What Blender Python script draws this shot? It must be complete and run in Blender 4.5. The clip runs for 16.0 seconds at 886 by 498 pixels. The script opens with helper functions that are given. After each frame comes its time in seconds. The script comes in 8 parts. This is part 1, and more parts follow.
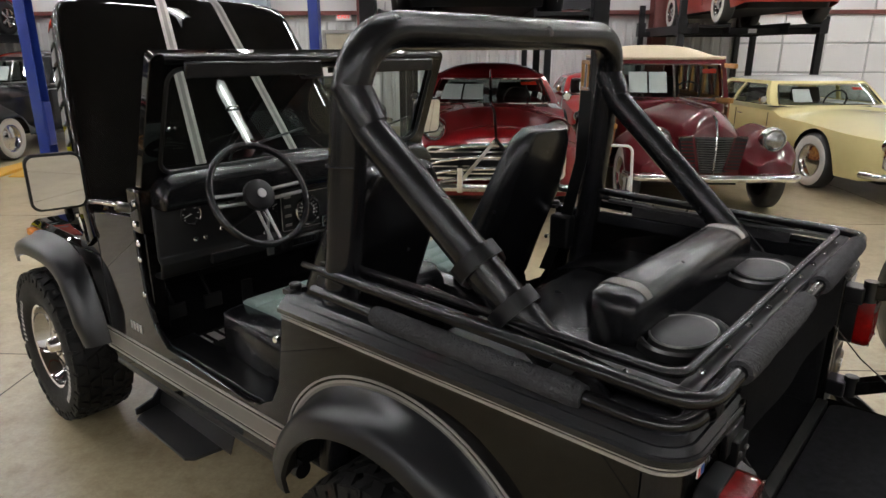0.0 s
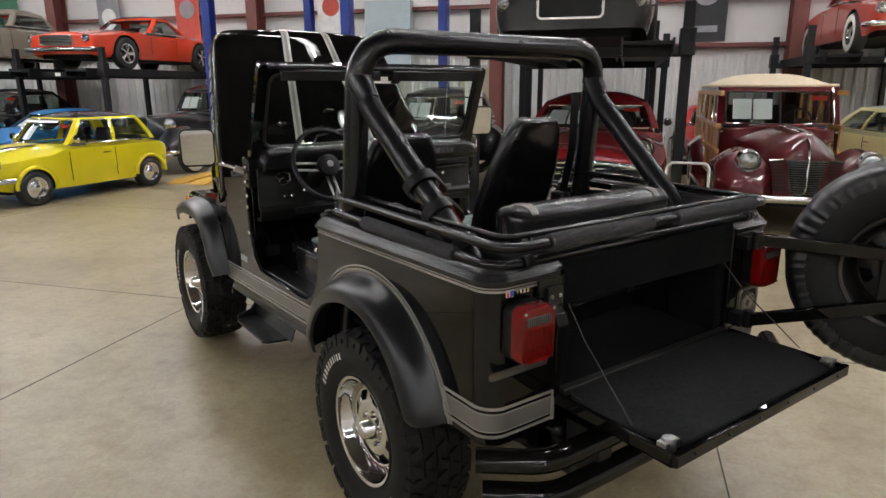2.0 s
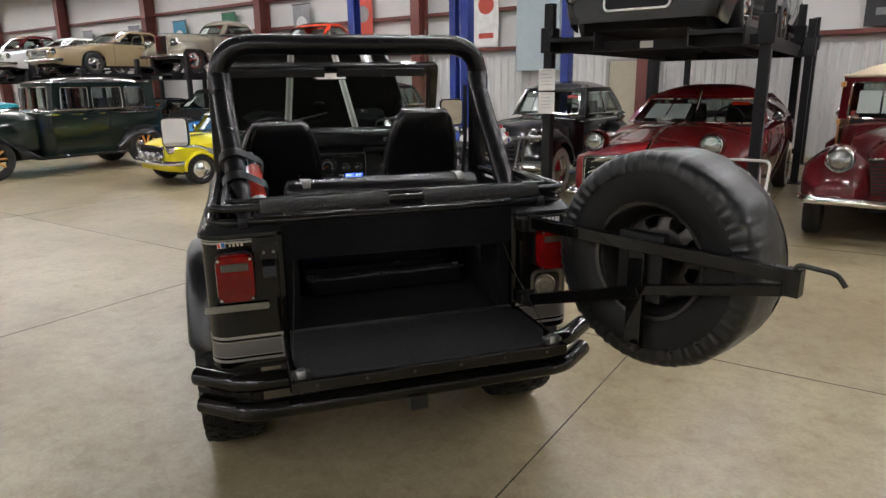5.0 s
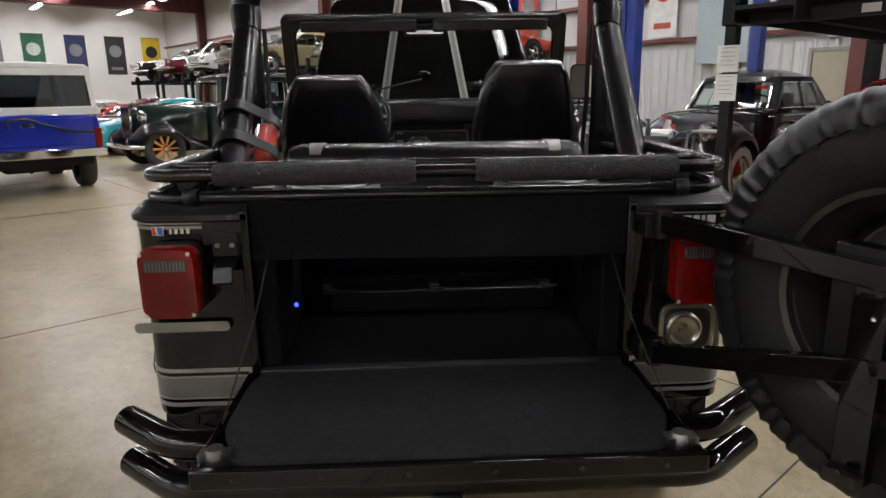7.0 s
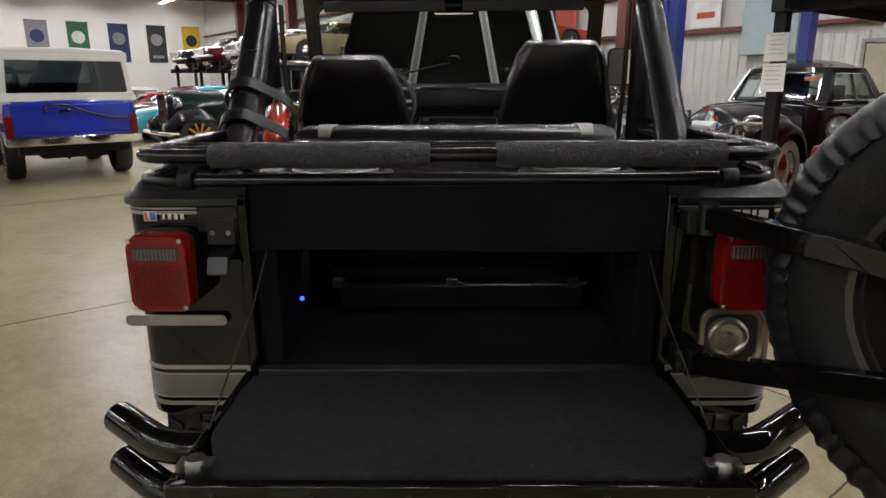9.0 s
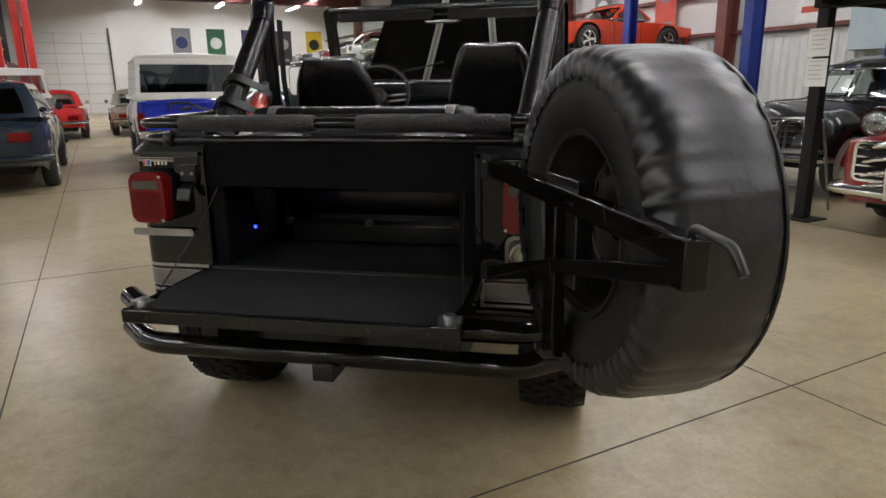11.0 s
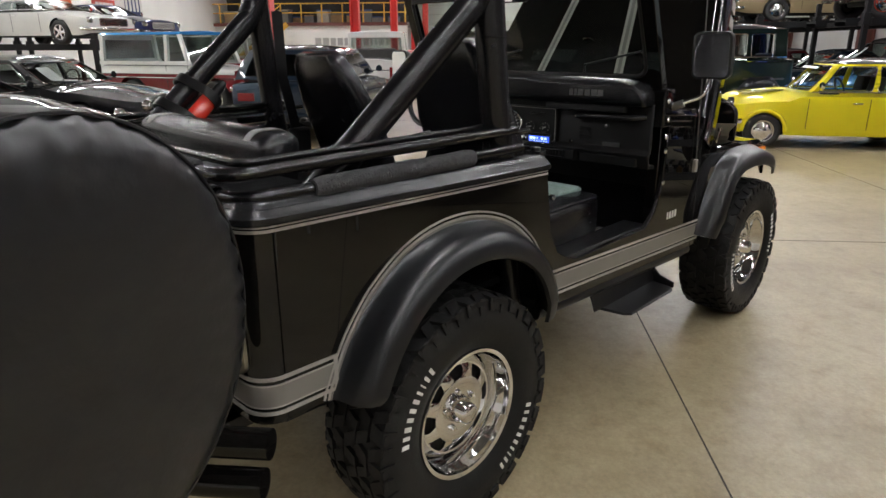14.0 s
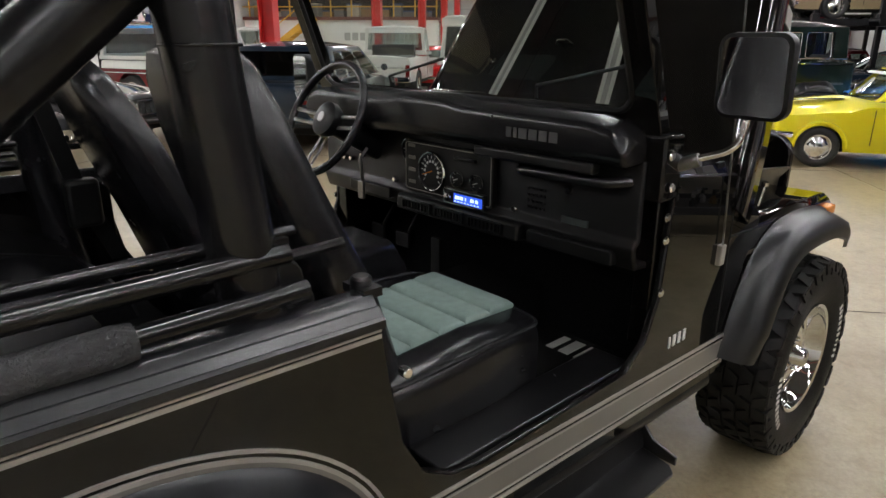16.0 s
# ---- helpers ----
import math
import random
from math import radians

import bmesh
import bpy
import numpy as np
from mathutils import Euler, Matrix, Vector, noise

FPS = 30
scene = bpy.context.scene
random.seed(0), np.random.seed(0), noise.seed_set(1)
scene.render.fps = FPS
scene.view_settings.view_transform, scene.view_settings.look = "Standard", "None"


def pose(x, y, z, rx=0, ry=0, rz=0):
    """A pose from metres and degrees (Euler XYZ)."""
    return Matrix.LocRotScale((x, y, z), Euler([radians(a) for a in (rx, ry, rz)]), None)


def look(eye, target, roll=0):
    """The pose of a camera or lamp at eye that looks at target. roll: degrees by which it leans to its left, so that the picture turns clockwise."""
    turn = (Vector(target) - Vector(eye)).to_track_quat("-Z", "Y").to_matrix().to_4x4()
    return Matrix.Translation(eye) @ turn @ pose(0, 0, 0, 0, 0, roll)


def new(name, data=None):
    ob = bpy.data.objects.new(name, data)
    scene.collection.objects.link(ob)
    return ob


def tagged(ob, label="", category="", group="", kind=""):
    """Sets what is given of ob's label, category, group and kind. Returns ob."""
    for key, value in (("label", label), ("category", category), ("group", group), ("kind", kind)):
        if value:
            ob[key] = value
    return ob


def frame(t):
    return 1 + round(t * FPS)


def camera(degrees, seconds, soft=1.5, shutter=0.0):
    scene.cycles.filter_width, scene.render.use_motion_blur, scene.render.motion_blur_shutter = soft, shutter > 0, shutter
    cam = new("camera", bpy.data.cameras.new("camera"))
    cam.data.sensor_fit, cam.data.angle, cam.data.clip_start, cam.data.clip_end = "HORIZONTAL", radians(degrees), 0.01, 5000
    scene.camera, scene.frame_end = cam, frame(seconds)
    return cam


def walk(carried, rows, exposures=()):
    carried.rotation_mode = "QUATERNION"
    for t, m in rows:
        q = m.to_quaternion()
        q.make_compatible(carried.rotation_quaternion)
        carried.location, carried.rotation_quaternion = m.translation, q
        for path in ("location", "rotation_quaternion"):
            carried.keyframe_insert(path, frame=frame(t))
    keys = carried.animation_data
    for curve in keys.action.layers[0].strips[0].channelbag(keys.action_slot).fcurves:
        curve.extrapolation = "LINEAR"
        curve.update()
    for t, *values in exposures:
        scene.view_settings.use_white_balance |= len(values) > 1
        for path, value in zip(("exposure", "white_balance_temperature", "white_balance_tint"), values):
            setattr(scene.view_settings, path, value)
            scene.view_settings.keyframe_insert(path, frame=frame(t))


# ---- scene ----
cam = camera(69.4, 16.0)
PATH = [
    (0, (-1.664, -0.951, 1.774), (-0.234, 0.313, 1.176), 0.0),
    (0.5, (-1.832, -1.153, 1.723), (-0.503, 0.253, 1.216), -0.2),
    (1, (-1.917, -1.377, 1.701), (-0.665, 0.103, 1.21), -0.1),
    (1.5, (-1.869, -1.673, 1.666), (-0.684, -0.138, 1.176), -0.2),
    (2, (-1.816, -1.96, 1.646), (-0.695, -0.377, 1.156), -0.2),
    (2.5, (-1.718, -2.238, 1.648), (-0.673, -0.605, 1.156), -0.3),
    (3, (-1.532, -2.512, 1.653), (-0.566, -0.832, 1.158), -0.3),
    (3.2, (-1.452, -2.593, 1.651), (-0.521, -0.893, 1.158), -0.3),
    (5.3, (-0.433, -3.019, 1.612), (0.066, -1.148, 1.111), -0.9),
    (5.5, (-0.362, -2.932, 1.601), (0.089, -1.05, 1.097), -0.9),
    (6, (-0.21, -2.659, 1.52), (0.097, -0.747, 1.019), -1.2),
    (6.5, (-0.096, -2.416, 1.469), (0.07, -0.485, 0.972), -0.9),
    (7, (-0.05, -2.159, 1.384), (0.022, -0.217, 0.911), -0.9),
    (7.5, (-0.031, -2.047, 1.367), (-0.011, -0.103, 0.899), -0.7),
    (8, (-0.016, -2.016, 1.345), (-0.025, -0.071, 0.881), -0.6),
    (8.5, (-0.009, -2.005, 1.336), (-0.036, -0.059, 0.873), -0.5),
    (9, (-0.008, -2.017, 1.351), (-0.038, -0.08, 0.854), -0.4),
    (9.2, (0.0, -2.04, 1.338), (-0.037, -0.1, 0.852), -0.4),
    (11.3, (0.939, -2.623, 1.315), (0.434, -0.755, 0.818), -0.8),
    (11.5, (1.077, -2.615, 1.32), (0.477, -0.776, 0.815), -0.8),
    (12, (1.343, -2.44, 1.347), (0.553, -0.69, 0.789), -0.6),
    (12.5, (1.554, -2.192, 1.364), (0.598, -0.532, 0.789), -0.5),
    (13, (1.747, -1.938, 1.389), (0.619, -0.397, 0.796), -0.2),
    (13.5, (1.891, -1.642, 1.412), (0.638, -0.202, 0.814), -0.2),
    (14, (1.959, -1.309, 1.474), (0.635, 0.063, 0.87), -0.2),
    (14.5, (1.925, -0.946, 1.502), (0.566, 0.387, 0.887), 0.1),
    (15, (1.824, -0.625, 1.517), (0.44, 0.68, 0.898), 0.2),
    (15.5, (1.647, -0.337, 1.523), (0.255, 0.958, 0.9), 0.2),
    (16, (1.472, -0.082, 1.505), (0.073, 1.208, 0.888), 0.3),
]
walk(cam, [(t, look(eye, target, roll)) for t, eye, target, roll in PATH])



# ---------------- world and light ----------------
world = bpy.data.worlds.new("hall_world")
scene.world = world
world.use_nodes = True
world.node_tree.nodes["Background"].inputs[0].default_value = (0.5, 0.55, 0.6, 1)
world.node_tree.nodes["Background"].inputs[1].default_value = 0.02
scene.view_settings.exposure = 0.0


# ---------------- materials ----------------
def mat(name, color, rough=0.5, metal=0.0, coat=0.0, vary=0.12, scale=6.0, bump=0.0, bscale=60.0, spec=0.5, fine=None, color2=None):
    m = bpy.data.materials.new(name)
    m.use_nodes = True
    nt = m.node_tree
    b = nt.nodes["Principled BSDF"]
    b.inputs["Roughness"].default_value = rough
    b.inputs["Metallic"].default_value = metal
    b.inputs["Coat Weight"].default_value = coat
    b.inputs["Coat Roughness"].default_value = 0.012
    b.inputs["Specular IOR Level"].default_value = spec
    tc = nt.nodes.new("ShaderNodeTexCoord")
    n1 = nt.nodes.new("ShaderNodeTexNoise")
    n1.inputs["Scale"].default_value = scale
    n1.inputs["Detail"].default_value = 6
    nt.links.new(tc.outputs["Object"], n1.inputs["Vector"])
    mix = nt.nodes.new("ShaderNodeMix")
    mix.data_type = "RGBA"
    c2 = color2 or tuple(c * (1 - vary) for c in color)
    c1 = tuple(min(1, c * (1 + vary)) for c in color) if not color2 else color
    mix.inputs["A"].default_value = (*c1, 1)
    mix.inputs["B"].default_value = (*c2, 1)
    nt.links.new(n1.outputs["Fac"], mix.inputs["Factor"])
    nt.links.new(mix.outputs["Result"], b.inputs["Base Color"])
    if bump:
        n2 = nt.nodes.new("ShaderNodeTexNoise")
        n2.inputs["Scale"].default_value = bscale
        n2.inputs["Detail"].default_value = 4
        nt.links.new(tc.outputs["Object"], n2.inputs["Vector"])
        bp = nt.nodes.new("ShaderNodeBump")
        bp.inputs["Strength"].default_value = bump
        bp.inputs["Distance"].default_value = 0.01
        nt.links.new(n2.outputs["Fac"], bp.inputs["Height"])
        nt.links.new(bp.outputs["Normal"], b.inputs["Normal"])
        mr = nt.nodes.new("ShaderNodeMapRange")
        mr.inputs["To Min"].default_value = max(0.02, rough - 0.035)
        mr.inputs["To Max"].default_value = min(1, rough + 0.035)
        nt.links.new(n1.outputs["Fac"], mr.inputs["Value"])
        nt.links.new(mr.outputs["Result"], b.inputs["Roughness"])
    return m


def glow(name, color, strength):
    m = bpy.data.materials.new(name)
    m.use_nodes = True
    b = m.node_tree.nodes["Principled BSDF"]
    b.inputs["Base Color"].default_value = (*color, 1)
    b.inputs["Emission Color"].default_value = (*color, 1)
    b.inputs["Emission Strength"].default_value = strength
    return m


def glass_mat(name, color, rough=0.02):
    m = bpy.data.materials.new(name)
    m.use_nodes = True
    nt = m.node_tree
    for n in list(nt.nodes):
        nt.nodes.remove(n)
    out = nt.nodes.new("ShaderNodeOutputMaterial")
    tr = nt.nodes.new("ShaderNodeBsdfTransparent")
    tr.inputs[0].default_value = (*color, 1)
    gl = nt.nodes.new("ShaderNodeBsdfGlossy")
    gl.inputs["Roughness"].default_value = rough
    lw = nt.nodes.new("ShaderNodeLayerWeight")
    lw.inputs[0].default_value = 0.5
    pw = nt.nodes.new("ShaderNodeMath")
    pw.operation = "POWER"
    pw.inputs[1].default_value = 5.0
    nt.links.new(lw.outputs["Facing"], pw.inputs[0])
    fr = nt.nodes.new("ShaderNodeMath")
    fr.operation = "MULTIPLY_ADD"
    fr.inputs[1].default_value, fr.inputs[2].default_value = 0.92, 0.06
    nt.links.new(pw.outputs[0], fr.inputs[0])
    mx = nt.nodes.new("ShaderNodeMixShader")
    nt.links.new(fr.outputs[0], mx.inputs[0])
    nt.links.new(tr.outputs[0], mx.inputs[1])
    nt.links.new(gl.outputs[0], mx.inputs[2])
    nt.links.new(mx.outputs[0], out.inputs[0])
    return m


BLACK_PAINT = mat("black_paint", (0.0042, 0.0039, 0.0036), 0.25, coat=0.75, vary=0.3, scale=3, spec=0.0)
FLARE_PLASTIC = mat("flare_plastic", (0.009, 0.0095, 0.011), 0.30, vary=0.12, scale=8, spec=0.4)
BLACK_TUBE = mat("black_tube", (0.005, 0.005, 0.0055), 0.2, vary=0.3, scale=12, spec=0.4)
FOAM = mat("foam_sleeve", (0.034, 0.034, 0.036), 0.9, vary=0.5, scale=70, bump=0.9, bscale=160)
VINYL = mat("black_vinyl", (0.0068, 0.0068, 0.0078), 0.26, vary=0.3, scale=14, bump=0.016, bscale=30, spec=0.40)
VINYL_COVER = mat("vinyl_cover", (0.0065, 0.0068, 0.008), 0.37, vary=0.25, scale=7, bump=0.34, bscale=14, spec=0.55)
CARPET = mat("black_carpet", (0.0075, 0.0075, 0.0082), 0.95, vary=0.6, scale=90, bump=0.8, bscale=400, spec=0.10)
# the same black carpet, its colour raised for the light on the open gate
GATE_CARPET = mat("lit_black_carpet", (0.021, 0.021, 0.0225), 0.95, vary=0.55, scale=60, bump=0.9, bscale=350, spec=0.12)
RUBBER = mat("tyre_rubber", (0.0070, 0.0069, 0.0067), 0.60, vary=0.3, scale=20, bump=0.15, bscale=160, spec=0.28)
CHROME = mat("chrome", (0.78, 0.78, 0.78), 0.06, metal=1.0, vary=0.04, scale=10)
STEEL = mat("brushed_steel", (0.30, 0.30, 0.29), 0.32, metal=1.0, vary=0.2, scale=30)
DULL_STEEL = mat("dull_steel", (0.05, 0.049, 0.045), 0.45, metal=0.8, vary=0.4, scale=25)
BLACK_STEEL = mat("black_steel", (0.006, 0.006, 0.0065), 0.30, vary=0.3, scale=15, bump=0.02, bscale=90, spec=0.4)
BLACK_PLASTIC = mat("black_plastic", (0.005, 0.005, 0.0053), 0.42, vary=0.25, scale=25, bump=0.05, bscale=300, spec=0.3)
SILVER_TAPE = mat("silver_decal", (0.33, 0.31, 0.28), 0.35, metal=0.3, vary=0.08, scale=20)
GREY_TAPE = mat("grey_decal", (0.16, 0.15, 0.135), 0.35, metal=0.2, vary=0.08, scale=20)
WHITE_LETTER = mat("white_letter", (0.62, 0.61, 0.58), 0.6, vary=0.1, scale=40)
WHITE_PAPER = mat("white_paper", (0.78, 0.78, 0.75), 0.7, vary=0.05)
RED_LENS = mat("red_lens", (0.15, 0.002, 0.002), 0.18, coat=0.5, vary=0.45, scale=45, bump=0.2, bscale=120, spec=0.2)
AMBER = mat("amber_lens", (0.75, 0.22, 0.015), 0.2, coat=0.5, vary=0.15)
RED_PAINT = mat("red_enamel", (0.5, 0.03, 0.015), 0.25, coat=0.5)
TEAL_CLOTH = mat("grey_green_cloth", (0.16, 0.22, 0.20), 0.75, vary=0.25, scale=40, bump=0.35, bscale=400)
MIRROR = mat("mirror_glass", (0.85, 0.85, 0.85), 0.02, metal=1.0, vary=0.02)
GLASS = glass_mat("tinted_glass", (0.72, 0.79, 0.75))
CAR_GLASS = glass_mat("car_glass", (0.55, 0.60, 0.58))
PRIVACY_GLASS = glass_mat("privacy_glass", (0.05, 0.06, 0.07))
LENS_GLASS = mat("lamp_glass", (0.34, 0.35, 0.35), 0.16, metal=0.9, coat=1.0, vary=0.5, scale=30, bump=0.25, bscale=90)
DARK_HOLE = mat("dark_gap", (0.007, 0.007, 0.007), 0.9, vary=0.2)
BLUE_LED = glow("blue_led", (0.02, 0.05, 1.0), 6.0)
BLUE_SCREEN = glow("blue_screen", (0.03, 0.09, 0.6), 1.2)
WHITE_GLOW = glow("tube_light", (0.985, 0.97, 0.985), 122.0)


# ---------------- mesh tools ----------------
class M:
    """verts and faces of one part"""

    def __init__(self):
        self.v, self.f = [], []

    def add(self, vs, fs):
        o = len(self.v)
        self.v += [tuple(p) for p in vs]
        self.f += [tuple(o + i for i in f) for f in fs]
        return self

    def move(self, m):
        self.v = [tuple(m @ Vector(p)) for p in self.v]
        return self

    def join(self, other):
        return self.add(other.v, other.f)


def box(x0, x1, y0, y1, z0, z1):
    v = [(x, y, z) for z in (z0, z1) for y in (y0, y1) for x in (x0, x1)]
    return M().add(v, [(0, 2, 3, 1), (4, 5, 7, 6), (0, 1, 5, 4), (2, 6, 7, 3), (0, 4, 6, 2), (1, 3, 7, 5)])


def loft(rings, closed=True, cap=True, wrap=False):
    """rings of equally many points, skinned one to the next"""
    n = len(rings[0])
    o = M()
    vs = [p for r in rings for p in r]
    fs = []
    last = len(rings) if wrap else len(rings) - 1
    for i in range(last):
        a, b = i * n, ((i + 1) % len(rings)) * n
        for j in range(n if closed else n - 1):
            k = (j + 1) % n
            fs.append((a + j, a + k, b + k, b + j))
    if cap and not wrap and closed:
        fs.append(tuple(reversed(range(n))))
        fs.append(tuple((len(rings) - 1) * n + j for j in range(n)))
    return o.add(vs, fs)


def fillet(pts, r, seg=5, closed=False):
    """a polyline with rounded corners"""
    pts = [Vector(p) for p in pts]
    out = []
    n = len(pts)
    for i, p in enumerate(pts):
        if not closed and i in (0, n - 1):
            out.append(p)
            continue
        a, b = pts[i - 1], pts[(i + 1) % n]
        d = min(r, (a - p).length * 0.48, (b - p).length * 0.48)
        p0, p1 = p + (a - p).normalized() * d, p + (b - p).normalized() * d
        for k in range(seg + 1):
            t = k / seg
            out.append((1 - t) ** 2 * p0 + 2 * t * (1 - t) * p + t * t * p1)
    return out


def tube(pts, r, n=12, bend=0.0, closed=False, seg=6, flat=1.0):
    """a round bar along a line; r may be a list"""
    pts = fillet(pts, bend, seg, closed) if bend else [Vector(p) for p in pts]
    k = len(pts)
    rs = r if isinstance(r, (list, tuple)) else [r] * k
    rings = []
    up = None
    for i, p in enumerate(pts):
        a = pts[i - 1] if (i or closed) else p
        b = pts[(i + 1) % k] if (i < k - 1 or closed) else p
        d = (b - a).normalized()
        if up is None:
            up = Vector((0, 0, 1)) if abs(d.z) < 0.9 else Vector((0, 1, 0))
        s = d.cross(up).normalized()
        up = s.cross(d).normalized()
        rings.append([p + rs[i] * (math.cos(q) * s + flat * math.sin(q) * up) for q in [2 * math.pi * j / n for j in range(n)]])
    return loft(rings, wrap=closed)


def lathe(profile, n=32, axis="x", closed=False):
    """(radius, along) pairs turned round an axis"""
    rings = []
    for j in range(n):
        q = 2 * math.pi * j / n
        c, s = math.cos(q), math.sin(q)
        ring = []
        for r, h in profile:
            p = {"x": (h, r * c, r * s), "y": (r * c, h, r * s), "z": (r * c, r * s, h)}[axis]
            ring.append(p)
        rings.append(ring)
    return loft(rings, closed=closed, cap=False, wrap=True)


def disc(r, h0, h1, n=24, axis="x", bevel=0.0):
    b = bevel
    prof = [(0.0001, h0), (r - b, h0), (r, h0 + b * (1 if h1 > h0 else -1)), (r, h1 - b * (1 if h1 > h0 else -1)), (r - b, h1), (0.0001, h1)]
    return lathe(prof, n, axis)


def slab(poly, h0, h1, axis="z"):
    """a flat outline with thickness"""
    def at(p, h):
        return {"z": (p[0], p[1], h), "x": (h, p[0], p[1]), "y": (p[0], h, p[1])}[axis]
    n = len(poly)
    o = M()
    vs = [at(p, h0) for p in poly] + [at(p, h1) for p in poly]
    fs = [tuple(reversed(range(n))), tuple(range(n, 2 * n))] + [(i, (i + 1) % n, n + (i + 1) % n, n + i) for i in range(n)]
    return o.add(vs, fs)


def rrect(w, h, r, seg=5, cx=0.0, cy=0.0):
    out = []
    for sx, sy, a0 in ((1, 1, 0), (-1, 1, 90), (-1, -1, 180), (1, -1, 270)):
        for k in range(seg + 1):
            a = radians(a0 + 90 * k / seg)
            out.append((cx + sx * (w / 2 - r) + r * math.cos(a), cy + sy * (h / 2 - r) + r * math.sin(a)))
    return out


def frame_slab(outer, inner, h0, h1, axis="y"):
    """a flat ring between two outlines of equally many points"""
    def at(p, h):
        return {"z": (p[0], p[1], h), "x": (h, p[0], p[1]), "y": (p[0], h, p[1])}[axis]
    n = len(outer)
    rings = [[at(outer[i], h0), at(outer[i], h1), at(inner[i], h1), at(inner[i], h0)] for i in range(n)]
    return loft(rings, wrap=True)


def part(name, m, material, parent=None, label="", bevel=0.0, smooth=40, seg=2, solid=0.0):
    me = bpy.data.meshes.new(name)
    me.from_pydata(m.v, [], m.f)
    bm = bmesh.new()
    bm.from_mesh(me)
    bmesh.ops.remove_doubles(bm, verts=bm.verts, dist=0.00005)
    bmesh.ops.recalc_face_normals(bm, faces=bm.faces)
    bm.to_mesh(me)
    bm.free()
    me.materials.append(material)
    if smooth:
        me.polygons.foreach_set("use_smooth", [True] * len(me.polygons))
        me.set_sharp_from_angle(angle=radians(smooth))
    ob = new(name, me)
    if parent:
        ob.parent = parent
    if label:
        ob["label"] = label
    if solid:
        md = ob.modifiers.new("thick", "SOLIDIFY")
        md.thickness = solid
        md.offset = -1
    if bevel:
        md = ob.modifiers.new("edge", "BEVEL")
        md.width, md.segments, md.limit_method, md.angle_limit = bevel, seg, "ANGLE", radians(35)
        md.harden_normals = False
    return ob


def thing(name, label, category, m=None, group="", kind=""):
    ob = new(name)
    ob.empty_display_size = 0.2
    if m is not None:
        ob.matrix_basis = m
    return tagged(ob, label, category, group, kind)


def text_mesh(body, size, depth=0.002):
    """letters as verts and faces in the xy plane, centred"""
    cu = bpy.data.curves.new("letters", "FONT")
    cu.body, cu.size, cu.extrude, cu.align_x, cu.align_y = body, size, depth, "CENTER", "CENTER"
    cu.resolution_u = 3
    ob = bpy.data.objects.new("letters", cu)
    me = bpy.data.meshes.new_from_object(ob)
    m = M().add([tuple(v.co) for v in me.vertices], [tuple(p.vertices) for p in me.polygons])
    bpy.data.objects.remove(ob)
    bpy.data.curves.remove(cu)
    bpy.data.meshes.remove(me)
    return m


def bars(widths, h, gap=0.35, depth=0.003):
    """plain upright bars in a row, in the xy plane, centred"""
    total = sum(widths) + gap * h * (len(widths) - 1)
    x = -total / 2
    o = M()
    for w in widths:
        o.join(box(x, x + w, -h / 2, h / 2, 0, depth))
        x += w + gap * h
    return o


# the hall lies turned against the parked vehicle: U along the rows of cars, V towards the far wall
UX, UY = 0.63, -0.7766
TURN = math.degrees(math.atan2(UY, UX))


def hall(u, v, z=0.0, turn=0.0):
    """a pose in the hall: x along U, y along V"""
    return pose(u * UX - v * UY, u * UY + v * UX, z, 0, 0, TURN + turn)


# ---------------- the hall ----------------
CONCRETE = bpy.data.materials.new("polished_concrete")
CONCRETE.use_nodes = True


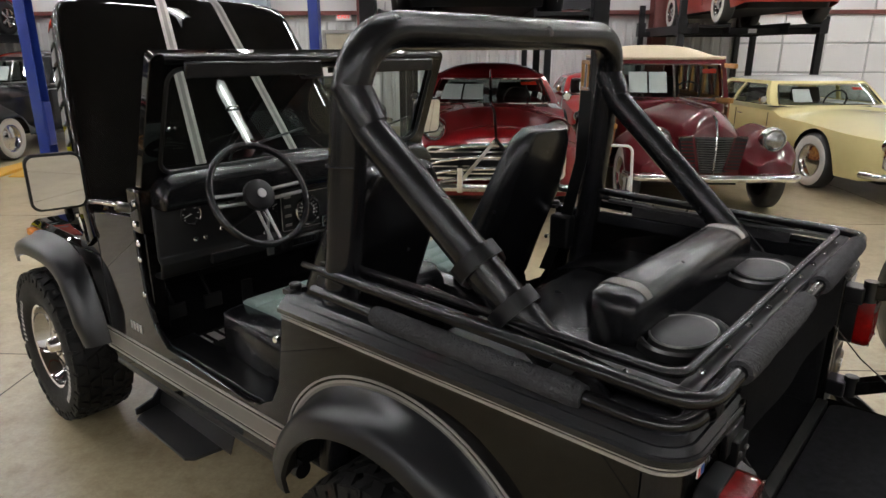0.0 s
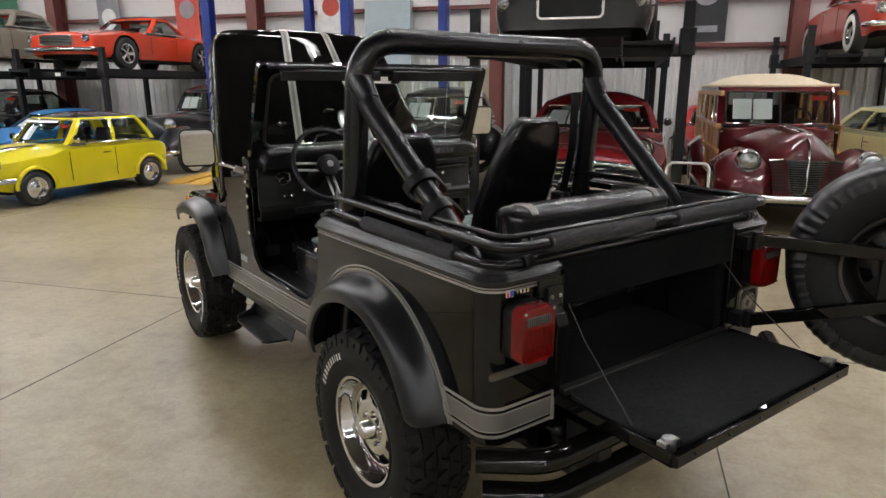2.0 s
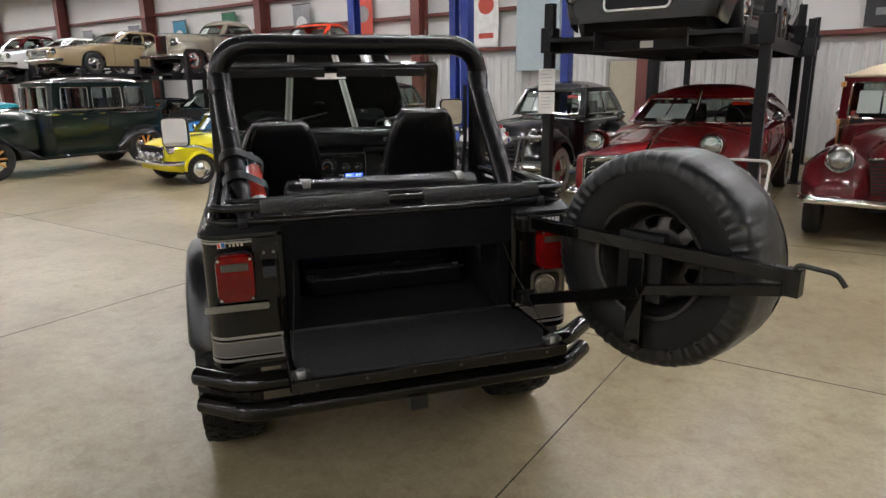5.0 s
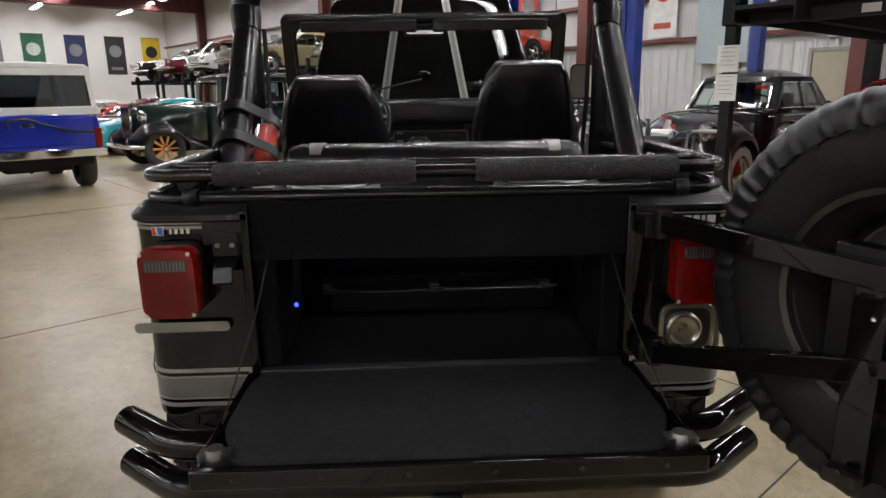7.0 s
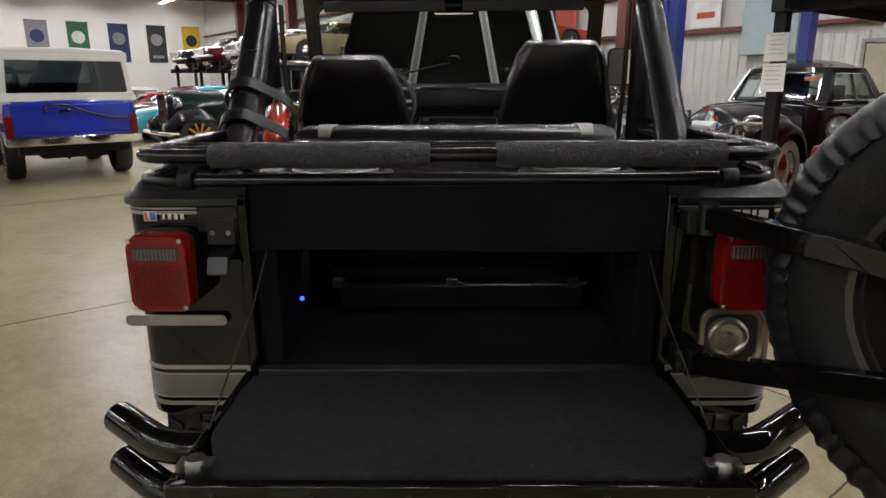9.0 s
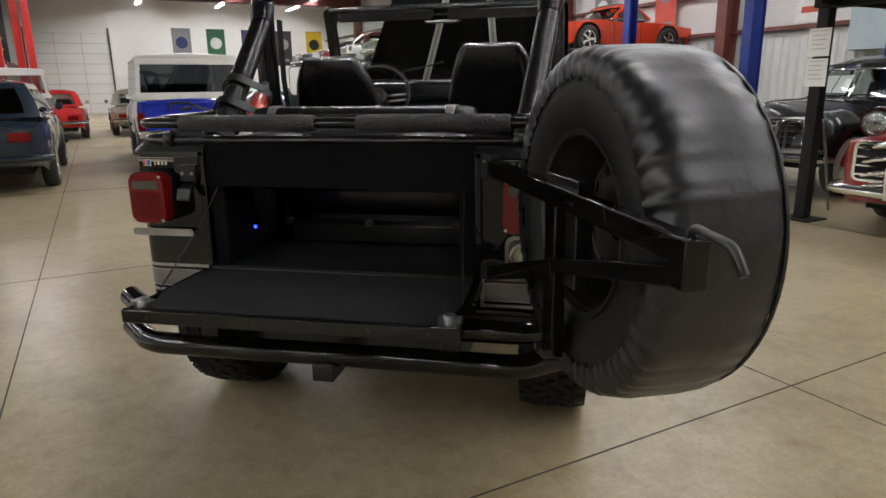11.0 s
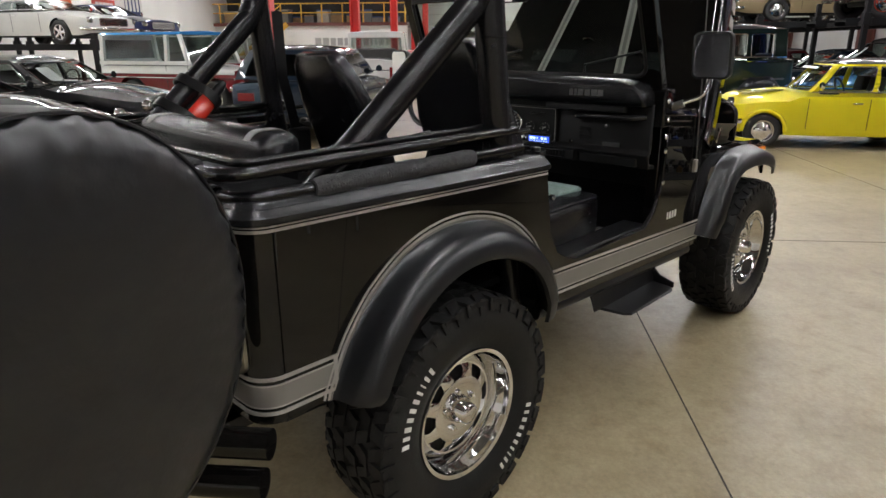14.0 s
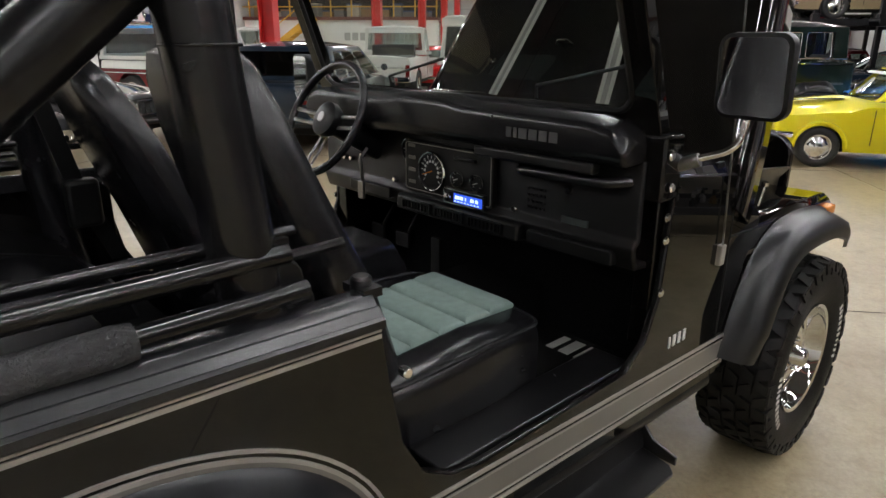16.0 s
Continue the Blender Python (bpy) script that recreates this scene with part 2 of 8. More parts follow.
def make_concrete():
    nt = CONCRETE.node_tree
    b = nt.nodes["Principled BSDF"]
    tc = nt.nodes.new("ShaderNodeTexCoord")

    def noise_tex(scale, detail=8, rough=0.6, dist=0.0):
        n = nt.nodes.new("ShaderNodeTexNoise")
        n.inputs["Scale"].default_value, n.inputs["Detail"].default_value = scale, detail
        n.inputs["Roughness"].default_value, n.inputs["Distortion"].default_value = rough, dist
        nt.links.new(tc.outputs["Object"], n.inputs["Vector"])
        return n

    def ramp(src, stops):
        r = nt.nodes.new("ShaderNodeValToRGB")
        while len(r.color_ramp.elements) < len(stops):
            r.color_ramp.elements.new(0.5)
        for e, (p, c) in zip(r.color_ramp.elements, stops):
            e.position, e.color = p, (*c, 1)
        nt.links.new(src, r.inputs[0])
        return r
    big = ramp(noise_tex(0.55, 5, 0.55, 0.3).outputs["Fac"], [(0.26, (0.255, 0.200, 0.115)), (0.48, (0.338, 0.281, 0.172)), (0.76, (0.415, 0.357, 0.230))])
    mid = ramp(noise_tex(2.6, 5, 0.6, 0.2).outputs["Fac"], [(0.25, (0.76, 0.72, 0.65)), (0.5, (1.0, 1.0, 1.0)), (0.8, (1.09, 1.09, 1.09))])
    spots = ramp(noise_tex(6.0, 4, 0.55, 0.2).outputs["Fac"], [(0.56, (1, 1, 1)), (0.80, (0.70, 0.65, 0.57))])
    mottle = ramp(noise_tex(13, 5, 0.65, 0.3).outputs["Fac"], [(0.28, (0.82, 0.80, 0.76)), (0.55, (1.03, 1.03, 1.03)), (0.75, (1.10, 1.10, 1.10))])
    fine = ramp(noise_tex(50, 5, 0.75).outputs["Fac"], [(0.3, (0.78, 0.78, 0.78)), (0.7, (1.16, 1.16, 1.16))])
    last = big
    for k in (mid, spots, mottle, fine):
        mx = nt.nodes.new("ShaderNodeMix")
        mx.data_type, mx.blend_type = "RGBA", "MULTIPLY"
        mx.inputs["Factor"].default_value = 0.85
        nt.links.new(last.outputs[0] if last is big else last.outputs["Result"], mx.inputs["A"])
        nt.links.new(k.outputs[0], mx.inputs["B"])
        last = mx
    nt.links.new(last.outputs["Result"], b.inputs["Base Color"])
    mr = nt.nodes.new("ShaderNodeMapRange")
    mr.inputs["To Min"].default_value, mr.inputs["To Max"].default_value = 0.285, 0.36
    nt.links.new(noise_tex(0.9, 2).outputs["Fac"], mr.inputs["Value"])
    nt.links.new(mr.outputs["Result"], b.inputs["Roughness"])
    bp = nt.nodes.new("ShaderNodeBump")
    bp.inputs["Strength"].default_value, bp.inputs["Distance"].default_value = 0.06, 0.01
    nt.links.new(noise_tex(28, 6).outputs["Fac"], bp.inputs["Height"])
    nt.links.new(bp.outputs["Normal"], b.inputs["Normal"])


make_concrete()
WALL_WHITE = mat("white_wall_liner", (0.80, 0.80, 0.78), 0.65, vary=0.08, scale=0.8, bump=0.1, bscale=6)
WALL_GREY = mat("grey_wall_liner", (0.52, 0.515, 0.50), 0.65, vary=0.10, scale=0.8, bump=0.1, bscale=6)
WALL_METAL = mat("ribbed_wall_steel", (0.54, 0.545, 0.53), 0.45, vary=0.06, scale=1.5)
RUST_STEEL = mat("red_oxide_steel", (0.11, 0.028, 0.022), 0.5, vary=0.2, scale=4)
CEIL_DARK = mat("dark_roof_liner", (0.10, 0.10, 0.10), 0.8, vary=0.2, scale=1)
BLUE_POST = mat("blue_lift_paint", (0.012, 0.03, 0.20), 0.35, coat=0.3, vary=0.15)
RED_POST = mat("red_post_paint", (0.55, 0.02, 0.015), 0.4, vary=0.1)
YELLOW_STEEL = mat("yellow_steel", (0.60, 0.33, 0.03), 0.5, vary=0.15)
LIFT_BLACK = mat("black_lift_paint", (0.010, 0.010, 0.011), 0.5, vary=0.25, scale=10, spec=0.25)
GROUT = mat("floor_joint_filler", (0.045, 0.038, 0.03), 0.8, vary=0.3, scale=20)

U0, U1, V0, V1, TOP = -42.0, 14.0, -16.0, 13.6, 6.6


def hpart(name, m, material, label="", category="", kind="structure", group="", **k):
    ob = part(name, m, material, None, **k)
    ob.matrix_basis = hall(0, 0)
    return tagged(ob, label, category, group, kind)


hpart("floor", box(U0, U1, V0, V1, -0.2, 0), CONCRETE, "worn polished beige concrete floor with stains", "floor", smooth=0)
joints = M()
for v in (-9.3, -6.2, -3.1, 0.0, 3.3, 6.4):
    joints.join(box(U0, U1, 1.52 + v - 0.0035, 1.52 + v + 0.0035, -0.01, 0.0012))
for u in (-26.0, -22.3, -18.6, -14.9, -11.2, -7.5, -2.81, 0.89, 4.6, 8.3):
    joints.join(box(u - 0.0035, u + 0.0035, V0, V1, -0.01, 0.0016))
hpart("floor_joint", joints, GROUT, "dark sawn control joints in the concrete", "floor joint", smooth=0)

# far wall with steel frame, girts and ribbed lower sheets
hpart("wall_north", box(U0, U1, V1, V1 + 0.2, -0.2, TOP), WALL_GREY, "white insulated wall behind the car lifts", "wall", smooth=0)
hpart("wall_west", box(U0 - 0.2, U0, V0, V1, -0.2, TOP), WALL_WHITE, "plain white end wall with hanging banners", "wall", smooth=0)
hpart("wall_south", box(U0, U1, V0 - 0.2, V0, -0.2, TOP), WALL_WHITE, "white hall wall", "wall", smooth=0)
hpart("wall_east", box(U1, U1 + 0.2, V0, V1, -0.2, TOP), WALL_WHITE, "white hall wall", "wall", smooth=0)
hpart("ceiling", box(U0, U1, V0, V1, TOP, TOP + 0.2), CEIL_DARK, "dark insulated roof above steel frames", "ceiling", smooth=0)

rib = M()
u = -20.0
prof = []
while u < U1 - 0.3:
    prof += [(u, V1 - 0.01), (u + 0.03, V1 - 0.04), (u + 0.07, V1 - 0.04), (u + 0.10, V1 - 0.01)]
    u += 0.22
rings = [[(a, b, z) for a, b in prof] for z in (0.0, 2.35)]
hpart("wall_sheet", loft(rings, closed=False), WALL_METAL, "white ribbed steel wainscot sheets", "wall sheet", smooth=0)
for u in [10.3 - 6.5 * k for k in range(8)]:
    c = M()
    for d in (0.0, 0.42):
        c.join(box(u - 0.15, u + 0.15, V1 - 0.55 + d, V1 - 0.53 + d + 0.01, 0, TOP))
    c.join(box(u - 0.01, u + 0.01, V1 - 0.54, V1 - 0.1, 0, TOP))
    hpart("steel_column", c, RUST_STEEL, "red oxide painted steel wall column", "column", smooth=0)
    r = M()
    for z in (TOP - 0.75, TOP - 0.12):
        r.join(box(u - 0.14, u + 0.14, V0, V1 - 0.1, z, z + 0.02))
    r.join(box(u - 0.012, u + 0.012, V0, V1 - 0.1, TOP - 0.75, TOP - 0.1))
    hpart("roof_beam", r, RUST_STEEL, "red oxide painted steel roof beam", "beam", smooth=0)
for z in (2.5, 3.5, 4.4):
    hpart("wall_girt", box(U0, U1, V1 - 0.16, V1, z, z + 0.09), RUST_STEEL, "dark red steel wall rail", "wall rail", smooth=0)

# single-tube strips under the roof, in rows along the hall
# the short row at v -3.4 is invented, added to brighten the far end
for v, k0, k1 in ((-13.6, -3, 10), (-8.6, -3, 10), (-3.4, 5, 11), (1.8, -3, 12), (6.2, -3, 12), (10.6, -3, 12)):
    for u in [0.15 - 3.6 * k for k in range(k0, k1)]:
        lm = thing("strip_light", "long white single-tube light under the roof", "ceiling light", hall(u, v), "strip lights")
        # sloped skirts are added, out of view, to keep the light from spreading sideways
        part("housing", loft([[(x, y, z) for y, z in ((-0.05, TOP - 0.36), (-0.17, TOP - 0.49), (-0.162, TOP - 0.49), (-0.045, TOP - 0.375), (0.045, TOP - 0.375), (0.162, TOP - 0.49), (0.17, TOP - 0.49), (0.05, TOP - 0.36))] for x in (-1.25, 1.25)]), WALL_METAL, lm, "unseen white trough added to cut grazing light", smooth=0)
        part("lamp_tube", box(-1.2, 1.2, -0.028, 0.028, TOP - 0.46, TOP - 0.422), WHITE_GLOW, lm, "glowing white tube", smooth=0)
        for x in (-0.9, 0.9):
            part("hanger", tube([(x, 0, TOP - 0.37), (x, 0, TOP)], 0.006, 6), DULL_STEEL, lm, smooth=0)


# ---------------- the open off-road vehicle ----------------
rig = thing("off_road_vehicle", "black open-topped off-road vehicle with raised hood and swung-out spare", "car")


def mirror_x(m):
    return M().add([(-x, y, z) for x, y, z in m.v], [tuple(reversed(f)) for f in m.f])


def both(name, make, material, parent, label="", **k):
    for s in (1, -1):
        m = make()
        part(name, m if s > 0 else mirror_x(m), material, parent, label, **k)


W = 0.735
RARCH = [(0.475, 0.585), (0.455, 0.68), (0.40, 0.80), (0.31, 0.895), (0.20, 0.955), (0.07, 0.985), (-0.06, 0.98), (-0.18, 0.94), (-0.29, 0.86), (-0.375, 0.755), (-0.43, 0.645), (-0.445, 0.60)]
RARCH = [(y, 0.585 + (z - 0.585) * 0.955) for y, z in RARCH]
FARCH = [(1.76, 0.575), (1.795, 0.68), (1.85, 0.79), (1.915, 0.88), (2.01, 0.935), (2.12, 0.955), (2.28, 0.955), (2.42, 0.94), (2.54, 0.905), (2.63, 0.85)]

side_outline = ([(0.468, 1.095), (-0.585, 1.117), (-0.585, 0.60)] + list(reversed([(y, z - 0.03 if z > 0.7 else z) for y, z in RARCH]))
                + [(0.48, 0.565), (1.72, 0.52), (1.72, 1.16), (1.37, 1.20), (1.345, 0.88), (1.30, 0.78), (1.22, 0.722), (0.70, 0.715), (0.625, 0.730), (0.555, 0.768), (0.51, 0.85), (0.485, 0.98)])
both("side_panel", lambda: slab(side_outline, W - 0.022, W, "x"), BLACK_PAINT, rig, "glossy black body side", bevel=0.006)


def corner_plan(r=0.07, out=0.0, inner_x=0.455):
    pts = []
    for k in range(9):
        a = radians(90 * k / 8)
        pts.append((W - r + (r + out) * math.cos(a), -0.586 - (r + out) * math.sin(a)))
    return pts + [(inner_x, -0.656 - out)]


def strip(plan_out, plan_in, z0, z1):
    return loft([[(a[0], a[1], z0), (a[0], a[1], z1), (b[0], b[1], z1), (b[0], b[1], z0)] for a, b in zip(plan_out, plan_in)])


both("rear_corner_panel", lambda: strip(corner_plan(), corner_plan(0.07, -0.02), 0.60, 1.117), BLACK_PAINT, rig, "glossy black rounded rear corner", bevel=0.003)

# dark grey cap round the top of the tub
cap_out = [(W + 0.012, 0.468), (W + 0.012, -0.2)] + corner_plan(0.07, 0.012)
cap_in = [(W - 0.058, 0.468), (W - 0.058, -0.2)] + [(x, y) for x, y in corner_plan(0.07, -0.055)]
CAP = mat("grey_rail_cap", (0.012, 0.0125, 0.014), 0.26, vary=0.15, scale=10)


def tub_rise(y):
    """the tub's top edge climbs slightly towards the rear"""
    return 0.020 * (0.468 - max(-0.66, min(0.468, y))) / 1.128


def cap_mesh():
    rings = []
    for a, b in zip(cap_out, cap_in):
        a, b = Vector((*a, tub_rise(a[1]))), Vector((*b, tub_rise(a[1])))
        d = b - a
        rings.append([a + d * q + Vector((0, 0, z)) for q, z in ((0, 1.083), (0, 1.096), (0.06, 1.1005), (0.10, 1.1005), (0.24, 1.113), (0.28, 1.1135), (0.32, 1.113), (0.44, 1.124), (0.52, 1.128), (0.92, 1.130), (1, 1.126), (1, 1.083))])
    return loft(rings)


both("rail_cap", cap_mesh, CAP, rig, "dark grey ribbed rail cap")


def plan_strip(path, z0, z1, t=0.0025, rise=0.0):
    rings = []
    low_z, top_z = z0, z1
    for i, (x, y) in enumerate(path):
        z0, z1 = low_z + rise * tub_rise(y), top_z + rise * tub_rise(y)
        a, b = path[max(0, i - 1)], path[min(len(path) - 1, i + 1)]
        d = Vector((b[0] - a[0], b[1] - a[1])).normalized()
        nrm = Vector((-d.y, d.x))
        rings.append([(x - nrm.x * t, y - nrm.y * t, z0), (x + nrm.x * t, y + nrm.y * t, z0), (x + nrm.x * t, y + nrm.y * t, z1), (x - nrm.x * t, y - nrm.y * t, z1)])
    return loft(rings)


pin = [(W, 0.466), (W, -0.2)] + corner_plan(0.07, 0.0, 0.46)
both("pinstripe", lambda: plan_strip(pin, 1.062, 1.069, 0.0025, 1.0), SILVER_TAPE, rig, "thin silver pinstripe")
both("pinstripe", lambda: plan_strip(pin, 1.073, 1.0765, 0.0025, 1.0), SILVER_TAPE, rig)
low = [(W, -0.44)] + corner_plan(0.07, 0.0, 0.475)
both("lower_stripe", lambda: plan_strip(low, 0.646, 0.706, 0.002), GREY_TAPE, rig, "grey decal band with silver borders")
for z0, z1 in ((0.717, 0.7265), (0.703, 0.7065), (0.6455, 0.649), (0.626, 0.6355)):
    both("stripe_border", lambda: plan_strip(low, z0, z1, 0.0032), SILVER_TAPE, rig)
both("stripe_border", lambda: box(0.470, 0.482, -0.6632, -0.658, 0.626, 0.7265), SILVER_TAPE, rig)
both("stripe_border", lambda: box(W - 0.001, W + 0.0036, -0.446, -0.434, 0.626, 0.7265), SILVER_TAPE, rig)


def slope_strip(y0, y1, za, zb, h0, h1, t):
    """a flat band on the body side, rising from za at y0 to zb at y1"""
    return M().add([(W - 0.001, y0, za + h0), (W + t, y0, za + h0), (W + t, y0, za + h1), (W - 0.001, y0, za + h1), (W - 0.001, y1, zb + h0), (W + t, y1, zb + h0), (W + t, y1, zb + h1), (W - 0.001, y1, zb + h1)],
                   [(0, 1, 2, 3), (7, 6, 5, 4), (0, 4, 5, 1), (1, 5, 6, 2), (2, 6, 7, 3), (3, 7, 4, 0)])


both("rocker_stripe", lambda: slope_strip(0.478, 1.772, 0.605, 0.5535, 0.019, 0.081, 0.002), GREY_TAPE, rig, "grey decal band with silver borders")
for h0, h1 in ((0.091, 0.10), (0.078, 0.0815), (0.0185, 0.022), (0.0, 0.009)):
    both("stripe_border", lambda: slope_strip(0.462, 1.785, 0.606, 0.553, h0, h1, 0.0035), SILVER_TAPE, rig)
both("stripe_border", lambda: slope_strip(0.462, 0.472, 0.606, 0.606, 0.0, 0.10, 0.0038), SILVER_TAPE, rig)
both("stripe_border", lambda: slope_strip(1.776, 1.786, 0.553, 0.553, 0.0, 0.10, 0.0038), SILVER_TAPE, rig)
both("rocker_tube", lambda: tube([(0.70, 0.47, 0.545), (0.71, 1.72, 0.508)], 0.028, 12), BLACK_STEEL, rig)


def arch_normals(path):
    out = []
    for i in range(len(path)):
        a, b = path[max(0, i - 1)], path[min(len(path) - 1, i + 1)]
        d = Vector((b[0] - a[0], b[1] - a[1])).normalized()
        nn = Vector((-d.y, d.x))
        c = Vector((path[i][0], path[i][1])) - Vector((sum(p[0] for p in path) / len(path), 0.5))
        out.append(nn if nn.dot(c) > 0 else -nn)
    return out


def smooth_path(path, k=4):
    out = []
    n = len(path)
    for i in range(n - 1):
        p0, p1, p2, p3 = path[max(0, i - 1)], path[i], path[i + 1], path[min(n - 1, i + 2)]
        for j in range(k):
            t = j / k
            out.append(tuple(0.5 * (2 * b + (c - a) * t + (2 * a - 5 * b + 4 * c - d) * t * t + (3 * b - a - 3 * c + d) * t ** 3) for a, b, c, d in zip(p0, p1, p2, p3)))
    return out + [path[-1]]


def flare(path, reach=0.105):
    path = smooth_path(path, 4)
    rings = []
    n = len(path)
    for i, ((y, z), nn) in enumerate(zip(path, arch_normals(path))):
        e = min(1, i / 4, (n - 1 - i) / 4)
        w = reach * (0.8 + 0.2 * e)
        sec = [(W + 0.001, 0.012), (W + 0.012, 0.0), (W + w * 0.5, -0.006), (W + w * 0.85, -0.022), (W + w, -0.05), (W + w, -0.085), (W + w - 0.012, -0.09), (W + w * 0.8, -0.045), (W + 0.012, -0.02), (W + 0.001, -0.02)]
        rings.append([(x, y + nn.x * d, z + nn.y * d) for x, d in sec])
    return loft(rings)


both("rear_flare", lambda: flare(RARCH), FLARE_PLASTIC, rig, "dark grey plastic wheel arch flare")


def arch_stripe(off0, off1, t):
    path = smooth_path(RARCH, 4)
    rings = []
    for (y, z), nn in zip(path, arch_normals(path)):
        rings.append([(W - 0.001, y + nn.x * off0, z + nn.y * off0), (W + t, y + nn.x * off0, z + nn.y * off0), (W + t, y + nn.x * off1, z + nn.y * off1), (W - 0.001, y + nn.x * off1, z + nn.y * off1)])
    return loft(rings)


both("arch_stripe", lambda: arch_stripe(0.012, 0.026, 0.002), GREY_TAPE, rig)
both("stripe_border", lambda: arch_stripe(0.034, 0.040, 0.0034), SILVER_TAPE, rig)
both("stripe_border", lambda: arch_stripe(0.020, 0.027, 0.0034), SILVER_TAPE, rig)

# wheel houses, bed floor, front floor, bulkheads
both("wheel_house", lambda: slab([(-0.47, 0.62), (-0.42, 0.80), (-0.30, 0.94), (-0.15, 0.985), (0.15, 0.985), (0.30, 0.94), (0.42, 0.80), (0.48, 0.60), (0.46, 0.60), (0.40, 0.79), (0.28, 0.92), (0.14, 0.965), (-0.14, 0.965), (-0.28, 0.92), (-0.40, 0.79), (-0.45, 0.62)], 0.43, W - 0.02, "x"), BLACK_STEEL, rig)
both("inner_wheel_wall", lambda: slab([(-0.46, 0.62), (-0.41, 0.80), (-0.29, 0.94), (-0.15, 0.98), (0.15, 0.98), (0.29, 0.94), (0.41, 0.80), (0.47, 0.60)], 0.42, 0.43, "x"), CARPET, rig)
part("bed_floor", box(-0.665, 0.665, -0.655, 0.50, 0.70, 0.722), CARPET, rig, "black carpeted load floor")
part("front_floor", box(-0.70, 0.70, 0.48, 1.72, 0.56, 0.58), CARPET, rig, "black carpeted floor")
part("bed_riser", box(-0.70, 0.70, 0.47, 0.50, 0.56, 0.72), CARPET, rig)
part("firewall", box(-0.70, 0.70, 1.66, 1.70, 0.58, 1.19), BLACK_STEEL, rig)
part("toe_board", M().add([(-0.7, 1.51, 0.58), (0.7, 1.51, 0.58), (0.7, 1.66, 0.80), (-0.7, 1.66, 0.80), (-0.7, 1.66, 0.58), (0.7, 1.66, 0.58)], [(0, 1, 2, 3), (0, 3, 4), (1, 5, 2), (0, 4, 5, 1), (2, 5, 4, 3)]), CARPET, rig, smooth=0)
part("transmission_tunnel", loft([[(x * s, y, z) for x, z in ((-0.20, 0.57), (-0.14, 0.70), (0.14, 0.70), (0.20, 0.57))] for y, s in ((0.5, 0.8), (1.2, 1.0), (1.6, 1.25))]), CARPET, rig)
both("sill_trim", lambda: box(0.60, 0.712, 0.62, 1.28, 0.70, 0.722), BLACK_STEEL, rig, bevel=0.004)
both("door_jamb", lambda: box(0.655, 0.712, 0.44, 0.475, 0.72, 1.09), BLACK_PAINT, rig, bevel=0.005)
both("cowl_jamb", lambda: box(0.655, 0.709, 1.345, 1.385, 0.74, 1.19), BLACK_PAINT, rig, bevel=0.005)

# cowl, inner fenders, fenders, grille
part("cowl_top", loft([[(x, y, z) for x, z in ((-0.71, 1.15), (-0.69, zt), (0.69, zt), (0.71, 1.15))] for y, zt in ((1.32, 1.215), (1.50, 1.205), (1.75, 1.19))]), BLACK_PAINT, rig, bevel=0.01)
both("front_fender", lambda: loft([[(x1, y, zt - 0.09), (x1, y, zt - 0.02), (x1 - 0.025, y, zt), (0.42, y, zt), (0.42, y, zt - 0.02), (x1 - 0.04, y, zt - 0.03), (x1 - 0.02, y, zt - 0.09)] for x1, y, zt in ((W, 1.725, 0.995), (W, 1.95, 0.985), (0.725, 2.3, 0.975), (0.71, 2.65, 0.955), (0.70, 2.76, 0.90), (0.69, 2.80, 0.82))]), BLACK_PAINT, rig, "flat glossy black fender", bevel=0.006)
both("cowl_side", lambda: slab([(1.725, 0.52), (1.86, 0.52), (1.86, 0.86), (1.93, 0.97), (1.93, 1.0), (1.80, 1.12), (1.725, 1.155)], W - 0.03, W - 0.003, "x"), BLACK_PAINT, rig, "glossy black cowl side", bevel=0.006)
both("inner_fender", lambda: loft([[(0.43, y, 0.55), (0.46, y, 0.97), (0.50, y, zt), (0.52, y, zt), (0.48, y, 0.97), (0.45, y, 0.55)] for y, zt in ((1.75, 1.12), (2.2, 1.07), (2.75, 1.02))]), BLACK_STEEL, rig)
both("front_flare", lambda: flare(FARCH, 0.10), FLARE_PLASTIC, rig, "dark grey plastic wheel arch flare")
both("marker_lamp", lambda: box(0.66, 0.742, 2.535, 2.63, 0.886, 0.925), AMBER, rig, "amber side marker lamp", bevel=0.008)
part("grille_panel", slab(rrect(1.0, 0.62, 0.08, 6, 0, 0.83), 2.78, 2.82, "y"), BLACK_PAINT, rig, bevel=0.01)
part("engine_block", loft([[(x, y, z) for x, z in rrect(0.42, 0.4, 0.05, 3, 0, 0.85)] for y in (1.95, 2.6)]), DULL_STEEL, rig, "dull engine in the open bay")
part("air_cleaner", disc(0.17, 1.03, 1.11, 28, "z", 0.02).move(pose(0.05, 2.25, 0)), BLACK_STEEL, rig, "round black air cleaner")
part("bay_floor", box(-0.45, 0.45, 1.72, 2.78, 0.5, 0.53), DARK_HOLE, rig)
part("battery", box(0.28, 0.46, 1.86, 2.06, 0.95, 1.12), BLACK_PLASTIC, rig, bevel=0.008)
part("chassis_rail", M().join(box(-0.42, -0.34, -0.70, 2.85, 0.42, 0.53)).join(box(0.34, 0.42, -0.70, 2.85, 0.42, 0.53)), BLACK_STEEL, rig)
part("axle", M().join(tube([(-0.66, 0, 0.375), (0.66, 0, 0.375)], 0.04)).join(tube([(-0.66, 2.373, 0.375), (0.66, 2.373, 0.375)], 0.04)), BLACK_STEEL, rig)
